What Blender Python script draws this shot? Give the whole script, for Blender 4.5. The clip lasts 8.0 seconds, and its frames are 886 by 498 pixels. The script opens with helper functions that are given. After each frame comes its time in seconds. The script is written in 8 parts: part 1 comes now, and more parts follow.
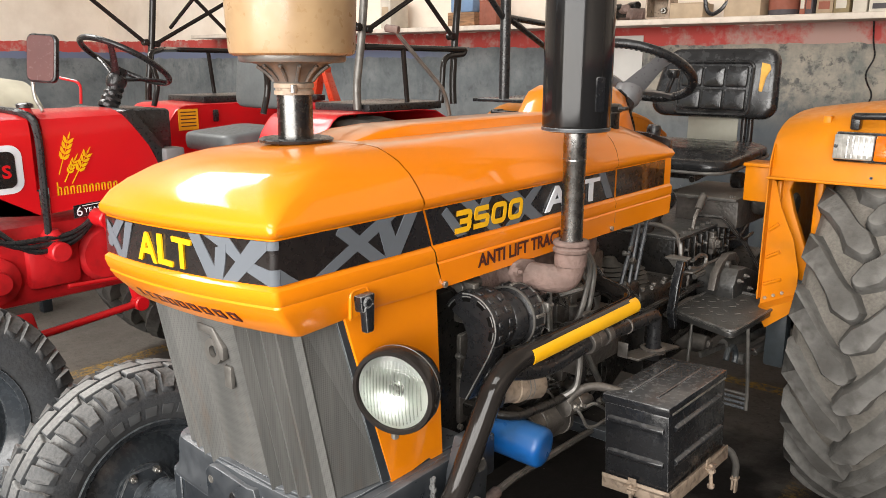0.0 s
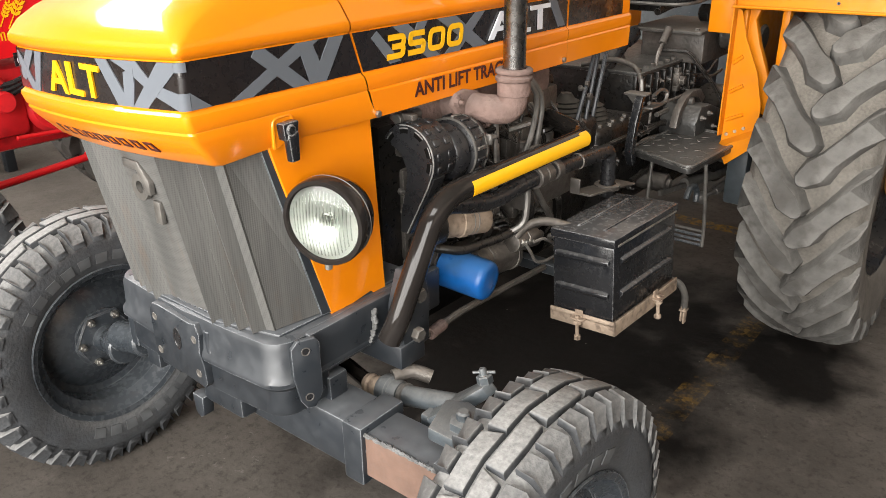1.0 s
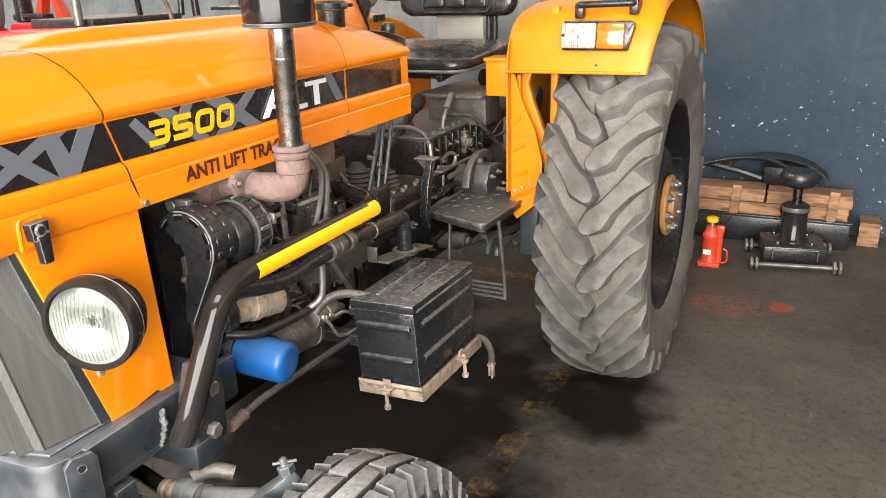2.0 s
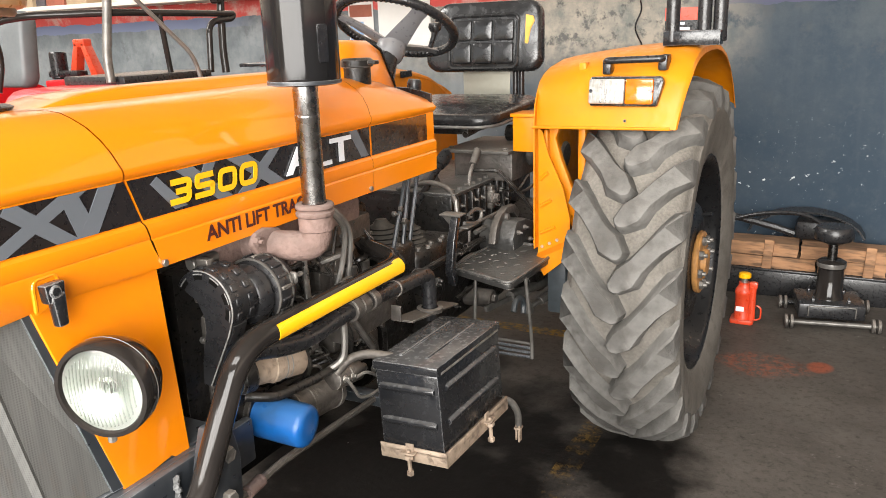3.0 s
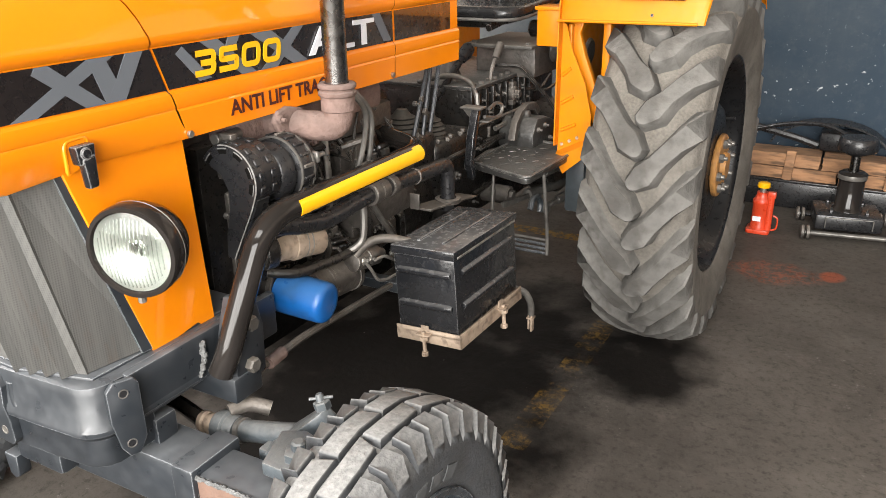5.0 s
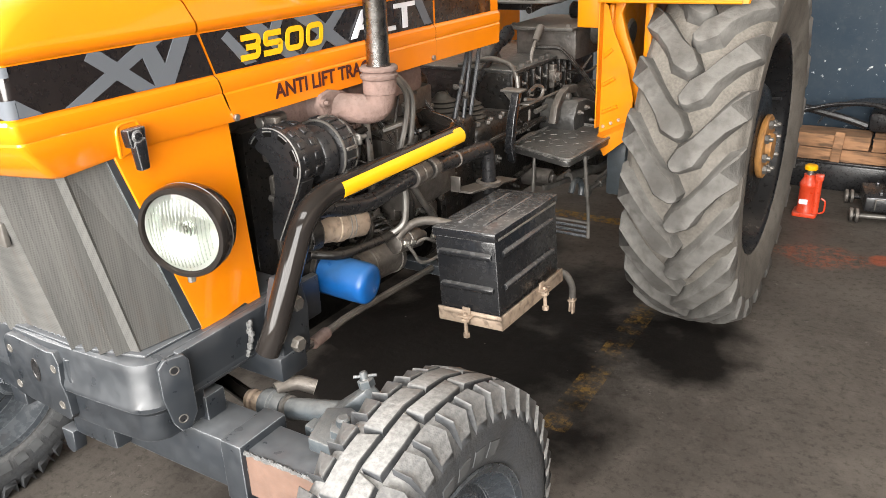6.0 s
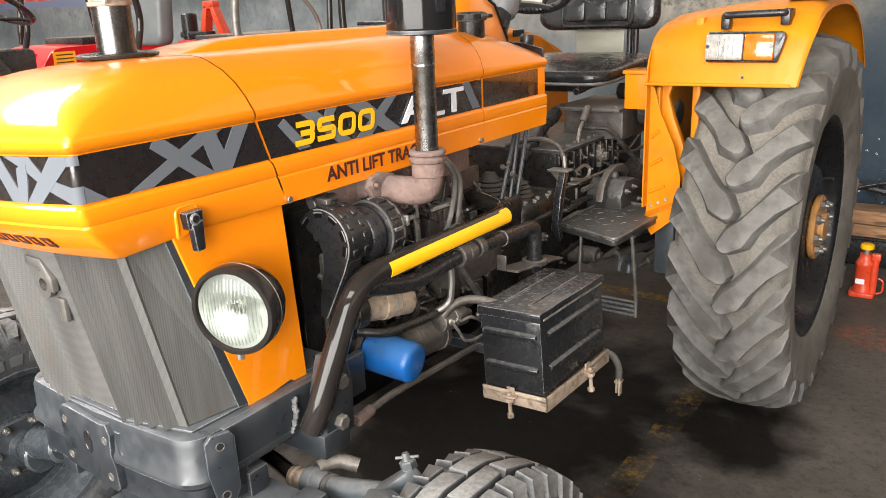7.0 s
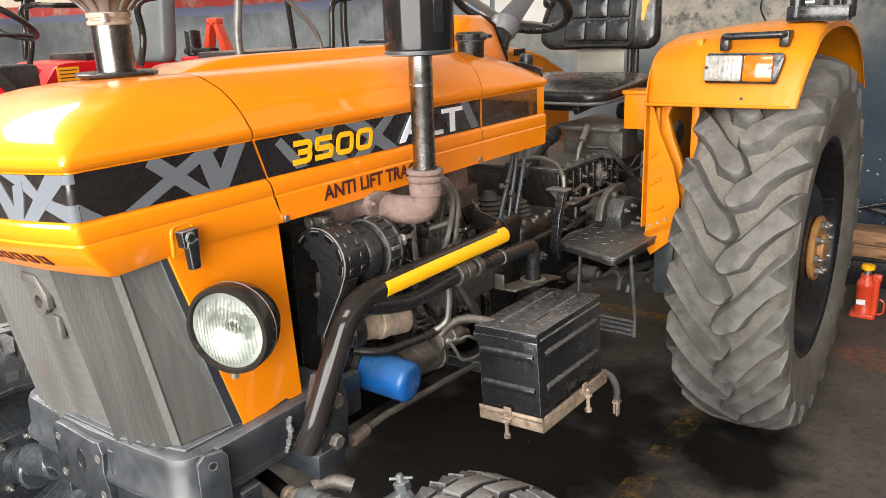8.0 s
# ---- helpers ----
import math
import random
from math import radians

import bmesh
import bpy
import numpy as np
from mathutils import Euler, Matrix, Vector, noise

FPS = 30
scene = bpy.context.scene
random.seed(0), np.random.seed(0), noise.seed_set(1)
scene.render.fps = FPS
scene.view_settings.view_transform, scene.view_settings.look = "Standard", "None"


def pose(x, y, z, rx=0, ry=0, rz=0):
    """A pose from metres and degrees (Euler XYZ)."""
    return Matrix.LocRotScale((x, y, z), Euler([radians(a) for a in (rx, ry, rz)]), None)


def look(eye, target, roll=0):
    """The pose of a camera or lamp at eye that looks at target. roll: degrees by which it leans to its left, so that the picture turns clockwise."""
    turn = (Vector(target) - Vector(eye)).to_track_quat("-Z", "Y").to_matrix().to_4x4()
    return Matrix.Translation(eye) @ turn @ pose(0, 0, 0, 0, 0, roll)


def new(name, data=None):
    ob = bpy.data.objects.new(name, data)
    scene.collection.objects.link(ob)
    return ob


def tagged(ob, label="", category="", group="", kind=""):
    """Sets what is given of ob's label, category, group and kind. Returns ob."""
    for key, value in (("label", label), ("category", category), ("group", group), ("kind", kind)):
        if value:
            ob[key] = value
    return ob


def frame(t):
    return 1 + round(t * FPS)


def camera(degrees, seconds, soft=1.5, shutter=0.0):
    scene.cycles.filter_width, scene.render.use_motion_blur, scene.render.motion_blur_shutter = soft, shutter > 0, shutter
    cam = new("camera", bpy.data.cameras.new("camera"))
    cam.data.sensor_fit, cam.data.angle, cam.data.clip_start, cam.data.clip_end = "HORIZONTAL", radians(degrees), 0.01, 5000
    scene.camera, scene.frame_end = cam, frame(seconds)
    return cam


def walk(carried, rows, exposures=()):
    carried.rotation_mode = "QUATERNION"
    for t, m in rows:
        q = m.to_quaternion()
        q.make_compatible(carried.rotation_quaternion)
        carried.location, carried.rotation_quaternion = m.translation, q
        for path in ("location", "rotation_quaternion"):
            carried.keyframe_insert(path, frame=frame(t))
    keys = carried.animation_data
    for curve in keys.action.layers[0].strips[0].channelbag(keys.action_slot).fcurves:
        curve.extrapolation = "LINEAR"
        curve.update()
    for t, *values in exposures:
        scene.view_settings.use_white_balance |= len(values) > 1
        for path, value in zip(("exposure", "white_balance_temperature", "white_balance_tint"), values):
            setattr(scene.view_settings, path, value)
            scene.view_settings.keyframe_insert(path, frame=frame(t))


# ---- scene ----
cam = camera(58.8, 8.0, soft=0.55)
PATH = [
    (0, (1.229, -0.95, 1.519), (-0.021, 0.54, 1.056), 0.1),
    (0.5, (1.28, -0.911, 1.489), (0.066, 0.569, 0.907), 0.7),
    (1, (1.298, -0.872, 1.452), (0.139, 0.549, 0.654), -0.8),
    (1.5, (1.313, -0.843, 1.443), (0.307, 0.69, 0.645), -1.3),
    (2, (1.351, -0.804, 1.466), (0.526, 0.894, 0.806), -1.8),
    (2.2, (1.321, -0.803, 1.467), (0.494, 0.899, 0.819), -1.4),
    (3.3, (1.337, -0.748, 1.473), (0.427, 0.957, 0.961), -2.3),
    (3.5, (1.341, -0.76, 1.479), (0.447, 0.952, 0.958), -2.3),
    (4, (1.339, -0.79, 1.464), (0.414, 0.903, 0.936), -2.7),
    (4.5, (1.339, -0.783, 1.445), (0.416, 0.878, 0.82), -1.1),
    (4.7, (1.342, -0.789, 1.428), (0.442, 0.861, 0.742), -0.5),
    (5.8, (1.344, -0.811, 1.412), (0.387, 0.76, 0.626), -1.9),
    (6, (1.347, -0.814, 1.41), (0.361, 0.747, 0.641), -2.2),
    (6.5, (1.355, -0.812, 1.423), (0.274, 0.724, 0.736), -2.4),
    (7, (1.359, -0.818, 1.439), (0.243, 0.729, 0.839), -2.5),
    (7.5, (1.372, -0.828, 1.436), (0.24, 0.721, 0.872), -2.5),
    (8, (1.367, -0.808, 1.446), (0.24, 0.746, 0.884), -2.1),
]
walk(cam, [(t, look(eye, target, roll)) for t, eye, target, roll in PATH], exposures=[(0, -0.24), (1, 0.04), (1.5, 0.4), (2, 0.58), (3.5, 0.46), (4.5, 0.36), (6, 0.55), (7, 0.32), (8, 0.2)])

# ---- world, sun, lights ----
world = bpy.data.worlds.new("world")
scene.world = world
world.use_nodes = True
wn = world.node_tree
sky = wn.nodes.new("ShaderNodeTexSky")
sky.sky_type, sky.sun_disc = "NISHITA", False
sky.sun_elevation, sky.sun_rotation = radians(48), radians(200)
sky.dust_density, sky.air_density = 3.0, 1.2
wn.links.new(sky.outputs[0], wn.nodes["Background"].inputs[0])
wn.nodes["Background"].inputs[1].default_value = 0.13

sun = new("sun", bpy.data.lights.new("sun", "SUN"))
sun.data.energy, sun.data.angle, sun.data.color = 3.0, radians(0.6), (1.0, 0.95, 0.87)
sun.matrix_basis = look((0, 0, 0), (0.22, 0.62, -0.75))


def area_lamp(name, eye, target, w, h, watts):
    """A soft rectangular lamp: sky light through the shed's open front, or an added fill."""
    d = bpy.data.lights.new(name, "AREA")
    d.shape, d.size, d.size_y, d.energy, d.color = "RECTANGLE", w, h, watts, (1.0, 0.97, 0.93)
    o = new(name, d)
    o.matrix_basis = look(eye, target)
    return o


area_lamp("daylight_front", (1.5, -4.7, 2.1), (0.3, 4.0, 0.8), 6.6, 3.0, 940)
# two added fill lamps under the closed roof, with no opening behind them
area_lamp("daylight_rooflight", (-4.2, -0.3, 4.17), (-4.2, -0.3, 0.0), 1.8, 3.4, 430)
area_lamp("fill_overhead_front", (1.6, -2.6, 4.17), (1.6, -2.6, 0.0), 3.2, 1.4, 190)

# ---- materials ----


def material(name, colour, rough=0.5, metal=0.0, vary=0.15, scale=6.0, bump=0.0, bump_scale=60.0, coat=0.0,
             dust=0.0, dust_colour=(0.33, 0.28, 0.22), spec=0.5, rough_vary=0.12, coat_rough=0.12, grime=0.0, grime_colour=(0.02, 0.017, 0.014), upright=0.12, dust_from=0.1, wear=0.0, wear_colour=(0.3, 0.29, 0.27), grain=None):
    """Paint, rubber or metal with two scales of variation, dust that lies on faces turned up, and grime in patches."""
    m = bpy.data.materials.new(name)
    m.use_nodes = True
    nt = m.node_tree
    b = nt.nodes["Principled BSDF"]
    N, K = nt.nodes.new, nt.links.new
    co = N("ShaderNodeTexCoord")
    where = co.outputs["Object"]
    if grain:
        gmap = N("ShaderNodeMapping")
        gmap.inputs["Scale"].default_value = grain
        K(where, gmap.inputs[0])
        where = gmap.outputs[0]
    big, fine = N("ShaderNodeTexNoise"), N("ShaderNodeTexNoise")
    for n, s, d in ((big, scale, 5.0), (fine, bump_scale, 4.0)):
        n.inputs["Scale"].default_value, n.inputs["Detail"].default_value = s, d
        K(where, n.inputs["Vector"])
    ramp = N("ShaderNodeMapRange")
    ramp.inputs[1].default_value, ramp.inputs[2].default_value = 0.3, 0.7
    ramp.inputs[3].default_value, ramp.inputs[4].default_value = 1 - vary, 1 + vary
    K(big.outputs["Fac"], ramp.inputs[0])
    mul = N("ShaderNodeMix")
    mul.data_type, mul.blend_type = "RGBA", "MULTIPLY"
    mul.inputs[0].default_value = 1.0
    mul.inputs[6].default_value = (*colour, 1)
    K(ramp.outputs[0], mul.inputs[7])
    out = mul.outputs[2]
    if grime:
        gn = N("ShaderNodeTexNoise")
        gn.inputs["Scale"].default_value, gn.inputs["Detail"].default_value = scale * 2.3, 8.0
        K(where, gn.inputs["Vector"])
        gr = N("ShaderNodeMapRange")
        gr.inputs[1].default_value, gr.inputs[2].default_value = 0.5, 0.68
        gr.inputs[4].default_value = grime
        K(gn.outputs["Fac"], gr.inputs[0])
        gm = N("ShaderNodeMix")
        gm.data_type = "RGBA"
        gm.inputs[7].default_value = (*grime_colour, 1)
        K(gr.outputs[0], gm.inputs[0])
        K(out, gm.inputs[6])
        out = gm.outputs[2]
    if dust:
        geo, sep = N("ShaderNodeNewGeometry"), N("ShaderNodeSeparateXYZ")
        K(geo.outputs["Normal"], sep.inputs[0])
        up = N("ShaderNodeMapRange")
        up.inputs[1].default_value, up.inputs[2].default_value = dust_from, 1.0
        up.inputs[3].default_value, up.inputs[4].default_value = upright, 1.0
        K(sep.outputs[2], up.inputs[0])
        dn = N("ShaderNodeMapRange")
        dn.inputs[1].default_value, dn.inputs[2].default_value = 0.3, 0.7
        dn.inputs[3].default_value, dn.inputs[4].default_value = dust * 0.55, dust
        K(fine.outputs["Fac"], dn.inputs[0])
        fac = N("ShaderNodeMath")
        fac.operation = "MULTIPLY"
        K(up.outputs[0], fac.inputs[0])
        K(dn.outputs[0], fac.inputs[1])
        dm = N("ShaderNodeMix")
        dm.data_type = "RGBA"
        dm.inputs[7].default_value = (*dust_colour, 1)
        K(fac.outputs[0], dm.inputs[0])
        K(out, dm.inputs[6])
        out = dm.outputs[2]
    if wear:
        # paint rubbed off along the edges
        bv, ge = N("ShaderNodeBevel"), N("ShaderNodeNewGeometry")
        bv.samples = 4
        bv.inputs["Radius"].default_value = 0.003
        dt = N("ShaderNodeVectorMath")
        dt.operation = "DOT_PRODUCT"
        K(bv.outputs[0], dt.inputs[0])
        K(ge.outputs["Normal"], dt.inputs[1])
        pr = N("ShaderNodeMapRange")
        pr.inputs[1].default_value, pr.inputs[2].default_value, pr.inputs[3].default_value, pr.inputs[4].default_value = 0.985, 0.88, 0.0, 1.0
        K(dt.outputs["Value"], pr.inputs[0])
        wf = N("ShaderNodeMath")
        wf.operation = "MULTIPLY"
        K(pr.outputs[0], wf.inputs[0])
        wr = N("ShaderNodeMapRange")
        wr.inputs[1].default_value, wr.inputs[2].default_value, wr.inputs[4].default_value = 0.4, 0.62, wear
        K(big.outputs["Fac"], wr.inputs[0])
        K(wr.outputs[0], wf.inputs[1])
        wm = N("ShaderNodeMix")
        wm.data_type = "RGBA"
        wm.inputs[7].default_value = (*wear_colour, 1)
        K(wf.outputs[0], wm.inputs[0])
        K(out, wm.inputs[6])
        out = wm.outputs[2]
    K(out, b.inputs["Base Color"])
    rr = N("ShaderNodeMapRange")
    rr.inputs[1].default_value, rr.inputs[2].default_value = 0.3, 0.7
    rr.inputs[3].default_value, rr.inputs[4].default_value = max(0.03, rough - rough_vary), min(1, rough + rough_vary)
    K(fine.outputs["Fac"], rr.inputs[0])
    K(rr.outputs[0], b.inputs["Roughness"])
    b.inputs["Metallic"].default_value = metal
    b.inputs["Specular IOR Level"].default_value = spec
    b.inputs["Coat Weight"].default_value = coat
    b.inputs["Coat Roughness"].default_value = coat_rough
    if bump:
        bp = N("ShaderNodeBump")
        bp.inputs["Strength"].default_value, bp.inputs["Distance"].default_value = bump, 0.004
        K(fine.outputs["Fac"], bp.inputs["Height"])
        K(bp.outputs[0], b.inputs["Normal"])
    return m


ORANGE = material("orange_paint", (0.8, 0.226, 0.002), 0.4, vary=0.04, scale=3, coat=0.75, coat_rough=0.075, spec=0.15, bump=0.02, bump_scale=9, dust=0.04, dust_colour=(0.62, 0.4, 0.2), rough_vary=0.06)
ORANGE_TOP = material("orange_paint_dusty_top", (0.8, 0.216, 0.003), 0.4, vary=0.05, scale=3, coat=0.6, coat_rough=0.06, spec=0.2, bump=0.012, bump_scale=9, dust=0.9, dust_colour=(0.62, 0.4, 0.26), dust_from=0.95, upright=0.0, rough_vary=0.06)
ORANGE_DULL = material("orange_fender_paint", (0.6, 0.185, 0.001), 0.42, spec=0.22, vary=0.08, scale=4, dust=0.1, bump_scale=40, dust_colour=(0.5, 0.3, 0.1), grime=0.3, grime_colour=(0.26, 0.115, 0.02), wear=0.5, wear_colour=(0.42, 0.2, 0.06))
RED = material("red_paint", (0.56, 0.004, 0.009), 0.36, vary=0.08, scale=3, coat=0.35, coat_rough=0.05, spec=0.35, dust=0.08, rough_vary=0.08)
RED_DULL = material("red_cast_paint", (0.5, 0.008, 0.012), 0.5, vary=0.15, scale=7, grime=0.35, grime_colour=(0.16, 0.005, 0.006), bump=0.2, bump_scale=40)
BLACK = material("black_paint", (0.009, 0.0095, 0.011), 0.22, vary=0.25, scale=9, dust=0.5, dust_colour=(0.2, 0.197, 0.193), bump=0.04, bump_scale=70, wear=0.9, wear_colour=(0.36, 0.36, 0.36), upright=0.03, dust_from=0.3)
BLACK_GLOSS = material("black_gloss_tube", (0.015, 0.013, 0.012), 0.08, vary=0.2, scale=9, coat=0.0, dust=0.03, rough_vary=0.04, spec=0.26)
BLACK_SATIN = material("black_plastic", (0.011, 0.011, 0.012), 0.32, vary=0.25, scale=12, dust=0.16, dust_colour=(0.16, 0.155, 0.15), bump=0.05, bump_scale=80)
FRAME = material("bumper_grey_paint", (0.011, 0.014, 0.018), 0.4, spec=0.5, vary=0.25, scale=5, dust=0.5, dust_colour=(0.21, 0.22, 0.23), bump=0.06, bump_scale=30, rough_vary=0.14, wear=1.0, wear_colour=(0.4, 0.42, 0.44), upright=0.12)
DUSTY = material("dust_covered_plate", (0.045, 0.042, 0.038), 0.6, vary=0.35, scale=20, dust=0.75, dust_colour=(0.31, 0.275, 0.235), bump=0.4, bump_scale=110, grime=0.6, wear=0.8)
IRON = material("grimy_cast_iron", (0.065, 0.058, 0.052), 0.5, metal=0.3, vary=0.5, scale=18, dust=0.6, dust_colour=(0.36, 0.32, 0.275), bump=0.6, bump_scale=90, grime=0.7, wear=1.0, wear_colour=(0.42, 0.39, 0.35), upright=0.12)
IRON_DARK = material("oily_dark_iron", (0.0075, 0.007, 0.0065), 0.34, vary=0.4, scale=16, dust=0.32, dust_colour=(0.17, 0.15, 0.13), bump=0.6, bump_scale=90, grime=0.7, wear=0.9, wear_colour=(0.3, 0.28, 0.26), upright=0.04, spec=0.3)
GAITER = material("dusty_black_rubber", (0.01, 0.0095, 0.009), 0.6, vary=0.3, scale=25, dust=0.42, dust_colour=(0.25, 0.225, 0.19), bump=0.2, bump_scale=90, spec=0.25)
BOARD = material("worn_black_board", (0.018, 0.0175, 0.017), 0.4, vary=0.4, scale=30, dust=0.55, dust_colour=(0.24, 0.23, 0.21), bump=0.6, bump_scale=70, grime=0.7, grime_colour=(0.01, 0.01, 0.0095), wear=1.0, wear_colour=(0.4, 0.38, 0.35), spec=0.5)
# one near-black, hardly glossy, for shroud, timing cover, oil pan and guard slots
NEAR_BLACK = material("near_black_matt", (0.004, 0.0038, 0.0035), 0.6, vary=0.4, scale=16, spec=0.06, bump=0.4, bump_scale=60)
STEEL = material("bare_steel", (0.42, 0.4, 0.37), 0.38, metal=0.9, vary=0.25, scale=20, grime=0.5, grime_colour=(0.1, 0.08, 0.06))
CHROME = material("smoked_chrome", (0.27, 0.265, 0.258), 0.27, metal=1.0, vary=0.3, scale=9, rough_vary=0.05, dust=0.0, grime=0.4, grime_colour=(0.07, 0.065, 0.06))
CHROME_DARK = material("dark_chrome", (0.12, 0.118, 0.115), 0.26, metal=1.0, vary=0.1, scale=9, rough_vary=0.04)
MUFFLER = material("black_enamel_muffler", (0.009, 0.0085, 0.0085), 0.1, vary=0.1, scale=6, spec=0.26, rough_vary=0.02)
RUST = material("rusty_casting", (0.165, 0.112, 0.096), 0.85, vary=0.25, scale=26, bump=1.0, bump_scale=80, grime=0.45, grime_colour=(0.09, 0.058, 0.048), dust=0.4, dust_colour=(0.33, 0.265, 0.235), spec=0.2)
RUST_PLATE = material("rusty_plate", (0.15, 0.09, 0.066), 0.8, vary=0.14, scale=30, bump=0.25, bump_scale=120, grime=0.25, grime_colour=(0.1, 0.07, 0.055))
TRAY = material("worn_tray_steel", (0.36, 0.28, 0.21), 0.6, metal=0.3, vary=0.25, scale=25, grime=0.6, grime_colour=(0.09, 0.06, 0.045), bump=0.25)
RUBBER = material("dusty_tyre_rubber", (0.017, 0.02, 0.025), 0.62, vary=0.5, scale=12, bump=0.4, bump_scale=120, dust=0.8, dust_colour=(0.35, 0.345, 0.33), spec=0.22, upright=0.16, grime=0.6, grime_colour=(0.022, 0.024, 0.027))
RUBBER_REAR = material("worn_rear_tyre_rubber", (0.06, 0.056, 0.051), 0.9, vary=0.6, scale=9, bump=0.5, bump_scale=120, dust=0.75, dust_colour=(0.27, 0.245, 0.21), spec=0.2, upright=0.45, grime=0.8, grime_colour=(0.018, 0.016, 0.015))
RUBBER_LUG = material("rubbed_lug_rubber", (0.085, 0.082, 0.077), 0.8, vary=0.6, scale=9, bump=0.8, bump_scale=60, dust=0.38, dust_colour=(0.28, 0.265, 0.24), spec=0.25, upright=0.4, grime=0.85, grime_colour=(0.034, 0.031, 0.028))
LINK_GREY = material("dusty_blue_grey_link", (0.038, 0.048, 0.056), 0.45, vary=0.3, scale=20, dust=0.55, dust_colour=(0.24, 0.235, 0.22), bump=0.25, bump_scale=120, wear=0.6)
RIM = material("dark_rim_paint", (0.02, 0.024, 0.029), 0.26, vary=0.35, scale=7, dust=0.35, bump_scale=60, dust_colour=(0.17, 0.185, 0.195), upright=0.25, wear=0.6, wear_colour=(0.3, 0.31, 0.32))
RIM_REAR = material("black_rear_rim_paint", (0.006, 0.0062, 0.007), 0.34, vary=0.25, scale=7, dust=0.12, bump_scale=60, dust_colour=(0.1, 0.095, 0.09), spec=0.3)
LETTER = material("tyre_letter_grey", (0.065, 0.068, 0.07), 0.8, vary=0.3, scale=30)
VINYL_BLACK = material("black_decal_vinyl", (0.014, 0.011, 0.0105), 0.3, vary=0.1, coat=0.8, coat_rough=0.03, spec=0.3)
VINYL_GREY = material("grey_decal_vinyl", (0.115, 0.126, 0.142), 0.5, spec=0.15, vary=0.06)
VINYL_YELLOW = material("yellow_decal_vinyl", (0.8, 0.42, 0.004), 0.4, vary=0.06)
VINYL_WHITE = material("white_decal_vinyl", (0.72, 0.74, 0.78), 0.35, vary=0.05)
PRINT = material("dark_red_print", (0.06, 0.012, 0.01), 0.4)
YELLOW = material("yellow_sleeve", (0.92, 0.47, 0.003), 0.32, vary=0.03, scale=5, rough_vary=0.04)
BLUE = material("blue_filter_paint", (0.001, 0.08, 0.3), 0.34, vary=0.3, scale=9, dust=0.35, bump_scale=14, dust_colour=(0.12, 0.24, 0.36), upright=0.12, spec=0.4, grime=0.6, grime_colour=(0.004, 0.035, 0.1))
PLASTIC_CREAM = material("aged_translucent_bowl", (0.33, 0.222, 0.118), 0.35, vary=0.12, scale=9, coat=0.1, grime=0.35, grime_colour=(0.22, 0.13, 0.06))
GREY_METAL = material("grey_pressed_metal", (0.15, 0.142, 0.13), 0.42, metal=0.5, vary=0.25, scale=14, grime=0.4, grime_colour=(0.05, 0.045, 0.04))
LEATHER = material("worn_black_vinyl", (0.011, 0.011, 0.0115), 0.23, vary=0.3, scale=8, bump=0.4, bump_scale=26, dust=0.18, dust_colour=(0.15, 0.145, 0.14))
FOAM = material("torn_foam", (0.55, 0.3, 0.06), 0.9, vary=0.25, scale=25, bump=0.4)
GREY_SEAT = material("grey_vinyl", (0.09, 0.098, 0.1), 0.5, vary=0.15, scale=9, dust=0.2, dust_colour=(0.25, 0.25, 0.24))
GREY_PLASTIC = material("grey_spoke_plastic", (0.15, 0.15, 0.158), 0.36, vary=0.12, scale=10, dust=0.3)
PLATE_GREY = material("galvanised_plate", (0.3, 0.29, 0.24), 0.5, metal=0.4, vary=0.12, scale=8)
AMBER = material("amber_lens", (0.6, 0.12, 0.002), 0.15, vary=0.2, scale=40, coat=0.6)
CLEAR = material("white_lens", (0.3, 0.29, 0.265), 0.1, vary=0.25, scale=60, coat=0.6)
JACK_RED = material("jack_red_paint", (0.6, 0.05, 0.013), 0.35, vary=0.12, scale=12, dust=0.25)
WOOD = material("rough_timber", (0.27, 0.14, 0.068), 0.8, vary=0.55, scale=14, bump=0.9, bump_scale=40, grime=0.75, grime_colour=(0.035, 0.02, 0.012), grain=(0.3, 1.0, 1.6), dust=0.3, dust_colour=(0.3, 0.22, 0.15))
PAPER = material("printed_paper", (0.56, 0.54, 0.51), 0.8, vary=0.06)
CANVAS = material("dusty_cream_canvas", (0.3, 0.28, 0.22), 0.9, vary=0.2, scale=5, bump=0.3, bump_scale=40, spec=0.1)
CREAM_PAINT = material("cream_shelf_paint", (0.62, 0.54, 0.46), 0.7, vary=0.1, scale=9, grime=0.25, grime_colour=(0.3, 0.22, 0.17))
PALE_EDGE = material("pale_rubbed_edge", (0.17, 0.168, 0.16), 0.55, vary=0.3, scale=40, grime=0.4, grime_colour=(0.06, 0.055, 0.05))
# the dim reddish reflection is put into the colour; the glass doesn't mirror
MIRROR = material("mirror_glass", (0.11, 0.05, 0.047), 0.25, vary=0.08, rough_vary=0.04)
YEL_LABEL = material("orange_label", (0.85, 0.4, 0.01), 0.5)


def glass_lens():
    """Fluted headlamp glass over a bright reflector."""
    m = bpy.data.materials.new("headlamp_glass")
    m.use_nodes = True
    nt = m.node_tree
    b = nt.nodes["Principled BSDF"]
    b.inputs["Base Color"].default_value = (0.85, 0.9, 0.86, 1)
    b.inputs["Roughness"].default_value = 0.02
    b.inputs["Transmission Weight"].default_value = 1.0
    b.inputs["IOR"].default_value = 1.35
    return m


GLASS = glass_lens()
REFLECTOR = material("reflector", (0.62, 0.62, 0.6), 0.38, metal=1.0, vary=0.03, rough_vary=0.05)


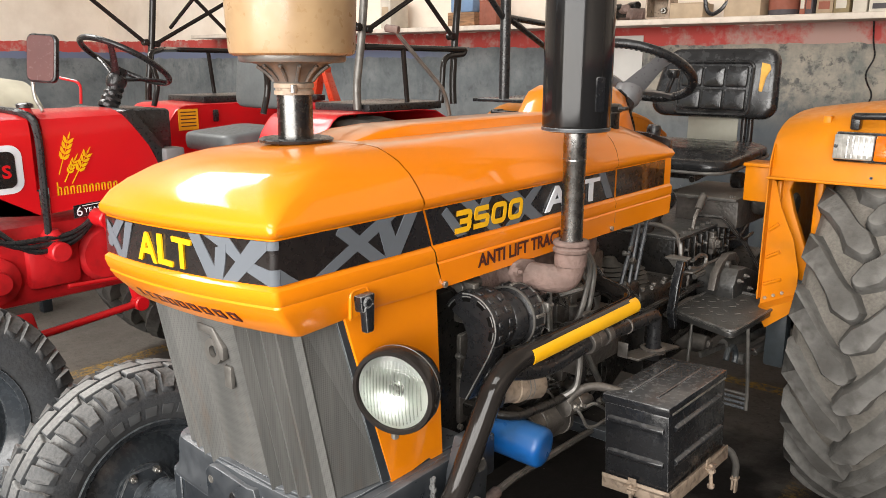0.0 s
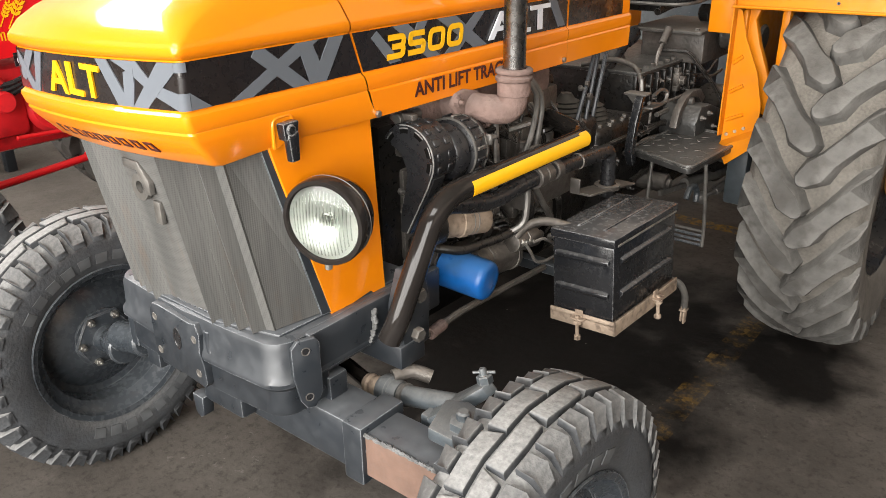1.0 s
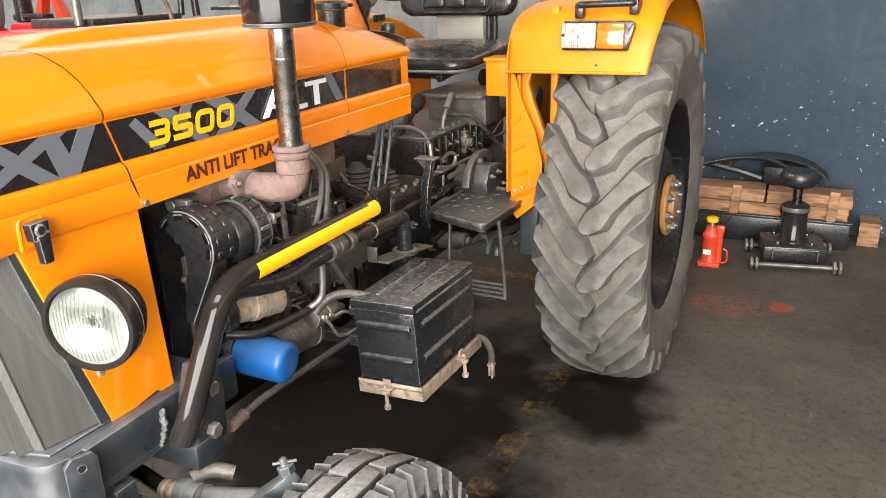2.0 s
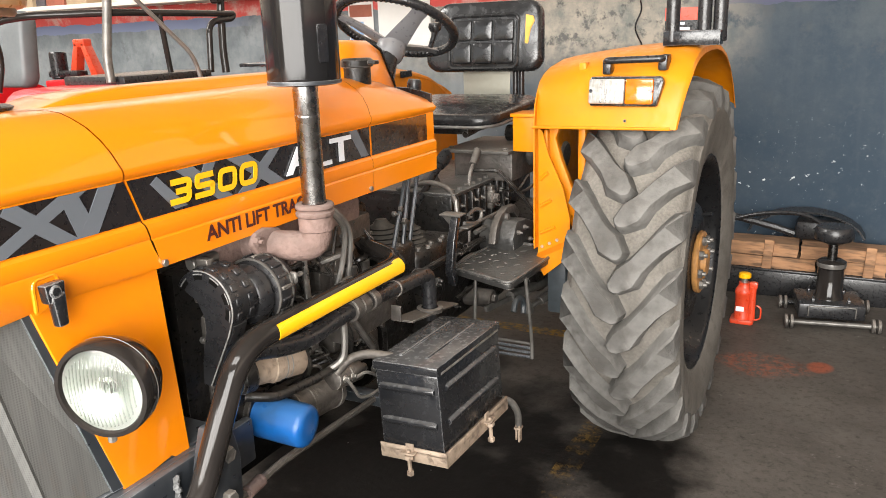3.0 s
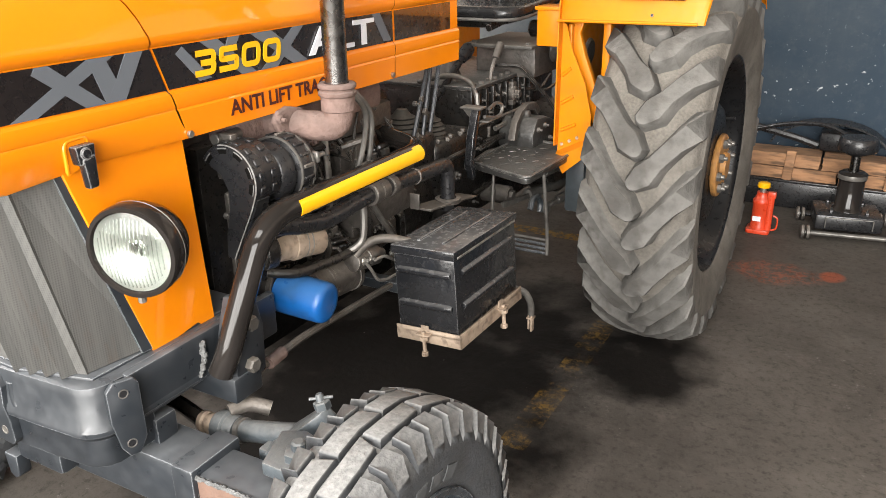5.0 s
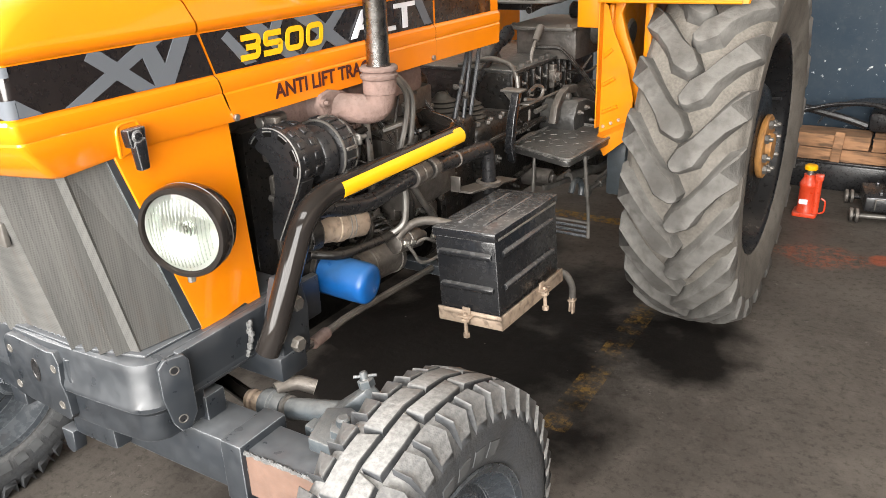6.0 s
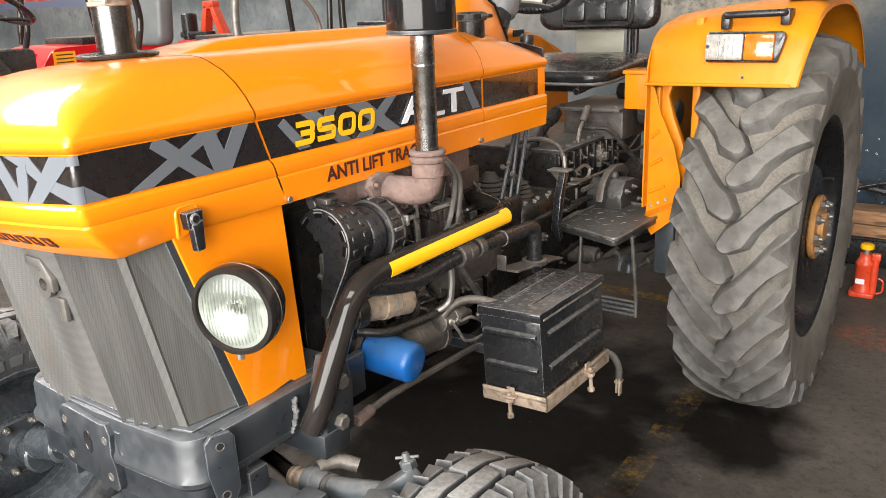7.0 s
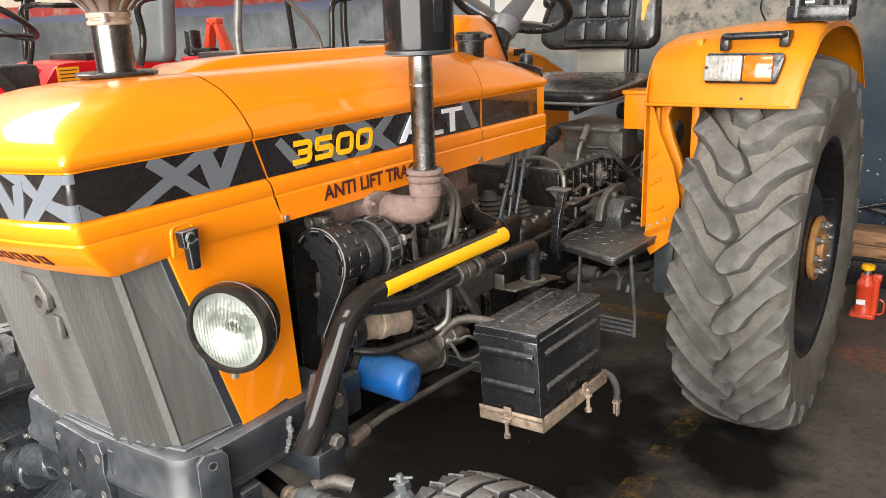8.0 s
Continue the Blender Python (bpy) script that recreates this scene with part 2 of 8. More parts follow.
def mesh_grille():
    """Fine woven wire over a dark core, filled with dust."""
    m = bpy.data.materials.new("dusty_wire_mesh")
    m.use_nodes = True
    nt = m.node_tree
    b = nt.nodes["Principled BSDF"]
    N, K = nt.nodes.new, nt.links.new
    co = N("ShaderNodeTexCoord")
    vo = N("ShaderNodeTexVoronoi")
    vo.inputs["Scale"].default_value, vo.inputs["Randomness"].default_value = 240, 0.0
    K(co.outputs["Object"], vo.inputs["Vector"])
    no = N("ShaderNodeTexNoise")
    no.inputs["Scale"].default_value, no.inputs["Detail"].default_value = 7, 6
    mp = N("ShaderNodeMapping")
    mp.inputs["Scale"].default_value = (3.0, 3.0, 0.35)
    K(co.outputs["Object"], mp.inputs[0])
    K(mp.outputs[0], no.inputs["Vector"])
    ra = N("ShaderNodeMapRange")
    ra.inputs[1].default_value, ra.inputs[2].default_value = 0.35, 0.7
    K(no.outputs["Fac"], ra.inputs[0])
    mx = N("ShaderNodeMix")
    mx.data_type = "RGBA"
    mx.inputs[6].default_value, mx.inputs[7].default_value = (0.082, 0.082, 0.078, 1), (0.128, 0.125, 0.118, 1)
    K(ra.outputs[0], mx.inputs[0])
    # brown run-off streaks down the wire
    st = N("ShaderNodeTexNoise")
    st.inputs["Scale"].default_value, st.inputs["Detail"].default_value, st.inputs["Roughness"].default_value = 9, 7, 0.7
    sm = N("ShaderNodeMapping")
    sm.inputs["Location"].default_value, sm.inputs["Scale"].default_value = (0.31, 0.0, 0.0), (2.2, 1.0, 0.3)
    K(co.outputs["Object"], sm.inputs[0])
    K(sm.outputs[0], st.inputs["Vector"])
    sr = N("ShaderNodeMapRange")
    sr.inputs[1].default_value, sr.inputs[2].default_value, sr.inputs[4].default_value = 0.54, 0.68, 0.4
    K(st.outputs["Fac"], sr.inputs[0])
    br = N("ShaderNodeMix")
    br.data_type = "RGBA"
    br.inputs[7].default_value = (0.13, 0.08, 0.05, 1)
    K(mx.outputs[2], br.inputs[6])
    K(sr.outputs[0], br.inputs[0])
    ho = N("ShaderNodeMapRange")
    ho.inputs[1].default_value, ho.inputs[2].default_value, ho.inputs[3].default_value, ho.inputs[4].default_value = 0.15, 0.55, 0.74, 1.03
    K(vo.outputs["Distance"], ho.inputs[0])
    mu = N("ShaderNodeMix")
    mu.data_type, mu.blend_type = "RGBA", "MULTIPLY"
    mu.inputs[0].default_value = 1
    K(br.outputs[2], mu.inputs[6])
    K(ho.outputs[0], mu.inputs[7])
    K(mu.outputs[2], b.inputs["Base Color"])
    b.inputs["Roughness"].default_value, b.inputs["Metallic"].default_value = 0.6, 0.25
    bp = N("ShaderNodeBump")
    bp.inputs["Strength"].default_value, bp.inputs["Distance"].default_value = 0.2, 0.002
    K(vo.outputs["Distance"], bp.inputs["Height"])
    K(bp.outputs[0], b.inputs["Normal"])
    return m


MESH = mesh_grille()


def floor_material():
    """Oil-stained concrete with worn grey patches, crumbs of paint, worn yellow bay lines and the tractor's shade
    painted in.
    """
    m = bpy.data.materials.new("oily_shaded_floor")
    m.use_nodes = True
    nt = m.node_tree
    b = nt.nodes["Principled BSDF"]
    N, K = nt.nodes.new, nt.links.new
    co = N("ShaderNodeTexCoord")

    def noise_(scale, detail=6.0, rough=0.6):
        n = N("ShaderNodeTexNoise")
        n.inputs["Scale"].default_value, n.inputs["Detail"].default_value, n.inputs["Roughness"].default_value = scale, detail, rough
        K(co.outputs["Object"], n.inputs["Vector"])
        return n.outputs["Fac"]

    def span(src, a, c, lo=0.0, hi=1.0):
        r = N("ShaderNodeMapRange")
        r.inputs[1].default_value, r.inputs[2].default_value, r.inputs[3].default_value, r.inputs[4].default_value = a, c, lo, hi
        K(src, r.inputs[0])
        return r.outputs[0]

    def mix(f, a, c):
        x = N("ShaderNodeMix")
        x.data_type = "RGBA"
        if f is not None:
            K(f, x.inputs[0])
        for sock, v in ((x.inputs[6], a), (x.inputs[7], c)):
            if isinstance(v, tuple):
                sock.default_value = (*v, 1)
            else:
                K(v, sock)
        return x.outputs[2]

    def math_(op, a, c=0.0):
        x = N("ShaderNodeMath")
        x.operation = op
        for sock, v in ((x.inputs[0], a), (x.inputs[1], c)):
            if isinstance(v, (int, float)):
                sock.default_value = v
            else:
                K(v, sock)
        return x.outputs[0]

    col = mix(span(noise_(1.3), 0.36, 0.66), (0.062, 0.055, 0.048), (0.105, 0.094, 0.082))
    col = mix(span(noise_(7.0, 9, 0.7), 0.5, 0.72, 0, 0.55), col, (0.122, 0.107, 0.094))
    sep = N("ShaderNodeSeparateXYZ")
    K(co.outputs["Object"], sep.inputs[0])
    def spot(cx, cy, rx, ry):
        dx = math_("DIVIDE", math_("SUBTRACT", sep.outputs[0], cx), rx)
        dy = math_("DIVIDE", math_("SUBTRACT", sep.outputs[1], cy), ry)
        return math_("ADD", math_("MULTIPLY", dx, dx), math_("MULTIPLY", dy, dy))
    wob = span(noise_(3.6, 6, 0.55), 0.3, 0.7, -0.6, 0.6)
    worn = span(noise_(26.0, 10, 0.8), 0.46, 0.56)

    def band(sock, centre, half):
        return math_("LESS_THAN", math_("ABSOLUTE", math_("SUBTRACT", sock, centre)), half)
    line = math_("MAXIMUM", math_("MULTIPLY", band(sep.outputs[0], -2.53, 0.05), math_("GREATER_THAN", sep.outputs[1], 0.0)),
                 math_("MULTIPLY", band(sep.outputs[1], 2.74, 0.045), math_("LESS_THAN", sep.outputs[0], 0.75)))
    lane = math_("MULTIPLY", math_("MULTIPLY", band(sep.outputs[0], 0.56, 0.045), math_("GREATER_THAN", sep.outputs[1], 1.0)),
                 span(noise_(6.0, 8, 0.7), 0.46, 0.62, 0.0, 0.7))
    col = mix(math_("MULTIPLY", line, math_("MULTIPLY", worn, 0.85)), col, (0.3, 0.17, 0.02))
    red = math_("MULTIPLY", span(math_("ADD", spot(1.08, 2.72, 0.2, 0.16), wob), 0.4, 1.0, 0.42, 0.0), worn)
    col = mix(red, col, (0.42, 0.1, 0.04))
    red2 = span(math_("ADD", spot(1.3, 2.78, 0.06, 0.07), math_("MULTIPLY", wob, 0.5)), 0.4, 1.0, 0.5, 0.0)
    col = mix(red2, col, (0.45, 0.09, 0.03))
    col = mix(span(noise_(34.0, 10, 0.8), 0.5, 0.64, 0, 0.6), col, (0.02, 0.017, 0.0145))
    col = mix(span(noise_(90.0, 6, 0.8), 0.55, 0.72, 0, 0.5), col, (0.12, 0.108, 0.096))
    scuff = math_("MULTIPLY", span(noise_(2.3, 3), 0.52, 0.62), span(noise_(30.0, 8, 0.8), 0.58, 0.68, 0, 0.7))
    col = mix(scuff, col, (0.26, 0.24, 0.215))
    # oil round the rear wheel; under the engine, oil plus the tractor's painted-in shadow
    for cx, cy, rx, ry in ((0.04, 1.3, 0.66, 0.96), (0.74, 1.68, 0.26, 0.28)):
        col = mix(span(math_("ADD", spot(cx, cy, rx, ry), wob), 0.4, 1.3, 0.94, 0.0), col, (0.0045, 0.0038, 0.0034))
    col = mix(math_("MULTIPLY", lane, math_("MULTIPLY", worn, 0.75)), col, (0.26, 0.15, 0.025))
    crumbs = math_("MULTIPLY", span(noise_(48.0, 3, 0.6), 0.73, 0.75, 0, 0.8), span(noise_(4.0, 3), 0.5, 0.56))
    col = mix(crumbs, col, (0.4, 0.37, 0.33))
    K(col, b.inputs["Base Color"])
    K(span(noise_(3.0, 5), 0.35, 0.65, 0.42, 0.75), b.inputs["Roughness"])
    b.inputs["Specular IOR Level"].default_value = 0.1
    bp = N("ShaderNodeBump")
    bp.inputs["Strength"].default_value, bp.inputs["Distance"].default_value = 0.3, 0.006
    K(noise_(40.0, 6), bp.inputs["Height"])
    K(bp.outputs[0], b.inputs["Normal"])
    return m


def wall_material():
    """Distempered wall: cream above, a red and a blue band, grey-blue dado; plaster bared in patches and flaked white."""
    m = bpy.data.materials.new("banded_wall_paint")
    m.use_nodes = True
    nt = m.node_tree
    b = nt.nodes["Principled BSDF"]
    N, K = nt.nodes.new, nt.links.new
    co = N("ShaderNodeTexCoord")
    sep = N("ShaderNodeSeparateXYZ")
    K(co.outputs["Object"], sep.inputs[0])

    def noise_(scale, detail=6.0, rough=0.6):
        n = N("ShaderNodeTexNoise")
        n.inputs["Scale"].default_value, n.inputs["Detail"].default_value, n.inputs["Roughness"].default_value = scale, detail, rough
        K(co.outputs["Object"], n.inputs["Vector"])
        return n.outputs["Fac"]

    def span(src, a, c, lo=0.0, hi=1.0):
        r = N("ShaderNodeMapRange")
        r.inputs[1].default_value, r.inputs[2].default_value, r.inputs[3].default_value, r.inputs[4].default_value = a, c, lo, hi
        K(src, r.inputs[0])
        return r.outputs[0]

    def mix(f, a, c):
        x = N("ShaderNodeMix")
        x.data_type = "RGBA"
        K(f, x.inputs[0])
        for sock, v in ((x.inputs[6], a), (x.inputs[7], c)):
            if isinstance(v, tuple):
                sock.default_value = (*v, 1)
            else:
                K(v, sock)
        return x.outputs[2]

    def math_(op, a, c=0.0):
        x = N("ShaderNodeMath")
        x.operation = op
        for sock, v in ((x.inputs[0], a), (x.inputs[1], c)):
            if isinstance(v, (int, float)):
                sock.default_value = v
            else:
                K(v, sock)
        return x.outputs[0]

    z = math_("ADD", sep.outputs[2], span(noise_(6.0), 0.3, 0.7, -0.012, 0.012))
    dado = mix(span(math_("ADD", sep.outputs[0], span(noise_(1.0), 0.3, 0.7, -0.5, 0.5)), -1.2, 0.35), (0.21, 0.222, 0.225), (0.0098, 0.026, 0.045))
    high = span(math_("ADD", sep.outputs[2], span(noise_(1.4, 5), 0.3, 0.7, -0.25, 0.25)), 0.75, 1.4)
    dado = mix(math_("MULTIPLY", high, span(noise_(2.6, 9, 0.7), 0.4, 0.62, 0.1, 0.7)), dado, (0.054, 0.067, 0.074))
    dado = mix(span(noise_(2.0, 8), 0.48, 0.66, 0, 0.3), dado, (0.04, 0.054, 0.067))
    dado = mix(math_("MULTIPLY", high, span(noise_(5.0, 8, 0.7), 0.56, 0.64, 0, 0.55)), dado, (0.045, 0.05, 0.055))
    mp = N("ShaderNodeMapping")
    mp.inputs["Scale"].default_value = (13.0, 1.0, 1.1)
    K(co.outputs["Object"], mp.inputs[0])
    drip = N("ShaderNodeTexNoise")
    drip.inputs["Scale"].default_value, drip.inputs["Detail"].default_value = 1.0, 8.0
    K(mp.outputs[0], drip.inputs["Vector"])
    dado = mix(span(drip.outputs["Fac"], 0.54, 0.74, 0, 0.3), dado, (0.045, 0.057, 0.07))
    dado = mix(span(noise_(14.0, 9, 0.75), 0.5, 0.68, 0, 0.35), dado, (0.05, 0.061, 0.071))
    # bared plaster behind the seat
    patch = math_("MULTIPLY", span(math_("ABSOLUTE", math_("SUBTRACT", sep.outputs[0], -0.35)), 0.75, 1.25, 1.0, 0.0), span(sep.outputs[2], 1.12, 1.36))
    patch = math_("MULTIPLY", patch, span(noise_(3.5, 9, 0.7), 0.36, 0.46))
    dado = mix(patch, dado, mix(span(noise_(6.0, 9, 0.7), 0.42, 0.6), (0.33, 0.29, 0.235), (0.165, 0.168, 0.15)))
    dark = math_("MULTIPLY", patch, span(noise_(9.0, 8, 0.7), 0.53, 0.6, 0, 0.9))
    dado = mix(dark, dado, (0.075, 0.075, 0.072))
    low = math_("MULTIPLY", span(noise_(26.0, 6, 0.7), 0.625, 0.65), math_("MULTIPLY", span(sep.outputs[2], 0.5, 1.0, 1.0, 0.0), span(noise_(2.6, 4), 0.4, 0.5)))
    dado = mix(low, dado, (0.62, 0.64, 0.64))
    blue = math_("MULTIPLY", math_("GREATER_THAN", z, 1.553), span(math_("ABSOLUTE", math_("ADD", sep.outputs[0], 1.1)), 1.55, 2.1, 0.0, 1.0))
    bluec = mix(span(sep.outputs[0], -1.0, 1.0), (0.13, 0.15, 0.23), (0.055, 0.058, 0.11))
    col = mix(blue, dado, bluec)
    redm = math_("GREATER_THAN", z, 1.625)
    redc = mix(span(math_("ADD", noise_(5.0, 9, 0.7), span(math_("ABSOLUTE", math_("SUBTRACT", sep.outputs[0], -0.2)), 0.3, 1.0, 0.13, 0.0)), 0.5, 0.64, 0, 0.85), (0.45, 0.055, 0.045), (0.42, 0.3, 0.26))
    col = mix(redm, col, redc)
    cream = mix(span(noise_(2.2, 8), 0.4, 0.66), (0.8, 0.7, 0.6), (0.68, 0.575, 0.48))
    col = mix(math_("GREATER_THAN", z, 1.742), col, cream)
    K(col, b.inputs["Base Color"])
    b.inputs["Roughness"].default_value = 0.72
    bp = N("ShaderNodeBump")
    bp.inputs["Strength"].default_value, bp.inputs["Distance"].default_value = 0.35, 0.008
    K(noise_(9.0, 9, 0.65), bp.inputs["Height"])
    K(bp.outputs[0], b.inputs["Normal"])
    return m


FLOOR, WALL = floor_material(), wall_material()
CEIL = material("grey_roof_sheet", (0.13, 0.125, 0.12), 0.7, vary=0.12, scale=2)

# ---- mesh helpers ----


def part(name, bm, mat, parent=None, label="", smooth=40):
    me = bpy.data.meshes.new(name)
    bmesh.ops.recalc_face_normals(bm, faces=bm.faces)
    bm.to_mesh(me)
    bm.free()
    me.materials.append(mat)
    if smooth:
        me.polygons.foreach_set("use_smooth", [True] * len(me.polygons))
        me.set_sharp_from_angle(angle=radians(smooth))
    o = new(name, me)
    o.parent = parent
    if label:
        o["label"] = label
    return o


def join(*bms):
    out = bmesh.new()
    for b in bms:
        me = bpy.data.meshes.new("tmp")
        b.to_mesh(me)
        b.free()
        out.from_mesh(me)
        bpy.data.meshes.remove(me)
    return out


def moved(bm, m):
    bm.transform(m)
    return bm


def bevelled(bm, w, seg=2, angle=30):
    es = [e for e in bm.edges if len(e.link_faces) == 2 and e.calc_face_angle(0) > radians(angle)]
    if w > 0 and es:
        bmesh.ops.bevel(bm, geom=es, offset=w, segments=seg, affect="EDGES", profile=0.5, clamp_overlap=True)
    return bm


def box(x0, x1, y0, y1, z0, z1, w=0.004, seg=2):
    bm = bmesh.new()
    bmesh.ops.create_cube(bm, size=1)
    bm.transform(Matrix.Translation(((x0 + x1) / 2, (y0 + y1) / 2, (z0 + z1) / 2)) @ Matrix.Diagonal((x1 - x0, y1 - y0, z1 - z0, 1)))
    return bevelled(bm, w, seg)


def aim(p0, p1):
    d = Vector(p1) - Vector(p0)
    return Matrix.Translation(p0) @ d.to_track_quat("Z", "Y").to_matrix().to_4x4()


def lathe(profile, p0=(0, 0, 0), p1=(0, 0, 1), seg=32, closed=False, K=1.0):
    """Turn (radius, height) pairs round the line from p0 towards p1."""
    bm = bmesh.new()
    rings = []
    for r, h in ((r * K, h * K) for r, h in profile):
        if r < 1e-5:
            rings.append([bm.verts.new((0, 0, h))])
        else:
            rings.append([bm.verts.new((r * math.cos(a), r * math.sin(a), h)) for a in (2 * math.pi * i / seg for i in range(seg))])
    pairs = list(zip(rings, rings[1:])) + ([(rings[-1], rings[0])] if closed else [])
    for a, b in pairs:
        for i in range(seg):
            j = (i + 1) % seg
            vs = [a[i % len(a)], a[j % len(a)], b[j % len(b)], b[i % len(b)]]
            vs = list(dict.fromkeys(vs))
            if len(vs) > 2:
                bm.faces.new(vs)
    bm.transform(aim(p0, p1))
    return bm


def rod(p0, p1, r, r1=None, seg=16, w=0.0):
    """A round bar with chamfered ends."""
    h = (Vector(p1) - Vector(p0)).length
    r1 = r if r1 is None else r1
    c = w or min(r, r1, h) * 0.15
    return lathe([(0, 0), (r - c, 0), (r, c), (r1, h - c), (r1 - c, h), (0, h)], p0, p1, seg)


def tube(points, r, bend=0.04, seg=12, steps=5):
    """A round tube along a path whose corners are rounded."""
    P = [Vector(p) for p in points]
    path = [P[0]]
    for a, b, c in zip(P, P[1:], P[2:]):
        d = min(bend, (a - b).length * 0.48, (c - b).length * 0.48)
        s, e = b + (a - b).normalized() * d, b + (c - b).normalized() * d
        for i in range(steps + 1):
            t = i / steps
            path.append(s * (1 - t) ** 2 + b * 2 * t * (1 - t) + e * t * t)
    path.append(P[-1])
    bm = bmesh.new()
    rings, ref = [], None
    for i, p in enumerate(path):
        tan = (path[min(i + 1, len(path) - 1)] - path[max(i - 1, 0)]).normalized()
        if ref is None:
            ref = tan.orthogonal().normalized()
        ref = (ref - tan * ref.dot(tan)).normalized()
        side = tan.cross(ref)
        rings.append([bm.verts.new(p + (ref * math.cos(a) + side * math.sin(a)) * r) for a in (2 * math.pi * k / seg for k in range(seg))])
    for a, b in zip(rings, rings[1:]):
        for k in range(seg):
            bm.faces.new((a[k], a[(k + 1) % seg], b[(k + 1) % seg], b[k]))
    bm.faces.new(rings[0][::-1])
    bm.faces.new(rings[-1])
    return bm


def prism(poly, axis, lo, hi, w=0.0, seg=2):
    """A flat outline pushed along an axis: pairs are (y, z) for x, (x, z) for y and (x, y) for z."""
    bm = bmesh.new()
    put = {"x": lambda a, b, h: (h, a, b), "y": lambda a, b, h: (a, h, b), "z": lambda a, b, h: (a, b, h)}[axis]
    lov = [bm.verts.new(put(a, b, lo)) for a, b in poly]
    hiv = [bm.verts.new(put(a, b, hi)) for a, b in poly]
    n = len(poly)
    bm.faces.new(lov)
    bm.faces.new(hiv[::-1])
    for i in range(n):
        bm.faces.new((lov[i], lov[(i + 1) % n], hiv[(i + 1) % n], hiv[i]))
    bmesh.ops.recalc_face_normals(bm, faces=bm.faces)
    return bevelled(bm, w, seg)


def grid(rows):
    """A skin through rows of points."""
    bm = bmesh.new()
    vs = [[bm.verts.new(p) for p in row] for row in rows]
    for a, b in zip(vs, vs[1:]):
        for i in range(len(a) - 1):
            bm.faces.new((a[i], a[i + 1], b[i + 1], b[i]))
    return bm


def thick(bm, t):
    """Give a skin a thickness, inwards."""
    bmesh.ops.recalc_face_normals(bm, faces=bm.faces)
    bmesh.ops.solidify(bm, geom=bm.faces[:], thickness=t)
    return bm


def soft_outline(points, r, n=4):
    """A polygon's outline with its corners rounded."""
    out = []
    for i, p in enumerate(points):
        p = Vector(p)
        a, c = ((Vector(points[j % len(points)]) - p).normalized() * r + p for j in (i - 1, i + 1))
        out += [tuple((1 - k / n) ** 2 * a + 2 * (1 - k / n) * (k / n) * p + (k / n) ** 2 * c) for k in range(n + 1)]
    return out


def rounded(w, h, r, n=5):
    """A rectangle's outline with round corners, about the origin."""
    out = []
    for cx, cy, a0 in ((w / 2 - r, h / 2 - r, 0), (-w / 2 + r, h / 2 - r, 90), (-w / 2 + r, -h / 2 + r, 180), (w / 2 - r, -h / 2 + r, 270)):
        out += [(cx + r * math.cos(radians(a0 + 90 * i / n)), cy + r * math.sin(radians(a0 + 90 * i / n))) for i in range(n + 1)]
    return out


def lettering(name, text, m, height, width, mat, parent, depth=0.0012, bold=0.0):
    """Raised letters, fitted to a height and width, standing in the XY plane of m with their lower left corner at its origin."""
    cu = bpy.data.curves.new(name, "FONT")
    cu.body, cu.extrude, cu.offset, cu.resolution_u = text, 0.01, bold, 3
    tmp = new("tmp", cu)
    me = bpy.data.meshes.new_from_object(tmp.evaluated_get(bpy.context.evaluated_depsgraph_get()))
    bpy.data.objects.remove(tmp)
    xs, ys = [v.co.x for v in me.vertices], [v.co.y for v in me.vertices]
    me.transform(Matrix.Diagonal((width / (max(xs) - min(xs)), height / (max(ys) - min(ys)), depth / 0.01, 1)) @ Matrix.Translation((-min(xs), -min(ys), 0)))
    me.materials.append(mat)
    o = new(name, me)
    o.parent, o.matrix_basis = parent, m
    return o


def thing(name, label, category, at=(0, 0, 0), turn=0, group=""):
    o = new(name)
    o.empty_display_size = 0.1
    o.matrix_basis = pose(*at, 0, 0, turn)
    return tagged(o, label, category, group)


def structure(name, bm, mat, label, category):
    return tagged(part(name, bm, mat, None, label, smooth=0), label, category, kind="structure")


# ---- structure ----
structure("floor", box(-9, 6, -5, 4.2, -0.15, 0, 0), FLOOR, "oil-stained dark concrete workshop floor with painted shade under the tractor and worn yellow lines", "floor")
structure("wall_north", box(-9, 6, 4.0, 4.25, 0, 4.2, 0), WALL, "banded cream, red, blue and grey painted wall", "wall")
structure("wall_west", box(-8.5, -8.2, -5, 4.0, 0, 4.2, 0), WALL, "cream wall with red and blue bands", "wall")
# the east wall is out of view, added to close the room to light
structure("wall_east", box(6.0, 6.25, -5, 4.25, 0, 4.2, 0), WALL, "unseen side wall added to close the shed", "wall")
structure("ceiling", box(-9, 6.2, -5, 4.3, 4.2, 4.35, 0), CEIL, "grey sheet roof of the shed", "ceiling")

# ---- wheels ----


def curve_profile(pts, n=6):
    """A smooth line through (a, b) pairs."""
    out = []
    P = [Vector((*p, 0)) for p in pts]
    for i in range(len(P) - 1):
        p0, p1, p2, p3 = P[max(i - 1, 0)], P[i], P[i + 1], P[min(i + 2, len(P) - 1)]
        for k in range(n):
            t = k / n
            q = 0.5 * (2 * p1 + (p2 - p0) * t + (2 * p0 - 5 * p1 + 4 * p2 - p3) * t * t + (3 * p1 - p0 - 3 * p2 + p3) * t ** 3)
            out.append((q.x, q.y))
    return out + [(P[-1].x, P[-1].y)]


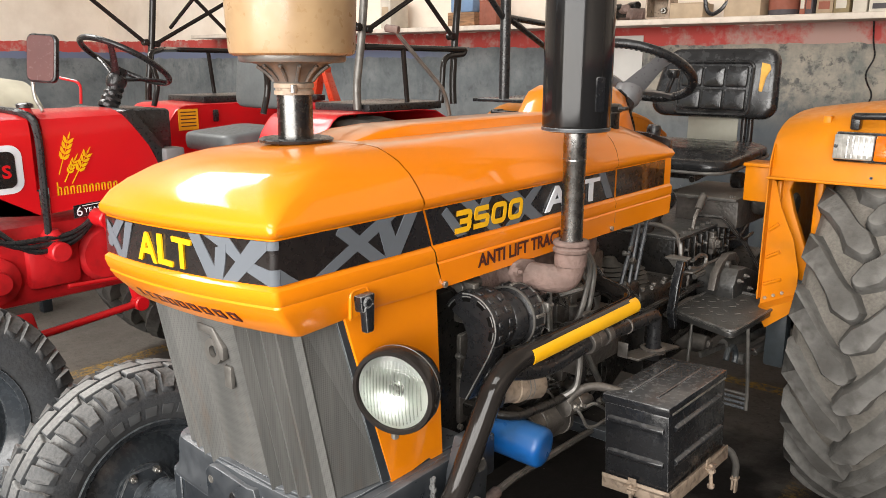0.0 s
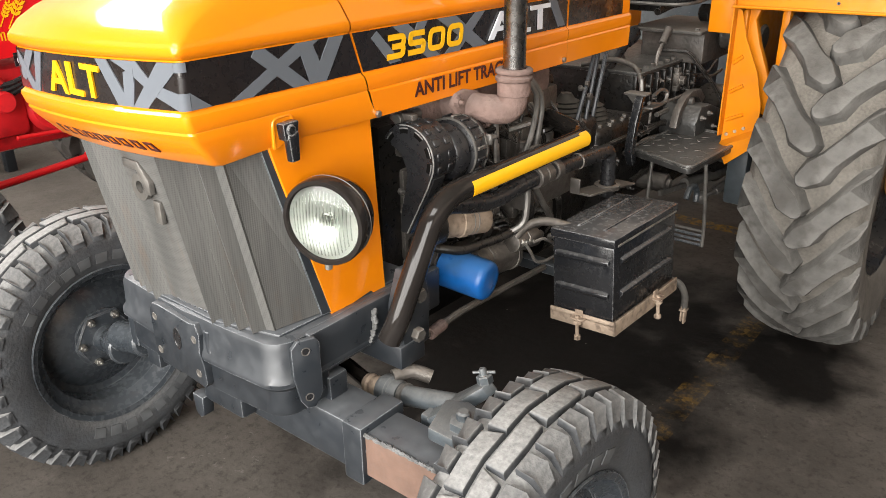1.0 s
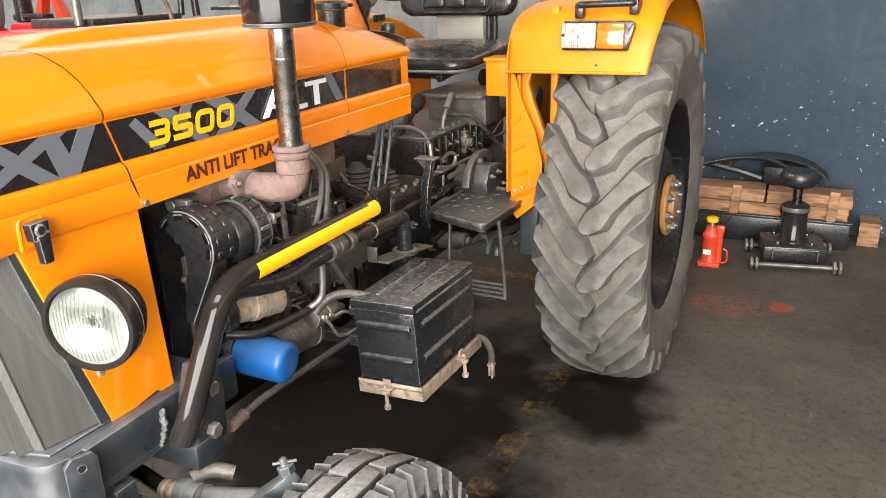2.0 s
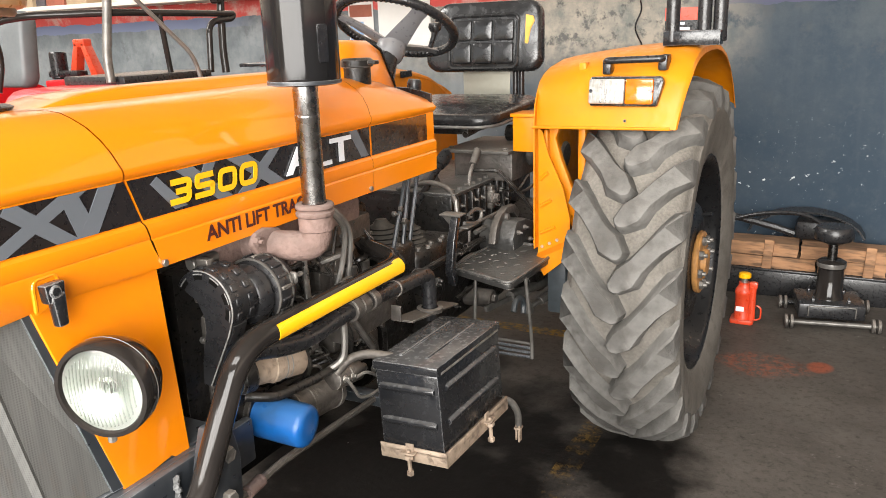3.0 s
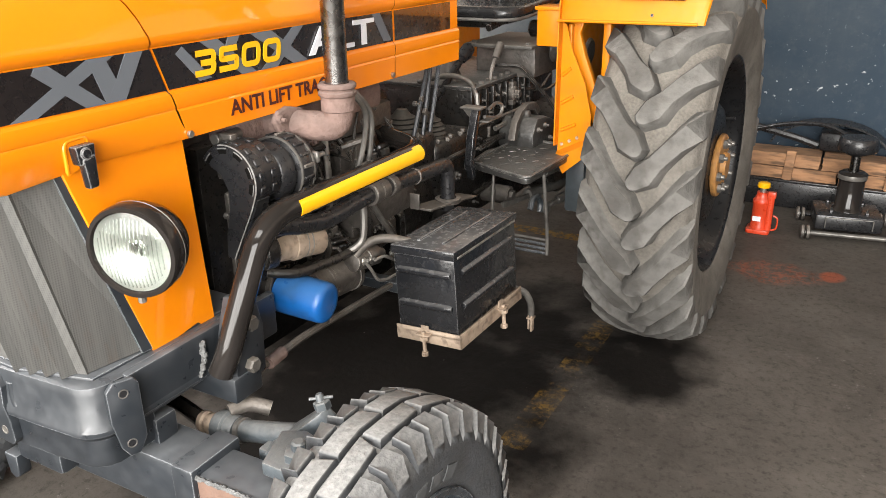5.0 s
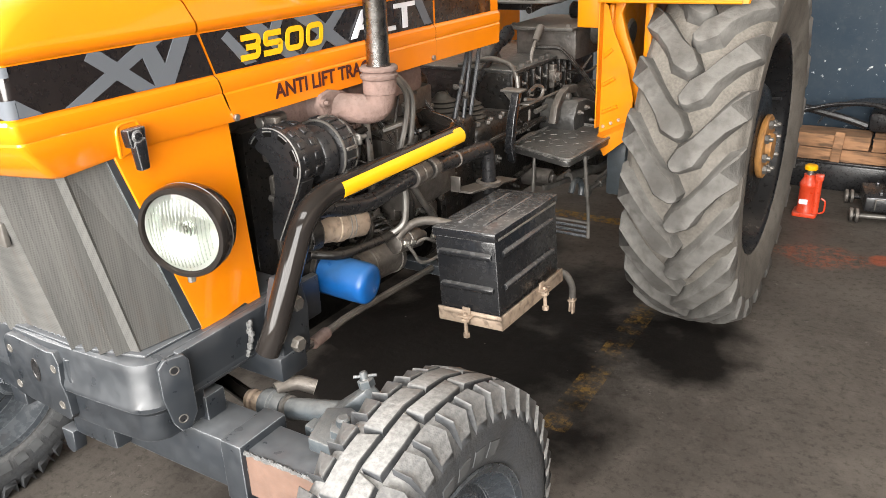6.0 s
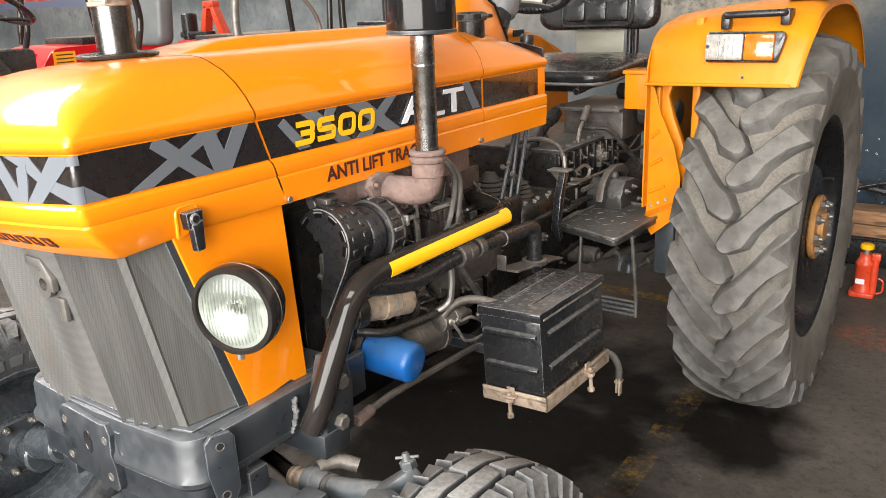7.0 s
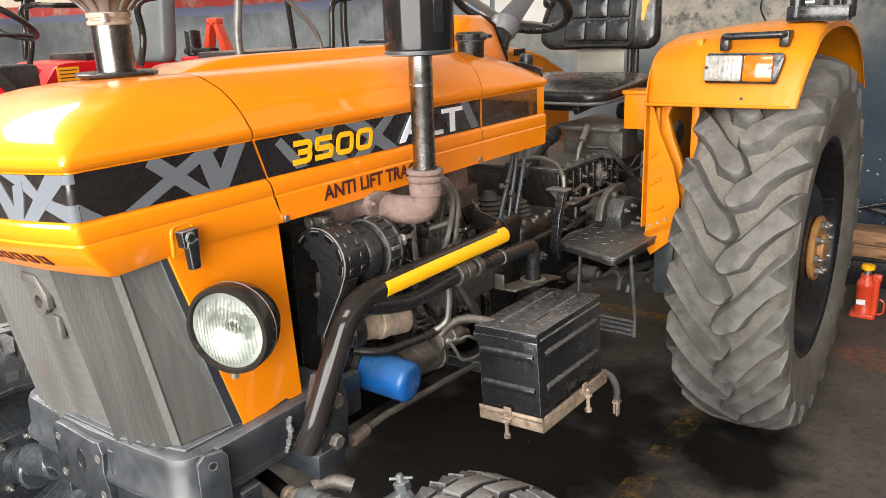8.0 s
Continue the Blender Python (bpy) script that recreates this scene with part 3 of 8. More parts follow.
def wheel_lug(R, lug, side, r0, width):
    """One bar of a tractor tread: a round nose near the middle, an arm that bends out to the shoulder and runs down the side wall."""
    edge, fall = 0.155, 0.09

    def lay(d, l, lift):
        """A place on the tyre: d across from the middle, l along the tread, lift off the rubber."""
        if d <= edge:
            s, rad, lean = d, r0 - 0.042 * (abs(d) / (width / 2)) ** 3.2, 0.45 * max(0.0, d / edge) ** 3
            h = lift
        else:
            t = (d - edge) / fall
            s, rad, lean = edge + 0.008 * math.sin(t * 1.57), r0 - 0.042 * (edge * 2 / width) ** 3.2 - 0.08 * t, 0.45 + 0.65 * t
            h = lift * max(0.0, 1 - t) ** 0.75
        s, rad = s + h * math.sin(lean), rad + h * math.cos(lean)
        ang = -l / R
        return (side * s, rad * math.cos(ang), rad * math.sin(ang))

    mid = [(0.012, 0.0), (0.03, 0.018), (0.06, 0.058), (0.1, 0.112), (0.14, 0.162), (0.172, 0.196), (0.205, 0.218), (0.243, 0.232)]
    wid = [0.031, 0.037, 0.029, 0.029, 0.034, 0.04, 0.041, 0.038]
    bm = bmesh.new()
    rows = []
    for lift, shrink in ((-0.01, 1.45), (lug * 0.3, 1.14), (lug * 0.86, 1.0), (lug, 0.86)):
        left, right = [], []
        for i, ((s, l), w) in enumerate(zip(mid, wid)):
            d = Vector(mid[min(i + 1, len(mid) - 1)]) - Vector(mid[max(i - 1, 0)])
            nrm = Vector((-d.y, d.x)).normalized() * w * (shrink if i < 6 else 1 + (shrink - 1) * 0.5)
            left.append((s + nrm.x, l + nrm.y))
            right.append((s - nrm.x, l - nrm.y))
        d = (Vector(mid[1]) - Vector(mid[0])).normalized()
        nose = []
        for a in (135, 160, 180, 200, 225):
            q = Vector((d.x * math.cos(radians(a)) - d.y * math.sin(radians(a)), d.x * math.sin(radians(a)) + d.y * math.cos(radians(a)))) * wid[0] * shrink
            nose.append((mid[0][0] + q.x, mid[0][1] + q.y))
        ring = [bm.verts.new(lay(s + 0.003 * math.sin(61 * l + 90 * s), l + 0.003 * math.sin(83 * s + 40 * l), lift * (1 + 0.06 * math.sin(50 * l)))) for s, l in left[::-1] + nose + right]
        rows.append(ring)
    n = len(rows[0])
    for a, b in zip(rows, rows[1:]):
        for i in range(n):
            bm.faces.new((a[i], a[(i + 1) % n], b[(i + 1) % n], b[i]))
    top = rows[-1]
    for i in range(n // 2):
        q = list(dict.fromkeys([top[i], top[i + 1], top[n - 2 - i], top[n - 1 - i]]))
        if len(q) > 2:
            bm.faces.new(q)
    return bm


def bolt(p, d, r=0.012, h=0.014, stud=True):
    """A hexagon nut on a threaded stud."""
    p, d = Vector(p), Vector(d).normalized()
    b = lathe([(0, 0), (r, 0), (r, h * 0.85), (r * 0.85, h), (0, h)], p, p + d, 6)
    if stud:
        b = join(b, lathe([(0, 0), (r * 0.5, 0), (r * 0.5, h * 1.7), (r * 0.35, h * 1.9), (0, h * 1.9)], p, p + d, 8))
    return b


def rear_wheel(parent, x, y, z, out, hub_mat, tyre_mat, rim_mat):
    """A driven wheel: rim and dish, lugged tyre, painted hub ring with studs. out: +1 if its dish faces +x."""
    R, W, rim_r = 0.65, 0.335, 0.37
    r0 = R - 0.044
    # rim, with the well and the dish in one pressing
    prof = [(rim_r + 0.012, -0.15), (rim_r, -0.145), (rim_r - 0.01, -0.132), (rim_r - 0.012, -0.11), (rim_r - 0.05, -0.08), (rim_r - 0.05, 0.055),
            (rim_r - 0.012, 0.11), (rim_r - 0.01, 0.132), (rim_r, 0.145), (rim_r + 0.012, 0.15), (rim_r + 0.018, 0.143)]
    rim = lathe([(r, h) for r, h in prof], (0, 0, 0), (1, 0, 0), 56)
    thick(rim, 0.006)
    dish = lathe([(rim_r - 0.052, 0.0), (rim_r - 0.08, 0.012), (rim_r - 0.13, 0.075), (0.2, 0.118), (0.16, 0.125), (0.05, 0.125), (0.05, 0.115), (0.16, 0.115), (0.2, 0.106), (rim_r - 0.13, 0.062), (rim_r - 0.09, -0.004), (rim_r - 0.052, -0.012)],
                 (0, 0, 0), (out, 0, 0), 56)
    w = part("rear_wheel", join(rim, dish), rim_mat, parent, "dark painted pressed steel rim with deep dish")
    w.matrix_basis = pose(x, y, z)
    side = [(rim_r + 0.004, -0.142), (rim_r + 0.03, -0.155), (rim_r + 0.1, -0.173), (rim_r + 0.16, -0.177), (r0 - 0.06, -0.168), (r0 - 0.03, -0.148), (r0 - 0.008, -0.09), (r0, 0.0)]
    half = curve_profile(side, 3)
    prof = half + [(r, -h) for r, h in half[-2::-1]]
    carcass = lathe(prof, (0, 0, 0), (1, 0, 0), 72)
    t = part("tyre", carcass, tyre_mat, w, "large worn grey lugged tractor tyre", smooth=32)
    # the tyre stands flat on the floor
    for v in t.data.vertices:
        v.co.z = max(v.co.z, -z + 0.001)
    n = 21
    for sd in (1, -1):
        first = part("tread_lug", wheel_lug(R, 0.044, sd, r0, W), RUBBER_LUG, t, "worn grey rubber lug", smooth=32)
        for i in range(n):
            a = 2 * math.pi * (i + (0.5 if sd < 0 else 0)) / n
            o = first if i == 0 else new("tread_lug", first.data)
            o.parent, o.matrix_basis = t, Matrix.Rotation(a, 4, "X")
            m = o.matrix_basis.copy()
            if min((m @ v.co).z for v in first.data.vertices) < -z:
                o.data = first.data.copy()
                inv = m.inverted()
                for v in o.data.vertices:
                    p = m @ v.co
                    p.z = max(p.z, -z + 0.001)
                    v.co = inv @ p
    h0 = 0.0
    hub = lathe([(0.0, 0.0), (0.1, 0.0), (0.1, 0.126), (0.108, 0.128), (0.112, 0.133), (0.112, 0.144), (0.108, 0.148), (0.05, 0.148), (0.045, 0.165), (0.0, 0.165)], (h0, 0, 0), (h0 + out, 0, 0), 40)
    hb = part("hub", hub, hub_mat, w, "painted hub flange with studs")
    for i in range(8):
        a = 2 * math.pi * (i + 0.3) / 8
        part("wheel_nut", bolt((out * 0.148, 0.084 * math.cos(a), 0.084 * math.sin(a)), (out, 0, 0), 0.016, 0.014), GREY_METAL, w)
    part("valve", rod((out * 0.06, 0.3, 0.1), (out * 0.13, 0.285, 0.11), 0.007), BLACK_SATIN, w)
    return w


def front_wheel(parent, x, y, z, steer, out, letters=True):
    """A steered wheel, 6.00-16: ribs round the middle, blocks on the shoulders, eight-hole steel rim."""
    R, W, rr = 0.365, 0.172, 0.215
    w = part("front_wheel", join(
        thick(lathe([(rr + 0.012, -0.075), (rr, -0.07), (rr - 0.005, -0.055), (rr - 0.03, -0.035), (rr - 0.034, 0.0), (rr - 0.03, 0.035), (rr - 0.005, 0.055), (rr, 0.07), (rr + 0.012, 0.075)], (0, 0, 0), (1, 0, 0), 48), 0.005),
        lathe([(rr - 0.03, 0.03), (0.16, 0.036), (0.12, 0.015), (0.09, -0.004), (0.045, -0.006), (0.045, -0.014), (0.09, -0.012), (0.122, 0.006), (0.16, 0.026), (rr - 0.03, 0.02)], (0, 0, 0), (out, 0, 0), 48)),
        RIM, parent, "dark painted steel rim with bolted hub")
    w.matrix_basis = pose(x, y, z, 0, 0, steer)
    half = curve_profile([(rr + 0.004, -0.07), (rr + 0.035, -0.082), (rr + 0.075, -0.086), (R - 0.052, -0.082), (R - 0.026, -0.07), (R - 0.016, -0.045), (R - 0.013, 0.0)], 3)
    carcass = lathe(half + [(r, -h) for r, h in half[-2::-1]], (0, 0, 0), (1, 0, 0), 72)
    t = part("tyre", carcass, RUBBER, w, "dusty black front tyre with ribbed and blocked tread", smooth=30)
    for v in t.data.vertices:
        v.co.z = max(v.co.z, -z + 0.001)
    n = 19
    st = 2 * math.pi / n

    def block(outline, low, top):
        """A tread block with rounded edges; its outline is given as (across, along, drop) round its middle."""
        cs, cl = sum(p[0] for p in outline) / len(outline), sum(p[1] for p in outline) / len(outline)
        bm = bmesh.new()
        rows = []
        for h, k in ((low, 1.06), (top - 0.004, 1.0), (top - 0.001, 0.97), (top, 0.92)):
            ring = []
            for s_, l_, d_ in outline:
                rad = h - d_ * (1.0 if h > low else 0.6)
                s2, l2 = cs + (s_ - cs) * (k if d_ < 0.03 else min(k, 1.0)), cl + (l_ - cl) * k
                ring.append(bm.verts.new((s2, rad * math.cos(l2 / R), rad * math.sin(l2 / R))))
            rows.append(ring)
        m_ = len(outline)
        for a, b in zip(rows, rows[1:]):
            for k in range(m_):
                bm.faces.new((a[k], a[(k + 1) % m_], b[(k + 1) % m_], b[k]))
        bm.faces.new(rows[-1])
        return bm
    p = st * R
    kinds = []
    for sd in (1, -1):
        kinds.append(("tread_rib", [(sd * 0.003, 0.0, 0), (sd * 0.037, 0.012, 0), (sd * 0.04, p * 0.5, 0), (sd * 0.037, p * 0.99, 0), (sd * 0.003, p * 0.97, 0), (sd * 0.006, p * 0.45, 0)], R, 0.0 if sd > 0 else 0.45))
        for wd, off in ((0.34, 0.05), (0.3, 0.55)):
            kinds.append(("shoulder_block", [(sd * 0.046, 0.0, 0), (sd * 0.078, -0.004, 0.006), (sd * 0.0885, 0.0, 0.04), (sd * 0.0885, p * wd * 0.9, 0.04), (sd * 0.078, p * wd, 0.006), (sd * 0.046, p * wd, 0)], R - 0.002, off + (0.0 if sd > 0 else 0.4)))
    for name, outl, top, off in kinds:
        first = part(name, block(outl, R - 0.034, top), RUBBER, t, smooth=50)
        for i in range(n):
            o = first if i == 0 else new(name, first.data)
            o.parent, o.matrix_basis = t, Matrix.Rotation((i + off) * st, 4, "X")
            m_ = o.matrix_basis.copy()
            if min((m_ @ v.co).z for v in first.data.vertices) < -z:
                o.data = first.data.copy()
                inv = m_.inverted()
                for v in o.data.vertices:
                    q = m_ @ v.co
                    q.z = max(q.z, -z + 0.001)
                    v.co = inv @ q
    if letters:
        # maker's name and size moulded on the side wall, as plain raised bars
        for sd in (1, -1):
            for base in (200, 20):
                for k in range(8):
                    a = radians(base - 42 + k * 10.5)

                    def at(da, r, up):
                        return (sd * (0.0802 + (r - 0.243) * 0.163 + up), -r * math.sin(a + da), r * math.cos(a + da))
                    bm = bmesh.new()
                    for d0, d1, r1, r2 in ((-0.06, 0.06, 0.246, 0.274),):
                        lo = [bm.verts.new(at(d, r, -0.003)) for d, r in ((d0, r1), (d1, r1), (d1, r2), (d0, r2))]
                        hi = [bm.verts.new(at(d, r, 0.0022)) for d, r in ((d0, r1), (d1, r1), (d1, r2), (d0, r2))]
                        bm.faces.new(hi)
                        for q in range(4):
                            bm.faces.new((lo[q], lo[(q + 1) % 4], hi[(q + 1) % 4], hi[q]))
                    part("side_wall_mark", bm, LETTER, w, "raised grey moulded mark", smooth=0)
    part("hub", lathe([(0, 0.05), (0.026, 0.05), (0.032, 0.04), (0.034, 0.0), (0.06, -0.004), (0.085, -0.006), (0.085, -0.02), (0.04, -0.03), (0.036, -0.09), (0, -0.09)][::-1], (0, 0, 0), (out, 0, 0), 28), RIM, w, "black hub")
    part("hub_plate", thick(lathe([(0.03, -0.018), (0.085, -0.018), (0.088, -0.022)], (0, 0, 0), (out, 0, 0), 6), 0.006), RIM, w)
    for i in range(6):
        a = 2 * math.pi * i / 6
        for s in (1, -1):
            part("wheel_nut", bolt((out * s * 0.004 - (0.02 * out if s < 0 else 0), 0.07 * math.cos(a), 0.07 * math.sin(a)), (out * s, 0, 0), 0.011, 0.012), STEEL, w)
    return w


# ---- yellow tractor: bonnet ----
tractor = thing("tractor", "orange-yellow farm tractor with black and grey decals and dusty black tyres", "tractor")
TILT_B = 0.045   # the bonnet sits lower on its right side


def leaned(bm):
    for v in bm.verts:
        v.co.z += (v.co.x - 0.27) * TILT_B
    return bm


# height, half width, front edge, corner radius of the bonnet's outline
LEVELS = [(1.072, 0.246, -0.158, 0.014), (1.078, 0.252, -0.168, 0.014), (1.120, 0.266, -0.203, 0.013), (1.136, 0.2705, -0.2125, 0.013), (1.140, 0.2695, -0.2115, 0.013), (1.144, 0.272, -0.2145, 0.013), (1.160, 0.273, -0.219, 0.012), (1.167, 0.272, -0.219, 0.012),
          (1.173, 0.266, -0.213, 0.012), (1.2495, 0.265, -0.211, 0.012), (1.2545, 0.271, -0.217, 0.012), (1.261, 0.2745, -0.221, 0.013), (1.270, 0.275, -0.221, 0.015),
          (1.277, 0.272, -0.219, 0.02), (1.298, 0.266, -0.208, 0.035), (1.32, 0.254, -0.186, 0.06), (1.342, 0.234, -0.148, 0.075), (1.358, 0.208, -0.105, 0.085), (1.367, 0.188, -0.06, 0.085), (1.3715, 0.16, -0.02, 0.08),
          (1.3735, 0.115, 0.0, 0.07), (1.3745, 0.06, 0.02, 0.04), (1.375, 0.012, 0.035, 0.008)]


def seam_y(z):
    return 0.19 - (z - 1.087) * 0.33


def outline(level, grow=0.0, back=None, n=6):
    """The bonnet's U-shaped outline at one height, from the left rear round the nose to the right rear."""
    z, w, f, r = level
    w, f = w + grow, f - grow
    yb = seam_y(z) if back is None else back
    bow = 0.022 * min(1, w / 0.27)
    # the skirt widens and its lower edge rises towards the seam
    flare = max(0.0, min(0.0215, 0.2705 - w)) if z < 1.13 else 0.0
    rise = 0.012 * max(0.0, min(1.0, (1.12 - z) / 0.04))
    pts = []
    for k in range(6):
        u = 1 - k / 6
        pts.append((w + flare * u, yb + (f + r - yb) * k / 6, z + rise * min(1.0, u * 2.2)))
    for k in range(n + 1):
        a = math.pi / 2 * k / n
        pts.append((w - r + r * math.cos(a), f + r - r * math.sin(a), z))
    for k in range(1, 8):
        s = 1 - 2 * k / 8
        x = (w - r) * s
        pts.append((x, f - bow * (1 - s * s), z))
    left = pts[:6 + n + 1]
    return pts + [(-x, y, zz) for x, y, zz in left[::-1]]


part("bonnet_nose", leaned(grid([outline(l) for l in [(1.095, 0.236, -0.146, 0.03), (1.073, 0.239, -0.15, 0.03)] + LEVELS])), ORANGE, tractor, "glossy orange bonnet nose with rounded top", smooth=38)

PROFILE = [(w, z) for z, w, f, r in LEVELS]
PROFILE[0], PROFILE[1] = (0.262, 1.083), (0.27, 1.085)
PROFILE[2], PROFILE[3] = (0.2715, 1.12), (0.2725, 1.136)


def shell(ys, first=None, sink=lambda y: 0.0, name="bonnet"):
    """A stretch of bonnet with one cross-section, over both sides."""
    half = [(0.25, 1.1), (0.255, 1.083)] + PROFILE
    full = half + [(-x, z) for x, z in half[::-1]]
    rows = []
    for k, y in enumerate(ys):
        rows.append([(x, (seam_y(z) + 0.0028 if (first and k == 0) else y), z - sink(y) * max(0, (z - 1.26) / 0.115)) for x, z in full])
    return leaned(grid(rows))


part("bonnet_middle", shell([0, 0.3, 0.5, 0.7, 0.892], True), ORANGE_TOP, tractor, "orange bonnet panel behind a slanted seam", smooth=38)
ridge = []
for y, k in ((0.125, 0.0), (0.17, 0.35), (0.23, 0.8), (0.32, 1.0), (0.6, 1.0), (0.892, 0.95)):
    ridge.append([(sd * x, y, 1.3715 + h * k) for sd, x, h in ((1, 0.098, 0.0), (1, 0.094, 0.004), (1, 0.088, 0.022), (1, 0.08, 0.0265), (1, 0.04, 0.0275), (1, 0.0, 0.028), (-1, 0.04, 0.0275), (-1, 0.08, 0.0265), (-1, 0.088, 0.022), (-1, 0.094, 0.004), (-1, 0.098, 0.0))])
part("bonnet_ridge", leaned(grid(ridge)), ORANGE_TOP, tractor, "raised orange ridge along the bonnet top, dusty")
part("bonnet_cowl", shell([0.8938, 1.0, 1.08, 1.16, 1.215, 1.235], False, lambda y: 0.07 * max(0, (y - 0.93) / 0.3) ** 1.6), ORANGE, tractor, "orange cowl behind the bonnet", smooth=38)
part("cowl_rear_plate", leaned(prism([(0.262, 1.09), (0.266, 1.3), (0.2, 1.32), (0, 1.34), (-0.2, 1.32), (-0.266, 1.3), (-0.262, 1.09)], "y", 1.222, 1.23)), BLACK, tractor)

# decal band round the bonnet
BAND = [(1.1755, 0.2668, -0.2138, 0.012), (1.2475, 0.2658, -0.2118, 0.012)]
part("decal_band", leaned(grid([outline(l, 0.0012) for l in BAND])), VINYL_BLACK, tractor, "glossy black decal band round the nose")
for sd in (1, -1):
    part("decal_band", leaned(grid([[(sd * 0.2672, y, z) for y in (seam_y(z) + 0.006, 0.5, 0.892)] for z in (1.1755, 1.2475)])), VINYL_BLACK, tractor, "glossy black decal band on the bonnet's side")
    part("decal_band", leaned(grid([[(sd * 0.2672, y, z) for y in (0.9, 1.05, 1.19)] for z in (1.1755, 1.2475)])), VINYL_BLACK, tractor, "glossy dark decal band on the cowl")


def zb(v):
    return 1.1755 + 0.072 * v


def decal_side(pts, lift=0.0):
    """A flat grey shape of the decal on the bonnet's left side: (along, share of the band's height) pairs."""
    return leaned(prism([(y, zb(v)) for y, v in pts], "x", 0.2672, 0.2686 + lift))


for k, q in enumerate((((-0.131, 0.0), (-0.087, 0.0), (0.064, 1.0), (0.013, 1.0)), ((-0.083, 0.86), (-0.076, 1.0), (-0.055, 1.0), (0.038, 0.0), (-0.002, 0.0)),
                       ((0.013, 1.0), (0.045, 1.0), (0.062, 0.45), (0.074, 0.0), (0.036, 0.0)), ((0.036, 0.0), (0.074, 0.0), (0.121, 1.0), (0.086, 1.0), (0.058, 0.4)),
                       ((-0.202, 0.37), (-0.202, 0.0), (-0.165, 0.0), (-0.18, 0.14)), ((0.191, 0.8), (0.207, 0.95), (0.27, 0.08), (0.24, 0.06)),
                       ((0.25, 1.0), (0.294, 1.0), (0.39, 0.0), (0.35, 0.0)), ((0.322, 1.0), (0.352, 1.0), (0.325, 0.5), (0.3, 0.5)),
                       ((0.382, 1.0), (0.443, 1.0), (0.552, 0.0), (0.504, 0.0)), ((0.51, 1.0), (0.544, 1.0), (0.453, 0.0), (0.404, 0.0)),
                       ((0.802, 1.0), (0.835, 1.0), (0.882, 0.05), (0.85, 0.05)))):
    part("decal_bar", decal_side(q, 0.00012 * (k % 5)), VINYL_GREY, tractor)


def on_nose(x):
    """How far forward the nose stands at x."""
    s = max(-1, min(1, x / 0.2558))
    return -0.215 - 0.0219 * (1 - s * s)


def decal_nose(pts, lift=0.0):
    """A flat grey shape of the decal on the nose: (across, share of the band's height) pairs."""
    bm = bmesh.new()
    lo = [bm.verts.new((x, on_nose(x) + 0.001, zb(v))) for x, v in pts]
    hi = [bm.verts.new((x, on_nose(x) - 0.0006 - lift, zb(v))) for x, v in pts]
    bm.faces.new(lo)
    bm.faces.new(hi[::-1])
    n = len(pts)
    for i in range(n):
        bm.faces.new((lo[i], lo[(i + 1) % n], hi[(i + 1) % n], hi[i]))
    return leaned(bm)


for k, q in enumerate((((-0.243, 0.25), (-0.225, 0.2), (-0.155, 1.0), (-0.19, 1.0), (-0.243, 0.45)), ((-0.243, 0.95), (-0.243, 0.6), (-0.195, 0.0), (-0.165, 0.02), (-0.225, 0.8)),
                       ((-0.19, 0.0), (-0.158, 0.0), (-0.118, 1.0), (-0.148, 1.0), (-0.172, 0.25)), ((0.07, 1.0), (0.1, 1.0), (0.135, 0.28), (0.15, 0.0), (0.115, 0.0)),
                       ((0.117, 0.0), (0.153, 0.0), (0.163, 0.5), (0.165, 0.85), (0.14, 0.75), (0.135, 0.3)), ((0.112, 1.0), (0.174, 1.0), (0.197, 0.66), (0.232, 0.45), (0.255, 0.37), (0.255, 0.0), (0.235, 0.12), (0.204, 0.3), (0.16, 0.7)),
                       ((0.152, 0.0), (0.187, 0.0), (0.225, 0.45), (0.255, 0.8), (0.255, 1.0), (0.222, 1.0), (0.196, 0.62)))):
    part("decal_bar", decal_nose(q, 0.00012 * (k % 5)), VINYL_GREY, tractor)

for v0, v1 in ((0.8, 1.0), (0.0, 0.37)):
    part("decal_bar", leaned(grid([[(0.256 + 0.0133 * math.cos(radians(t)), -0.203 - 0.0133 * math.sin(radians(t)), zb(v)) for t in range(0, 91, 15)] for v in (v0, v1)])), VINYL_GREY, tractor)

SIDE = Matrix(((0, 0, 1, 0), (1, 0, 0, 0), (0, 1, 0, 0), (0, 0, 0, 1)))   # letters stand on the left side and run to the rear


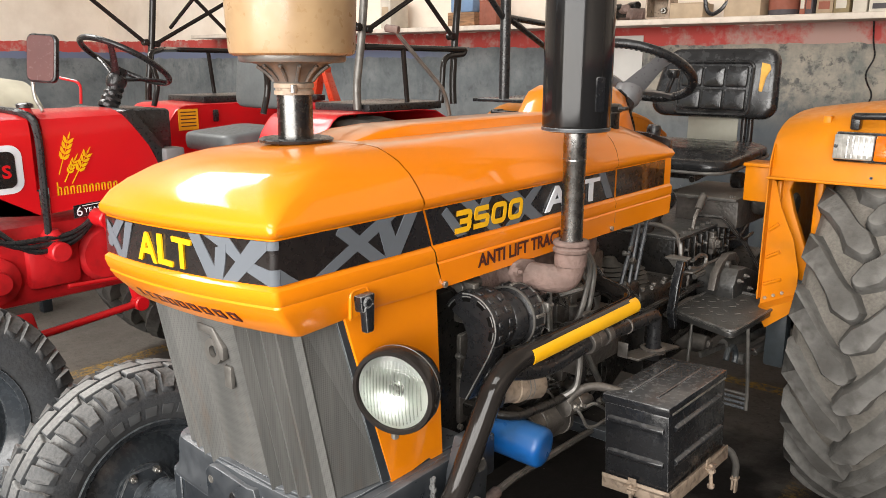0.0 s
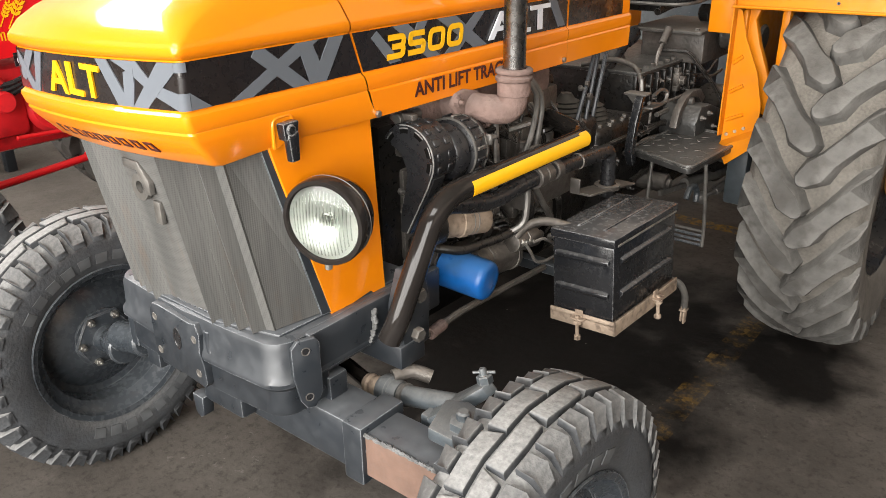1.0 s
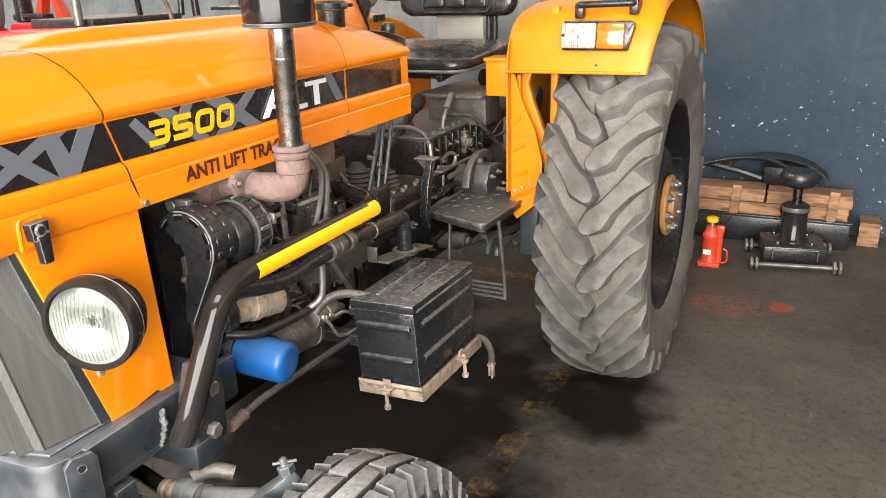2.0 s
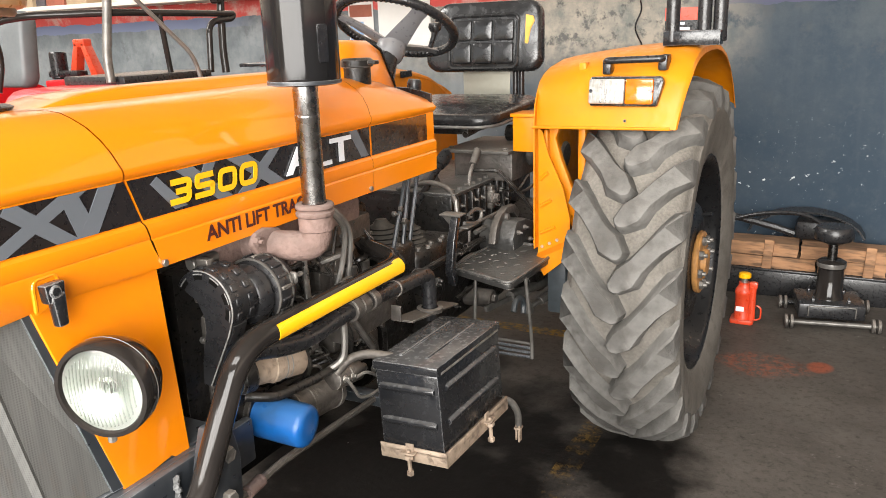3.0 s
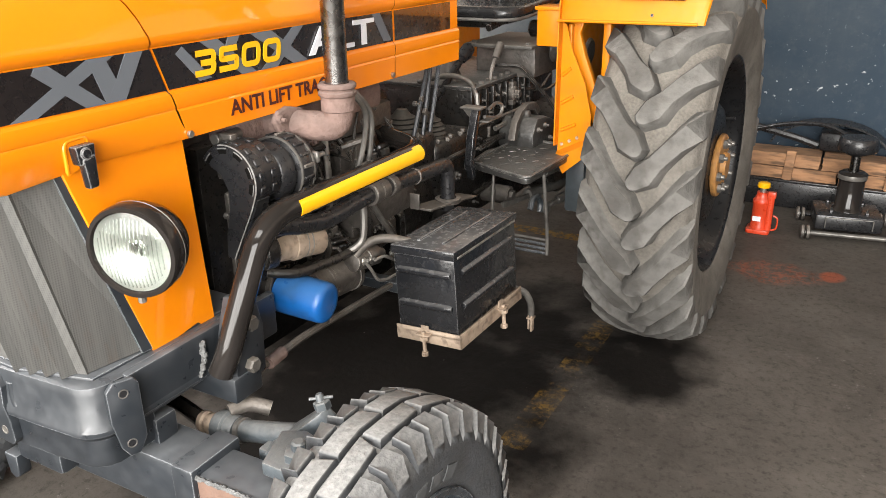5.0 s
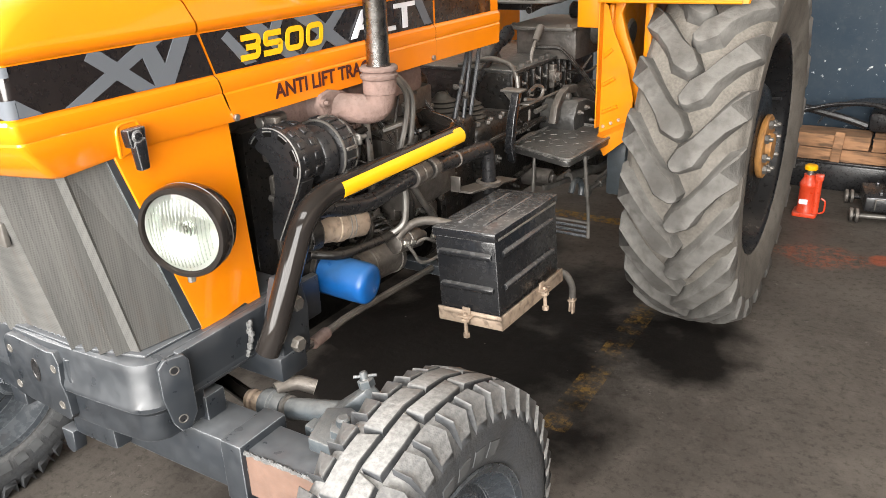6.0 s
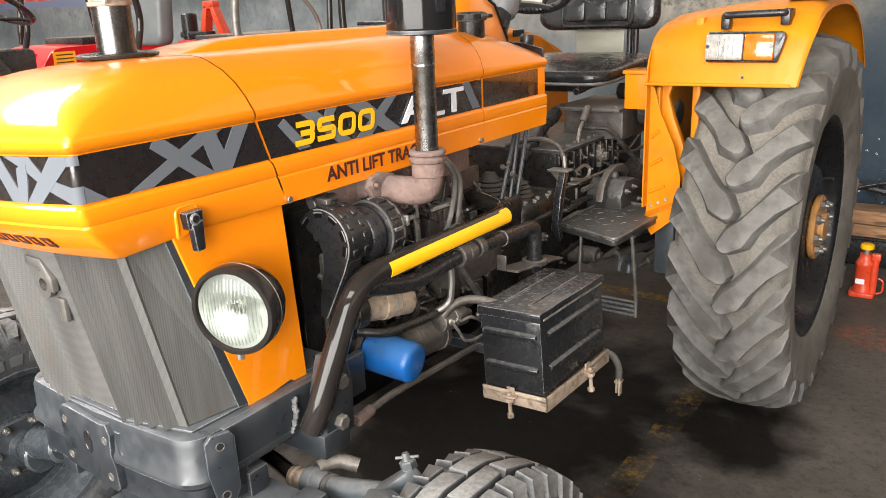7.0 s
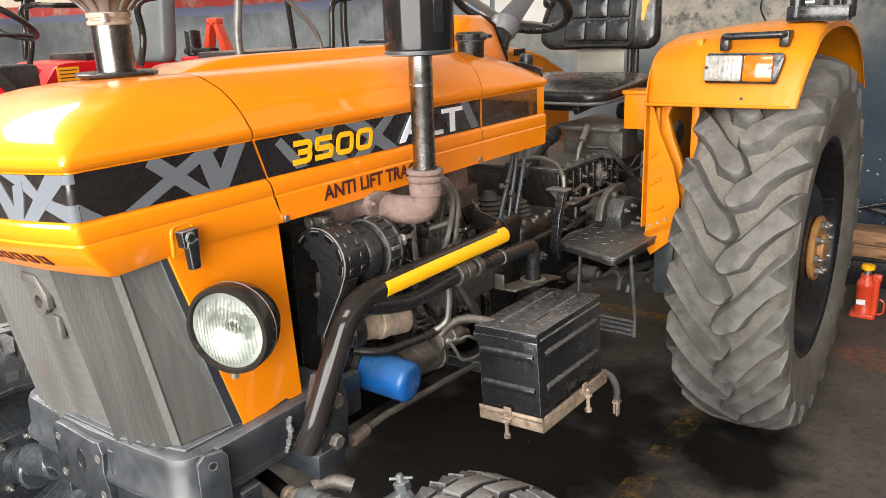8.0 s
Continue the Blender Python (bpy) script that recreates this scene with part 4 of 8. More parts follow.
def ribbon(points, bend, w, x, lift, closed=False):
    """A flat stroke of even width along a rounded path of (y, z) pairs, standing on the left side."""
    P = [Vector((*p, 0)) for p in points]
    n = len(P)
    path = []
    for k in range(n):
        if not closed and k in (0, n - 1):
            path.append(P[k])
            continue
        a, b, c = P[k - 1], P[k], P[(k + 1) % n]
        d = min(bend, (a - b).length * 0.49, (c - b).length * 0.49)
        s0, e0 = b + (a - b).normalized() * d, b + (c - b).normalized() * d
        path += [s0 * (1 - t) ** 2 + b * 2 * t * (1 - t) + e0 * t * t for t in (0, 0.25, 0.5, 0.75, 1)]
    bm = bmesh.new()
    rows = []
    m = len(path)
    for k in range(m):
        a = path[k - 1] if closed or k else path[k]
        c = path[(k + 1) % m] if closed or k < m - 1 else path[k]
        t = (c - a).normalized()
        q = Vector((-t.y, t.x, 0)) * w / 2
        l, r = path[k] + q, path[k] - q
        rows.append([bm.verts.new((x, l.x, l.y)), bm.verts.new((x + lift, l.x, l.y)), bm.verts.new((x + lift, r.x, r.y)), bm.verts.new((x, r.x, r.y))])
    for a, b in list(zip(rows, rows[1:])) + ([(rows[-1], rows[0])] if closed else []):
        for k in range(3):
            bm.faces.new((a[k], a[k + 1], b[k + 1], b[k]))
    return bm


def digit(ch, y, z, w, h, mat):
    """A square-built sporty numeral, slanted a little to the rear."""
    g = 0.011
    y0, y1, z0, z1, zm = y + g / 2, y + w - g / 2, z + g / 2, z + h - g / 2, z + h / 2
    strokes = {"0": [([(y0, z0), (y1, z0), (y1, z1), (y0, z1)], True)],
               "5": [([(y1, z1), (y0, z1), (y0, zm), (y1, zm), (y1, z0), (y0 - g / 2, z0)], False)],
               "3": [([(y0 - g / 2, z1), (y1, z1), (y1, zm), (y0 + 0.008, zm)], False), ([(y1 - 0.012, zm - 0.0006), (y1, zm - 0.0006), (y1, z0), (y0 - g / 2, z0)], False)]}[ch]
    bms = []
    for k, (pts, closed) in enumerate(strokes):
        pts = [(p + (q - z) * 0.16, q) for p, q in pts]
        bms.append(ribbon(pts, 0.004 if ch == "5" else 0.011, g, 0.2702, 0.0013 + 0.0004 * k, closed))
    return part("model_number", leaned(join(*bms)), mat, tractor, "yellow vinyl numeral", smooth=0)


for k, ch in enumerate("3500"):
    digit(ch, 0.226 + k * 0.0605, 1.187, 0.052, 0.046, VINYL_YELLOW)
lettering("model_letters", "ALT", Matrix.Translation((0.2702, 0.555, 1.183)) @ SIDE, 0.057, 0.25, VINYL_WHITE, tractor, 0.0015, 0.02)
lettering("slogan", "ANTI LIFT TRACT", Matrix.Translation((0.2738, 0.302, 1.104)) @ SIDE, 0.03, 0.328, PRINT, tractor, 0.0005, 0.022)
FRONT = Matrix(((1, 0, 0, 0), (0, 0, -1, 0), (0, 1, 0, 0), (0, 0, 0, 1)))   # letters on the nose
for ch, x, wd in (("A", -0.096, 0.064), ("L", -0.026, 0.046), ("T", 0.02, 0.058)):
    lettering("model_letters", ch, Matrix.Translation((x, on_nose(x + wd / 2) - 0.001, 1.184 + (x - 0.27) * TILT_B)) @ FRONT, 0.054, wd, VINYL_YELLOW, tractor, 0.0018, 0.02)
# maker's name on the lip, as plain dark bars
for k in range(9):
    x = -0.165 + k * 0.037
    yy = lambda z: -0.207 - 0.022 * (1 - (x / 0.25) ** 2) + (1.128 - z) * 0.93
    bars = []
    for dx, z0, z1 in ((0, 1.092, 1.116), (0.02, 1.092, 1.116)):
        b = box(x + dx - 0.003, x + dx + 0.003, -0.0012, 0.0012, z0, z1, 0)
        bars.append(moved(b, Matrix.Translation((0, yy(1.104) - 0.004, 1.104)) @ Matrix.Rotation(radians(41), 4, "X") @ Matrix.Translation((0, 0, -1.104))))
    for z0 in (1.092, 1.111):
        b = box(x, x + 0.02, -0.0012, 0.0012, z0, z0 + 0.005, 0)
        bars.append(moved(b, Matrix.Translation((0, yy(1.104) - 0.004, 1.104)) @ Matrix.Rotation(radians(41), 4, "X") @ Matrix.Translation((0, 0, -1.104))))
    part("name_bar", leaned(join(*bars)), PRINT, tractor)

def weld(points, r):
    """An uneven run of overlapping weld drops along a path."""
    rw = random.Random(int(points[0][0] * 1000) + len(points))
    bm = bmesh.new()
    for a, b in zip(points, points[1:]):
        a, b = Vector(a), Vector(b)
        n = max(2, int((b - a).length / (r * 0.9)))
        for k in range(n):
            p = a.lerp(b, k / n) + Vector((rw.uniform(-0.2, 0.2), rw.uniform(-0.2, 0.2), rw.uniform(-0.2, 0.2))) * r
            d = r * rw.uniform(0.65, 1.15)
            bmesh.ops.create_icosphere(bm, subdivisions=1, radius=d, matrix=Matrix.Translation(p))
    return bm


WELD = material("spattered_weld", (0.15, 0.152, 0.15), 0.55, metal=0.2, vary=0.4, scale=60, bump=0.4, bump_scale=150, grime=0.5, grime_colour=(0.06, 0.055, 0.05))
# ---- grille, side panels, headlamps ----
def grille_ring(z, n=24):
    """The grille's bowed plan at a height; it leans back towards its foot."""
    k = (1.085 - z) / 0.36
    y0, w = -0.125 + 0.065 * k, 0.218 + 0.008 * k
    pts = []
    for i in range(n + 1):
        s = -1 + 2 * i / n
        u = ((abs(s) - 0.3) / 0.15) % 1.0
        rib = 0.02 * (u / 0.8 if u < 0.8 else (1 - u) / 0.2) if 0.3 < abs(s) < 0.9 else 0.0
        pts.append((w * s, y0 - 0.03 * (1 - s * s) - rib, z))
    return pts


part("grille", leaned(thick(grid([grille_ring(z, 200) for z in (1.088, 0.96, 0.84, 0.724)]), 0.006)), MESH, tractor, "dusty dark wire mesh grille with upright folds", smooth=8)
for sg in (1, -1):
    part("grille_side", leaned(thick(grid([[(sg * 0.218, -0.126, 1.085), (sg * 0.244, -0.055, 1.085)], [(sg * 0.226, -0.062, 0.724), (sg * 0.247, 0.05, 0.724)]]), 0.004)), MESH, tractor, "dusty dark wire mesh side of the grille")
    part("grille_edge", leaned(thick(grid([[(sg * 0.246, -0.068, 1.08), (sg * 0.25, -0.05, 1.08)], [(sg * 0.25, 0.035, 0.72), (sg * 0.253, 0.056, 0.72)]]), 0.006)), FRAME, tractor)
    part("side_panel", leaned(bevelled(prism([(-0.062, 1.1), (0.192, 1.1), (0.213, 0.712), (0.188, 0.704), (0.17, 0.722), (0.06, 0.707)], "x", min(sg * 0.248, sg * 0.254), max(sg * 0.248, sg * 0.254)), 0.0012, 1)), ORANGE, tractor, "orange side panel beside the grille")
# maker's badge, a plain shape
part("badge", join(prism([(-0.05, 1.035), (0.0, 1.035), (0.03, 1.0), (0.03, 0.975), (0.012, 0.975), (0.012, 0.993), (-0.008, 1.018), (-0.05, 1.018)], "y", -0.158, -0.146, 0.002),
     lathe([(0.012, 0), (0.026, 0), (0.026, 0.01), (0.012, 0.01)], (-0.006, -0.146, 0.985), (-0.006, -0.2, 0.985), 24, True),
     prism([(0.012, 0.96), (0.034, 0.96), (0.034, 0.915), (0.012, 0.915)], "y", -0.146, -0.136, 0.002)), GREY_METAL, tractor, "dull grey metal badge")


def headlamp(sg):
    """A round bucket lamp: black bucket, rim ring, fluted glass over a reflector, bulb cap."""
    a = radians(17)
    fwd = Vector((sg * math.sin(a), -math.cos(a), -0.02))
    c = Vector((0.3195 if sg > 0 else -0.375, -0.003, 0.9435))
    K = 0.86
    e = c + fwd
    shell_ = lathe([(0.0, -0.108), (0.03, -0.106), (0.055, -0.096), (0.076, -0.076), (0.088, -0.05), (0.091, -0.028), (0.0935, -0.027), (0.0945, -0.022), (0.0945, 0.004), (0.092, 0.009), (0.084, 0.010), (0.081, 0.006), (0.081, -0.002), (0.084, -0.02)], c, e, 48, K=K)
    lamp = part("headlamp", shell_, BLACK_GLOSS, tractor, "round black headlamp bucket")
    part("reflector", lathe([(0.083, 0.001), (0.077, -0.008), (0.058, -0.022), (0.03, -0.032), (0.0, -0.036)], c, e, 40, K=K), REFLECTOR, lamp, "bright reflector")
    gl = lathe([(0.081, -0.003), (0.081, 0.003), (0.07, 0.008), (0.05, 0.0125), (0.025, 0.0152), (0.0, 0.016)], c, e, 48, K=K)
    part("glass", gl, GLASS, lamp, "clear fluted glass")
    flutes = []
    m = aim(c, e)
    for i in range(-8, 9):
        u = i * 0.0082
        h = math.sqrt(max(0, 0.071 ** 2 - u * u))
        if h < 0.01:
            continue
        rows = [(u, -h + 2 * h * k / 6) for k in range(7)]
        flutes.append(moved(tube([(x * K, y * K, 0.0145 - (x * x + y * y) * 1.75) for x, y in rows], 0.0014, 0.004, 5, 1), m))
    for fl in flutes:
        part("flute", fl, GLASS, lamp)
    part("bucket_seam", lathe([(0.0925, -0.0275), (0.0942, -0.0285), (0.0925, -0.03)], c, e, 48, K=K), GREY_METAL, lamp, "worn seam round the bucket")
    part("bulb_cap", lathe([(0, -0.02), (0.012, -0.018), (0.014, -0.03), (0.01, -0.06)], c, e, 16), CHROME, lamp)
    part("rim_screw", rod(c + Vector((0, 0, -0.081)) + fwd * -0.004, c + Vector((0, 0, -0.092)) + fwd * -0.004, 0.007, seg=8), STEEL, lamp)
    part("bracket", rod(c - fwd * 0.08, (sg * 0.25, 0.09, 0.93), 0.016), BLACK_SATIN, lamp)


headlamp(1)
headlamp(-1)

# bonnet latch: dished recess frame and rubber strap
for sg in (1, -1):
    part("latch", leaned(join(bevelled(prism([(-0.05, 1.125), (-0.014, 1.126), (-0.017, 1.1), (-0.047, 1.094)], "x", min(sg * 0.27, sg * 0.29), max(sg * 0.27, sg * 0.29)), 0.004, 2),
         bevelled(prism([(-0.042, 1.104), (-0.018, 1.108), (-0.02, 1.056), (-0.038, 1.055)], "x", min(sg * 0.276, sg * 0.293), max(sg * 0.276, sg * 0.293)), 0.004, 2), rod((sg * 0.27, -0.034, 1.112), (sg * 0.294, -0.034, 1.112), 0.009))), BLACK, tractor, "worn black bonnet latch")
    part("latch_rim", leaned(tube([(sg * 0.268, y, z) for y, z in ((-0.012, 1.098), (-0.012, 1.134), (-0.054, 1.132), (-0.055, 1.084))], 0.0034, 0.012, 8)), ORANGE, tractor, "pressed orange rim round the latch")
    part("latch_pocket", leaned(bevelled(prism([(-0.055, 1.13), (-0.013, 1.132), (-0.012, 1.096), (-0.03, 1.085), (-0.055, 1.078)], "x", min(sg * 0.262, sg * 0.2685), max(sg * 0.262, sg * 0.2685)), 0.002, 1)), ORANGE, tractor)
for y, z in ((0.196, 1.092), (0.877, 1.095)):
    part("screw", bolt((0.271, y, z), (1, 0, 0), 0.007, 0.006, False), STEEL, tractor)

# ---- bumper, front support and axle ----
def bumper_ring(z, grow):
    """The bumper's outline from the left rail round the front to the right rail."""
    w, f, r = 0.272 + grow, -0.102 - grow, 0.05
    pts = [(w, 0.3, z), (w, 0.15, z), (w, 0.03, z)] if z > 0.614 else [(w, 0.02, z), (w, 0.01, z), (w, 0.0, z)]
    pts += [(w - r + r * math.cos(radians(a)), f + r - r * math.sin(radians(a)), z) for a in range(0, 91, 15)]
    pts += [(0.14, f - 0.006, z), (0.0, f - 0.012, z)]
    return pts + [(-x, y, zz) for x, y, zz in pts[-2::-1]]


part("bumper", thick(grid([bumper_ring(z, g) for z, g in ((0.714, -0.03), (0.716, -0.006), (0.712, 0.0), (0.70, 0.004), (0.645, 0.006), (0.633, 0.0125), (0.624, 0.0125), (0.615, 0.004), (0.608, 0.0), (0.56, 0.0), (0.55, -0.004), (0.548, -0.02))]), 0.008), FRAME, tractor, "scuffed dark grey front bumper casting", smooth=35)
part("bumper_top", prism([(-0.245, -0.07), (-0.1, -0.108), (0.1, -0.108), (0.245, -0.07), (0.255, 0.3), (-0.255, 0.3)], "z", 0.70, 0.72, 0.004), FRAME, tractor, "dusty ledge over the bumper")
part("pressed_edge", tube([(0.075, -0.1085, 0.69), (0.073, -0.1085, 0.645), (0.09, -0.1085, 0.629), (0.13, -0.1085, 0.629)], 0.0105, 0.025, 10), FRAME, tractor)
# raised maker's mark as plain bars
for k in range(7):
    part("cast_mark", box(-0.04 + k * 0.018, -0.028 + k * 0.018, -0.098, -0.078, 0.7, 0.7235, 0.001), FRAME, tractor)


def ear(x, y, turn, h=0.15):
    """A drilled mounting plate with two bolt holes, stood off the bumper."""
    m = pose(x, y, 0.645, 0, 0, turn)
    e = part("drilled_plate", moved(prism([(-0.028, h / 2 - 0.015), (-0.015, h / 2), (0.02, h / 2), (0.028, h / 2 - 0.012), (0.028, -h / 2 + 0.03), (0.012, -h / 2), (-0.006, -h / 2), (-0.018, -h / 2 + 0.02), (-0.028, 0.0)], "y", -0.007, 0.004, 0.002), m), FRAME, tractor, "dark drilled mounting plate")
    for dz in (-h / 2 + 0.025, h / 2 - 0.025):
        part("bolt_hole", moved(lathe([(0, 0.0068), (0.0065, 0.0068), (0.007, 0.0074), (0.0088, 0.0074), (0.0092, 0.0068)], (0, 0, dz), (0, -1, dz), 16), m), GREY_METAL, e)
        part("hole", moved(lathe([(0, 0.0071), (0.0064, 0.0071), (0.0067, 0.0066)], (0, 0, dz), (0, -1, dz), 16), m), BLACK_SATIN, e)


ear(0.29, -0.05, 68)
cpl = part("tow_plate", prism([(-0.108, 0.575), (0.06, 0.558), (0.07, 0.57), (0.068, 0.61), (0.058, 0.64), (0.064, 0.68), (0.054, 0.704), (0.034, 0.7), (-0.07, 0.708), (-0.095, 0.706), (-0.108, 0.69)], "y", -0.127, -0.1, 0.003), FRAME, tractor, "dark drilled tow plate on the bumper")
part("tow_hole", moved(lathe([(0, 0.0), (0.011, 0.0), (0.012, 0.0012), (0.0145, 0.0012), (0.015, 0.0)], (0, 0, 0), (0, -1, 0), 20), Matrix.Translation((-0.015, -0.1272, 0.648)) @ Matrix.Diagonal((0.85, 1, 1.7, 1))), BLACK_SATIN, cpl)
for x, z in ((-0.09, 0.675), (-0.088, 0.596), (0.045, 0.666), (0.046, 0.588)):
    part("bolt_hole", lathe([(0, 0.0), (0.006, 0.0), (0.0065, 0.001), (0.0085, 0.001), (0.009, 0.0)], (x, -0.1271, z), (x, -0.2, z), 14), GREY_METAL, cpl)
for sg in (1, -1):
    part("front_rail", box(min(sg * 0.262, sg * 0.2835), max(sg * 0.262, sg * 0.2835), -0.03, 0.36, 0.618, 0.715, 0.006), FRAME, tractor, "dark grey frame rail")
    part("rail_weld", weld([(sg * 0.287, 0.128, 0.632), (sg * 0.29, 0.138, 0.66), (sg * 0.29, 0.142, 0.708)], 0.0075), WELD, tractor, "rough pale weld bead")
    part("guard_bracket", bevelled(prism([(0.165, 0.6), (0.25, 0.6), (0.255, 0.7), (0.24, 0.77), (0.205, 0.77), (0.18, 0.7)], "x", min(sg * 0.29, sg * 0.342), max(sg * 0.29, sg * 0.342)), 0.004, 2), FRAME, tractor, "dark bracket of the guard tube")
    part("bracket_foot", box(min(sg * 0.17, sg * 0.346), max(sg * 0.17, sg * 0.346), 0.155, 0.232, 0.568, 0.622, 0.005), FRAME, tractor, "dark welded foot of the bracket")
    for y, z in ((0.207, 0.633), (0.214, 0.722)):
        part("bolt", bolt((sg * 0.342, y, z), (sg, 0, 0), 0.016, 0.016, False), DUSTY, tractor, "dusty tan bolt head")
part("radiator_core", box(-0.2, 0.2, 0.06, 0.14, 0.74, 1.06, 0.004), IRON_DARK, tractor)
part("fan_shroud", box(-0.21, 0.21, 0.15, 0.2, 0.72, 1.07, 0.01), NEAR_BLACK, tractor)

part("axle_beam", box(-0.33, 0.38, -0.052, 0.052, 0.432, 0.543, 0.008), FRAME, tractor, "dark grey square front axle beam")
part("axle_collar", box(0.35, 0.403, -0.062, 0.062, 0.418, 0.552, 0.006), FRAME, tractor)
part("axle_collar", box(-0.345, -0.29, -0.062, 0.062, 0.418, 0.552, 0.006), FRAME, tractor)
part("axle_pivot", box(-0.07, 0.07, -0.09, 0.09, 0.44, 0.57, 0.012), FRAME, tractor)
part("axle_stop", box(0.246, 0.28, -0.02, 0.03, 0.54, 0.595, 0.006), FRAME, tractor)
part("axle_lug", prism([(-0.1, 0.45), (-0.06, 0.45), (-0.065, 0.4), (-0.08, 0.39), (-0.095, 0.4)], "y", -0.1, -0.07, 0.004), FRAME, tractor)
for sg in (1, -1):
    part("axle_extension", box(min(sg * 0.36, sg * (0.6 if sg > 0 else 0.44)), max(sg * 0.36, sg * (0.6 if sg > 0 else 0.44)), -0.046, 0.046, 0.435, 0.535, 0.006), FRAME, tractor)
    part("axle_plate", box(min(sg * 0.4, sg * (0.58 if sg > 0 else 0.43)), max(sg * 0.4, sg * (0.58 if sg > 0 else 0.43)), -0.0505, -0.046, 0.438, 0.532, 0.002, 1), RUST_PLATE if sg > 0 else FRAME, tractor, "bare rusty brown axle plate" if sg > 0 else "dark axle plate")
    if sg < 0:
        part("stub_axle", join(rod((-0.42, 0.02, 0.43), (-0.56, 0.02, 0.4), 0.042), rod((-0.54, 0.02, 0.37), (-0.66, 0.02, 0.36), 0.05, 0.03)), RIM, tractor, "dark stub axle")
        continue
    part("king_pin", join(rod((sg * 0.61, 0.0, 0.3), (sg * 0.61, 0.0, 0.6 if sg > 0 else 0.5), 0.033), box(sg * 0.61 - 0.045, sg * 0.61 + 0.045, -0.05, 0.05, 0.42, 0.55, 0.01), rod((sg * 0.61, 0, 0.365), (sg * 0.75, 0, 0.365), 0.03)), FRAME, tractor, "dark king pin and stub axle")
    part("steering_arm", bevelled(prism([(sg * 0.55, -0.04), (sg * 0.64, -0.04), (sg * 0.63, 0.05), (sg * 0.56, 0.07), (sg * 0.52, 0.05)], "z", 0.585, 0.612), 0.005), LINK_GREY, tractor)
    part("rod_end_nut", bolt((sg * 0.6, 0.0, 0.612), (0, 0, 1), 0.026, 0.018), LINK_GREY, tractor)
part("weld_bead", weld([(0.398, -0.05, 0.437), (0.398, -0.05, 0.534), (0.58, -0.05, 0.535)], 0.005), WELD, tractor, "rough pale weld bead").location.y = 0.034
# the axle stands a little behind the bumper
for o in tractor.children:
    if o.name.split(".")[0] in ("axle_beam", "axle_collar", "axle_pivot", "axle_stop", "axle_lug", "axle_extension", "axle_plate", "king_pin", "steering_arm", "rod_end_nut"):
        o.location.y = 0.034
front_wheel(tractor, 0.75, 0.03, 0.365, 0, 1)
front_wheel(tractor, -0.675, 0.02, 0.36, 0, -1)
part("track_rod", tube([(0.345, 0.15, 0.513), (0.5, 0.15, 0.553)], 0.022, 0.05, 18), LINK_GREY, tractor, "dusty blue-grey steering track rod")
part("rod_clamp", lathe([(0.02, 0), (0.03, 0.002), (0.034, 0.01), (0.034, 0.03), (0.029, 0.034), (0.029, 0.05), (0.027, 0.056), (0.02, 0.058)], (0.292, 0.15, 0.508), (0.35, 0.15, 0.514), 24), LINK_GREY, tractor)
part("clamp_strap", lathe([(0.022, 0), (0.026, 0.001), (0.026, 0.012), (0.022, 0.013)], (0.352, 0.15, 0.515), (0.4, 0.15, 0.527), 20), GREY_METAL, tractor)
part("ball_joint", lathe([(0.012, 0), (0.021, 0.003), (0.023, 0.014), (0.018, 0.018), (0.018, 0.026), (0.023, 0.03), (0.023, 0.042), (0.016, 0.048)], (0.245, 0.15, 0.505), (0.3, 0.15, 0.508), 12), TRAY, tractor, "tan dusty ball joint")
part("steering_rod", tube([(0.25, 0.15, 0.505), (0.16, 0.17, 0.51), (-0.28, 0.17, 0.53)], 0.017, 0.03, 12), BLACK_GLOSS, tractor, "black steering rod")
part("grease_elbow", tube([(0.315, 0.16, 0.54), (0.335, 0.2, 0.545), (0.37, 0.22, 0.53)], 0.016, 0.03, 10), IRON, tractor)
part("knuckle_block", box(0.44, 0.505, 0.1, 0.16, 0.475, 0.535, 0.006), LINK_GREY, tractor, "dusty steering knuckle block")
part("knuckle_arm", moved(bevelled(prism([(-0.03, -0.028), (0.03, -0.028), (0.115, -0.018), (0.13, 0.0), (0.115, 0.018), (0.03, 0.028), (-0.03, 0.028)], "z", -0.013, 0.013), 0.004, 2), Matrix.Translation((0.485, 0.125, 0.545)) @ Matrix.Rotation(radians(18), 4, "Z") @ Matrix.Rotation(radians(-40), 4, "Y")), LINK_GREY, tractor, "dusty steering arm")
part("castle_nut", join(bolt((0.562, 0.152, 0.628), (-0.3, 0, 1), 0.016, 0.016), rod((0.54, 0.14, 0.648), (0.575, 0.165, 0.65), 0.003, seg=6)), LINK_GREY, tractor, "castle nut with split pin")

